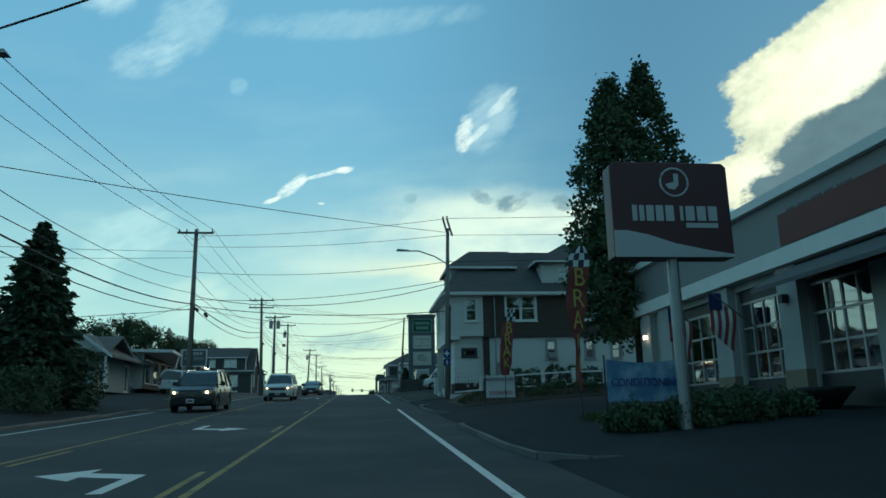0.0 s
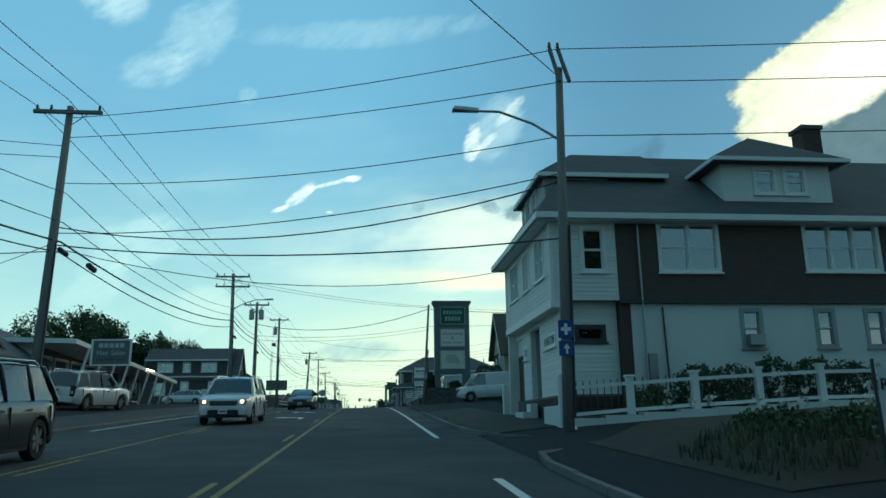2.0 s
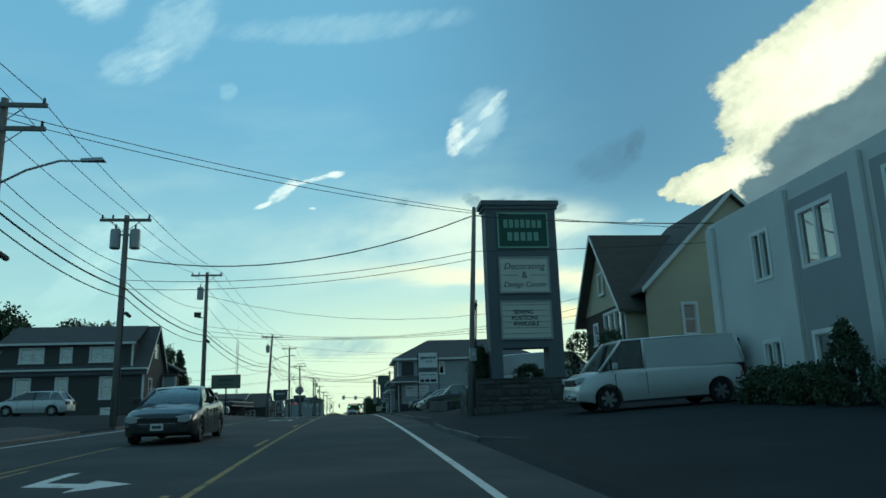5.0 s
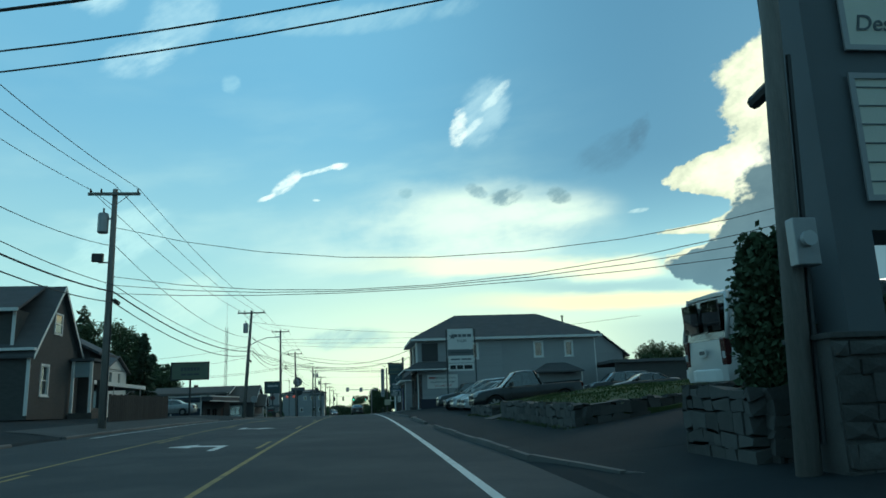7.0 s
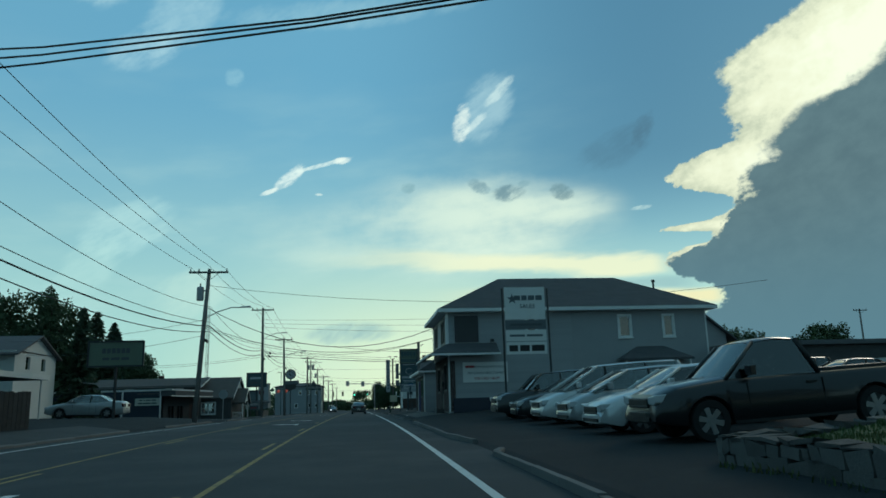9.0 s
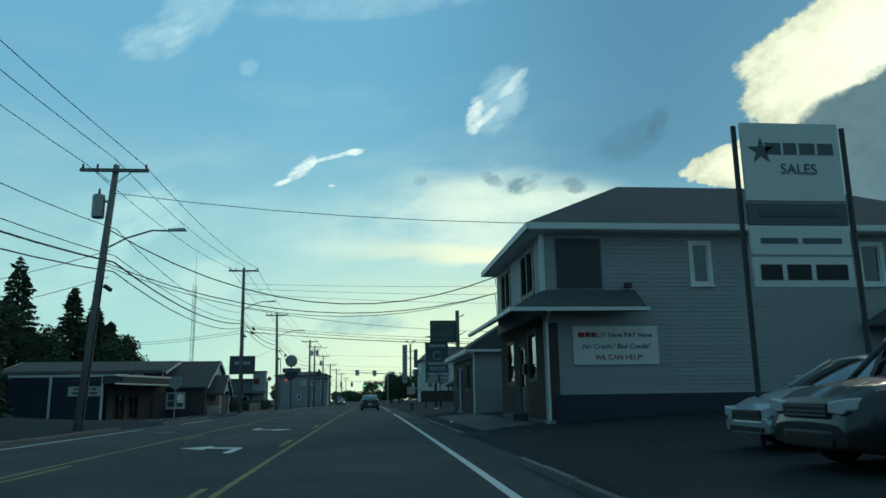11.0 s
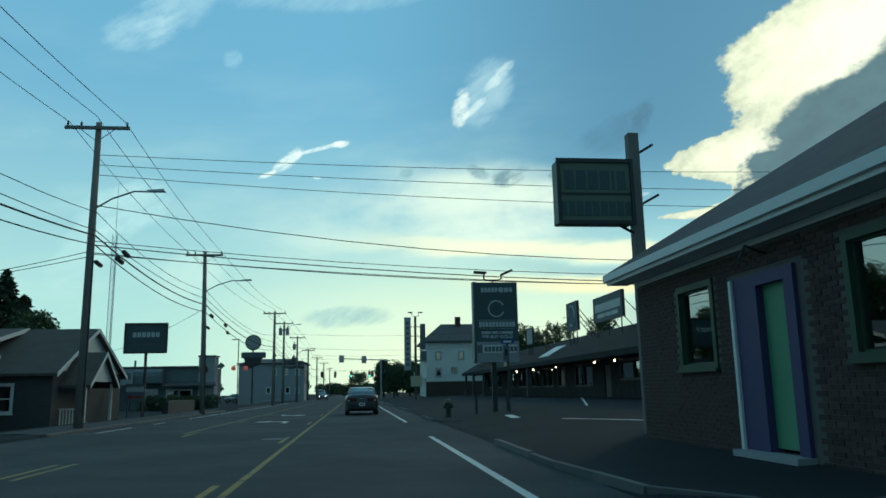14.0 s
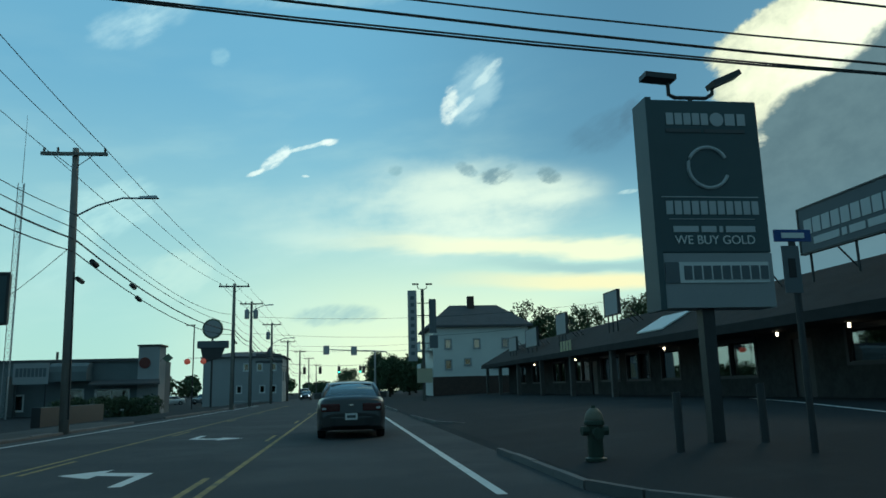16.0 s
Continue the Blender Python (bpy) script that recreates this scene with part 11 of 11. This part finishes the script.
def broad_tree(x, y, height, radius, leaf="leaf_dark", label="leafy green broadleaf tree", bottom=0.25, size=0.2, leaves=7000, lumps=7, group="", category="tree"):
    """A broad crown of lobes, each a cloud of leaves."""
    z = gz(x, y)
    root = thing("tree", (x, y, z), label, category, group)
    leaves, size = int(leaves * 2.4), size * 0.62
    part("trunk", limbs(x, y, z, height * 0.85, radius, 7, 0.03 * height), M["bark"], root, smooth=True)
    lobes = [(np.array([x, y, z + height * (0.5 + bottom / 2)]), radius * 0.8, height * (1 - bottom) * 0.46)]
    for i in range(lumps):
        a, t = 2.4 * i + rng.uniform(-0.5, 0.5), rng.uniform(0.0, 1.0)
        rr = radius * (0.62 - 0.35 * t)
        hz = height * (bottom + 0.18 + (0.80 - bottom - 0.12) * t)
        lobes.append((np.array([x + rr * math.cos(a), y + rr * math.sin(a), z + hz]), radius * rng.uniform(0.36, 0.55), height * rng.uniform(0.10, 0.18)))
    vol = np.array([l[1] ** 2 * l[2] for l in lobes]) ** 0.7
    pts = []
    for (mid, rh, rv), share in zip(lobes, vol / vol.sum()):
        c = clumps(max(6, int(leaves * share / 24)), lambda d: (mid + d * np.array([rh, rh, rv]) * rng.uniform(0.85, 1.08), mid))
        pts.append((c[:, None, :] + np.clip(rng.normal(size=(len(c), 24, 3)), -1.7, 1.7) * size * 1.6).reshape(-1, 3))
    pts = np.concatenate(pts)
    leaf_part("crown", root, pts, np.full(len(pts), size), M[leaf])
    return root


def column_tree(x, y, tops, bottom, radius, label, leaves=42000, size=0.115):
    """A dense egg-shaped crown with several tops."""
    z = gz(x, y)
    root = thing("tree", (x, y, z), label, "tree")
    part("trunk", limbs(x, y, z, bottom + 6, radius * 0.7, 9, 0.24), M["bark"], root, smooth=True)
    pts = []
    total = sum(t[3] for t in tops)
    for tx, ty, top, share, rad in tops:
        zt = zr(y) + top
        zb_ = zr(y) + bottom
        for _ in range(int(leaves * share / total / 26)):
            t = rng.uniform(0, 1) ** 0.8
            prof = rad * (math.sin(math.pi * min(1, (t + 0.10) * 0.62 + 0.1)) ** 0.9 if t < 0.45 else (1 - ((t - 0.45) / 0.55) ** 1.35) * 0.985 + 0.02)
            a = rng.uniform(0, math.tau)
            q = rng.uniform(0.3, 1.0) ** 0.4
            bump = 1 + 0.10 * math.sin(5 * a + 9 * t + tx) + 0.08 * math.sin(23 * t + 2 * a)
            cx = tx + (x - tx) * (1 - t) * 0.5 + math.cos(a) * prof * q * bump
            cy = ty + math.sin(a) * prof * q * bump
            cz = zb_ + (zt - zb_) * t + rng.normal() * 0.15
            pts.append(np.array([cx, cy, cz]) + rng.normal(size=(26, 3)) * np.array([0.17, 0.17, 0.15]))
    pts = np.concatenate(pts)
    leaf_part("crown", root, pts, np.full(len(pts), size), M["leaf_dark"])
    return root


def spruce(x, y, height, radius, label="dark green spruce tree", bottom=0.04, density=1.0, open_=0.0, size=0.16, leaf="leaf_conifer", group="", whorl=0.34):
    """Tiers of drooping boughs with needle sprays."""
    z = gz(x, y)
    root = thing("spruce_tree", (x, y, z), label, "tree", group)
    trunk = Geo().tube([(x, y, z - 0.2), (x, y, z + height * 0.6), (x + 0.03, y, z + height * 0.99)], [0.03 * height, 0.016 * height, 0.012], 8)
    pts, lie = [], []
    h = height * bottom
    k = 0
    while h < height * 0.985:
        t = h / height
        ln0 = radius * (1 - t) ** 0.85 + 0.12
        boughs = max(4, int((6 + 7 * (1 - t)) * (1 - 0.4 * open_)))
        for b in range(boughs):
            ang = math.tau * (b + rng.uniform(-0.25, 0.25)) / boughs + 0.7 * k
            ln = ln0 * rng.uniform(0.72, 1.12)
            rise = 0.35 * ln * (t - 0.15) - 0.16 * ln
            d = np.array([math.cos(ang), math.sin(ang), 0.0])
            tip = np.array([x, y, z + h]) + d * ln + np.array([0, 0, rise])
            if ln > 0.5:
                trunk.tube([(x, y, z + h), tuple(np.array([x, y, z + h]) + d * ln * 0.6 + np.array([0, 0, rise * 0.3])), tuple(tip)], [0.028 * ln ** 0.5, 0.02, 0.006], 4, caps=False)
            n = int(max(7, 30 * ln * density) / max(0.6, size / 0.16))
            s = rng.uniform(0.12 + 0.3 * open_, 1.02, n)
            wide = 0.17 * ln * (1.1 - s) + 0.05
            p = np.array([x, y, z + h]) + s[:, None] * d * ln
            p[:, 2] += rise * s ** 1.7 - np.abs(rng.normal(size=n)) * 0.10 * (0.4 + ln * 0.35)
            p += np.outer(rng.normal(size=n) * wide, np.array([-d[1], d[0], 0]))
            pts.append(p)
            lie.append(np.tile(d + np.array([0, 0, -0.35]), (n, 1)))
        h += whorl * (0.55 + 0.75 * (1 - t)) * max(0.7, height / 9) * rng.uniform(0.8, 1.2)
        k += 1
    pts, lie = np.concatenate(pts), np.concatenate(lie)
    part("trunk", trunk, M["bark"], root, smooth=True)
    leaf_part("crown", root, pts, np.full(len(pts), size), M[leaf], long=2.3, lie=lie)
    return root


def shrub(x, y, height, radius, label="rounded dark green shrub", leaf="leaf_shrub", size=0.055, leaves=4600, cone=False, lift=0.0, group="", name="shrub"):
    """A bush of small leaves on thin stems."""
    z = gz(x, y) + lift
    root = thing(name, (x, y, z), label, "shrub", group)
    g = Geo()
    for i in range(7):
        a = math.tau * i / 7
        g.tube([(x + 0.04 * math.cos(a), y + 0.04 * math.sin(a), z - 0.1), (x + radius * 0.6 * math.cos(a), y + radius * 0.6 * math.sin(a), z + height * 0.62)], [0.022, 0.007], 5)
    part("woody_base", g, M["bark"], root)
    c = []
    for _ in range(leaves // 14):
        t = rng.uniform(0.02, 1)
        prof = radius * ((1 - t) ** 0.7 if cone else math.sqrt(max(0.02, 1 - (1.7 * t - 0.75) ** 2)) if t > 0.44 else 0.82 + 0.18 * t / 0.44)
        a, q = rng.uniform(0, math.tau), rng.uniform(0.2, 1) ** 0.4
        w = 1 + 0.13 * math.sin(3 * a + 4 * t + x) + rng.normal() * 0.05
        c.append(np.array([x + math.cos(a) * prof * q * w, y + math.sin(a) * prof * q * w, z + height * t]) + rng.normal(size=(14, 3)) * size * 1.1)
    c = np.concatenate(c)
    c[:, 2] = np.maximum(c[:, 2], z + 0.02)
    leaf_part("foliage", root, c, np.full(len(c), size), M[leaf])
    return root


def grass_patch(name, label, x0, x1, y0, y1, height_at, count, tall, material="grass_blade", spread=None):
    """Blades of grass over a patch of ground."""
    x, y = rng.uniform(x0, x1, count), rng.uniform(y0, y1, count)
    g = Geo()
    vs, fs = [], []
    for i in range(count):
        h = tall * rng.uniform(0.35, 1.15)
        z = height_at(x[i], y[i]) - 0.01
        a = rng.uniform(0, math.tau)
        w, bend = 0.012 + 0.012 * tall, h * rng.uniform(0.1, 0.55)
        c, s = math.cos(a), math.sin(a)
        k = len(vs)
        vs += [(x[i] - s * w, y[i] + c * w, z), (x[i] + s * w, y[i] - c * w, z), (x[i] + c * bend * 0.4 + s * w * 0.7, y[i] + s * bend * 0.4 - c * w * 0.7, z + h * 0.6), (x[i] + c * bend * 0.4 - s * w * 0.7, y[i] + s * bend * 0.4 + c * w * 0.7, z + h * 0.6), (x[i] + c * bend, y[i] + s * bend, z + h)]
        fs += [(k, k + 1, k + 2, k + 3), (k + 3, k + 2, k + 4)]
    me = bpy.data.meshes.new(name)
    me.from_pydata(vs, [], fs)
    me.materials.append(M[material])
    ob = new(name, me)
    return tagged(ob, label, "grass", kind="stuff")


mat("grass_blade", (0.065, 0.10, 0.03), 0.8, var=0.4, scale=0.8, fine=6, bump=0, second=(0.11, 0.10, 0.04), second_at=(0.5, 0.7))
mat("verge", (0.042, 0.043, 0.036), 0.95, var=0.35, scale=1.5, fine=25, bump=0.3, second=(0.04, 0.052, 0.028), second_at=(0.5, 0.7))
mat("dry_grass", (0.06, 0.066, 0.038), 0.85, var=0.35, scale=1.0, fine=6, bump=0, second=(0.06, 0.075, 0.025), second_at=(0.45, 0.65))

# the tall tree beside the workshop and the spruce across the road
column_tree(11.25, 28.2, [(10.4, 27.6, 13.2, 1.0, 2.25), (12.15, 28.3, 14.1, 1.15, 2.35), (11.2, 28.0, 9.0, 0.9, 3.0)], 2.5, 3.0, "tall dense two-topped dark green tree", 46000)
spruce(-12.7, 31.2, 7.6, 2.55, "dense dark spruce tree reaching down to the ground", size=0.13, density=1.5, whorl=0.27)
shrub(-11.7, 34.2, 2.3, 0.9, "loose leafy bush beside the spruce", "leaf_mid", 0.09, 1900)
shrub(-11.2, 27.6, 1.5, 1.1, "low dark bush at the spruce's foot", "leaf_shrub", 0.08, 2200)

# behind the far side's houses
WOOD = "trees behind the houses"
for x, y, h, r in ((-49, 121, 10.6, 4.5), (-44.5, 124, 11.2, 4.6), (-40, 118, 12.2, 4.8), (-36.2, 121, 13.0, 5.2), (-32.4, 117, 11.0, 4.2), (-29.5, 123, 9.3, 3.2), (-55, 116, 10.5, 5), (-62, 120, 10, 5)):
    broad_tree(x, y, h, r, "leaf_dark", "broadleaf tree in a dense dark wood edge", 0.12, 0.34, 4200, 7, WOOD)
broad_tree(-30.0, 152, 12.2, 3.4, "leaf_dark", "airy broadleaf tree behind the houses", 0.2, 0.3, 3600, 7, WOOD)
broad_tree(-35.0, 156, 13.8, 3.8, "leaf_dark", "airy broadleaf tree behind the houses", 0.2, 0.3, 3600, 7, WOOD)
broad_tree(-19.0, 126.5, 6.5, 2.3, "leaf_dark", "small broadleaf tree behind the house", 0.25, 0.2, 3000, 6, WOOD)
broad_tree(-28.6, 171, 13.0, 3.6, "leaf_dark", "airy broadleaf tree behind the houses", 0.2, 0.3, 3600, 7, WOOD)
broad_tree(-33.2, 172, 12.6, 3.6, "leaf_dark", "airy broadleaf tree behind the houses", 0.2, 0.3, 3600, 7, WOOD)
spruce(-25.4, 171, 11.2, 2.3, "dark spruce tree behind the houses", 0.05, 1.0, 0.1, 0.28, group=WOOD)
FIRS = "conifers behind the house"
spruce(-57.5, 270, 24.3, 6.5, "tall spruce tree with open boughs", 0.1, 1.0, 0.35, 0.55, group=FIRS)
spruce(-55.5, 276, 22.2, 6.8, "tall dark spruce tree", 0.1, 1.1, 0.1, 0.55, group=FIRS)
spruce(-51.0, 272, 17.5, 6.0, "dark spruce tree with rounded top", 0.05, 1.1, 0.1, 0.55, group=FIRS)
spruce(-64.5, 262, 29, 7.5, "tall open pine tree", 0.2, 0.7, 0.7, 0.6, group=FIRS)
broad_tree(-47, 266, 14.4, 5.6, "leaf_dark", "dark broadleaf tree behind the house", 0.1, 0.5, 4500, 8, FIRS)
broad_tree(-66, 255, 20.0, 7.5, "leaf_dark", "large broadleaf tree behind the house", 0.1, 0.55, 6000, 9, FIRS)
broad_tree(-58, 258, 15.0, 5.5, "leaf_dark", "broadleaf tree behind the house", 0.1, 0.5, 4500, 8, FIRS)
# behind the garage on the near side
LOT = "trees behind the garage"
for x, y, h, r in ((42.5, 181, 8.0, 3.4), (46.0, 182, 7.6, 2.6), (38.0, 184, 7.4, 3.2), (51.9, 181, 6.8, 1.4), (54.2, 181, 8.4, 2.4), (57.2, 182, 8.3, 2.6), (33.0, 186, 7.0, 3.0), (63, 188, 7.0, 3)):
    broad_tree(x, y, h, r, "leaf_mid", "rounded green tree beyond the garage roof", 0.15, 0.27, 3200, 6, LOT)
# up the road
FAR = "trees up the road"
for x, y, h, r in ((21.2, 268, 10.8, 2.8), (24.2, 270, 12.4, 3.2), (26.8, 268, 11.0, 2.8), (33.2, 270, 11.9, 4.0), (30.4, 274, 10.6, 2.8), (39.4, 268, 12.2, 3.4), (6.2, 276, 5.2, 2.4), (8.7, 274, 4.7, 2.2), (0.7, 420, 9.0, 5.0), (5.4, 300, 7.2, 2.4), (8.2, 303, 7.0, 2.8), (12.0, 300, 6.6, 2.8), (-16, 330, 6.0, 3.5), (-24, 345, 7.0, 4.0)):
    broad_tree(x, y, h, r, "leaf_dark", "rounded dark green tree up the road", 0.12, 0.32, 3000, 7, FAR)

# shrubs by the white office and the corner house
for x, y, h, r, cone in ((11.2, 67.3, 2.1, 0.75, False), (11.3, 70.9, 1.8, 0.75, True), (11.4, 72.6, 0.9, 0.8, False), (11.4, 74.4, 0.9, 0.8, False), (11.3, 69.0, 0.9, 0.7, False), (11.2, 60.4, 3.5, 1.0, False), (11.3, 58.8, 3.2, 1.0, False), (11.3, 57.1, 3.0, 0.95, False), (5.75, 50.9, 0.9, 0.45, False)):
    shrub(x, y, h, r, "clipped conical evergreen shrub" if cone else "rounded dark green shrub", cone=cone, group="shrubs by the buildings")
shrub(5.42, 85.6, 1.85, 0.38, "tall dense dark yew beside the tower sign", cone=False, leaves=11000, size=0.06, lift=0.75)
shrub(10.3, 87.2, 3.0, 0.85, "dense dark bush against the brick house", leaves=5200)
shrub(11.1, 85.6, 2.9, 0.75, "dense dark bush against the brick house", leaves=4600)
shrub(7.7, 86.5, 1.0, 0.6, "dense dark yew bush behind the stone wall", lift=0.75, leaves=3800)
for k, (x, h) in enumerate(((7.7, 0.75), (9.0, 1.25), (9.9, 1.2), (11.2, 1.35), (12.4, 1.3), (13.4, 1.2))):
    shrub(x, 41.5, h, 0.62, "leafy garden shrub behind the white fence", "leaf_shrub" if k % 2 else "leaf_mid", 0.06, 2000, group="shrubs behind the fence")
for k in range(7):
    shrub(-22.6 + 1.15 * k, 236.5 + 0.3 * (k % 3), 1.5, 0.85, "dense dark hedge bush before the diner", leaves=1500, size=0.1, group="hedge before the diner")
# weeds and pale flowers in the overgrown bed
for k in range(13):
    x, y = 5.9 + (k % 5) * 1.25 + rng.uniform(-0.4, 0.4), 30.6 + (k // 5) * 1.3 + rng.uniform(-0.4, 0.4)
    shrub(x, y, rng.uniform(0.22, 0.45), rng.uniform(0.45, 0.7), "loose leafy weed clump in the bed", "leaf_mid", 0.055, 1300, lift=0.1, group="weeds of the bed", name="weed_clump")
petals = []
for _ in range(26):
    c = np.array([rng.uniform(5.2, 10.5), rng.uniform(30.2, 34.5), 0])
    c[2] = bed_z(c[0], c[1]) + rng.uniform(0.3, 0.55)
    petals.append(c + rng.normal(size=(14, 3)) * 0.035)
petals = np.concatenate(petals)
flower_mesh = leaf_mesh("flowers", petals, np.full(len(petals), 0.05), M["flowers"])
tagged(new("flowers", flower_mesh), "pale cream flower heads above the weeds", "flowers", kind="stuff")
for k, (x, y) in enumerate(((5.3, 13.5), (6.3, 13.3), (7.3, 13.5), (8.3, 13.8), (6.9, 14.5))):
    shrub(x, y, 0.42 + 0.06 * (k % 3), 0.62, "low dark spreading shrub round the sign pole", leaves=2600, group="low shrubs at the sign pole")
grass_patch("tall_grass", "dark uncut grass round the feather flag and banner", 5.3, 8.4, 14.4, 17.2, gz, 3600, 0.22)
grass_patch("tall_grass", "tall dry grass at the edge of the bed", 4.4, 10.5, 29.5, 32.5, bed_z, 2600, 0.2, "dry_grass")
grass_patch("grass", "rough uncut green grass on the lawn", 5.25, 14, 93.0, 101.1, lawn_z, 16000, 0.075)
grass_patch("grass", "rough uncut green grass on the lawn", 5.25, 14, 102.7, 107.9, lawn_z, 11000, 0.075)
grass_patch("grass", "worn dry grass verge along the kerb", 3.1, 5.0, 41.0, 60.0, gz, 3500, 0.05, "dry_grass")
grass_patch("grass", "weeds along the stone wall's foot", 4.75, 5.0, 92.6, 107.5, gz, 500, 0.09)
terrace("grass_verge", [3.05, 3.6, 4.6, 5.3], 41.2, 60.5, lambda x, y: gz(x, y) + 0.03, M["verge"], "worn dry earth and grass strip beside the kerb", "verge")

# the last woods before the horizon
def far_woods(name, label, spans, leaf, count, size):
    pts = []
    for (x0, x1, y0, y1, h) in spans:
        for _ in range(count):
            x, y = rng.uniform(x0, x1), rng.uniform(y0, y1)
            r, hh = rng.uniform(2.5, 4.5), h * rng.uniform(0.7, 1.1)
            n = 150
            d = rng.normal(size=(n, 3))
            d /= np.linalg.norm(d, axis=1, keepdims=True)
            p = np.array([x, y, gz(x, y) + hh * 0.5]) + d * np.array([r, r, hh * 0.5]) * rng.uniform(0.6, 1.05, (n, 1))
            pts.append(p)
    pts = np.concatenate(pts)
    ob = new(name, leaf_mesh(name, pts, np.full(len(pts), size), M[leaf]))
    return tagged(ob, label, "woods", kind="stuff")


far_woods("far_woods", "dark woods closing the road's far end", [(-140, -20, 420, 480, 8), (18, 160, 400, 470, 8), (-25, 25, 640, 700, 7), (-170, -75, 180, 330, 10), (80, 190, 190, 330, 9)], "leaf_dark", 60, 0.9)
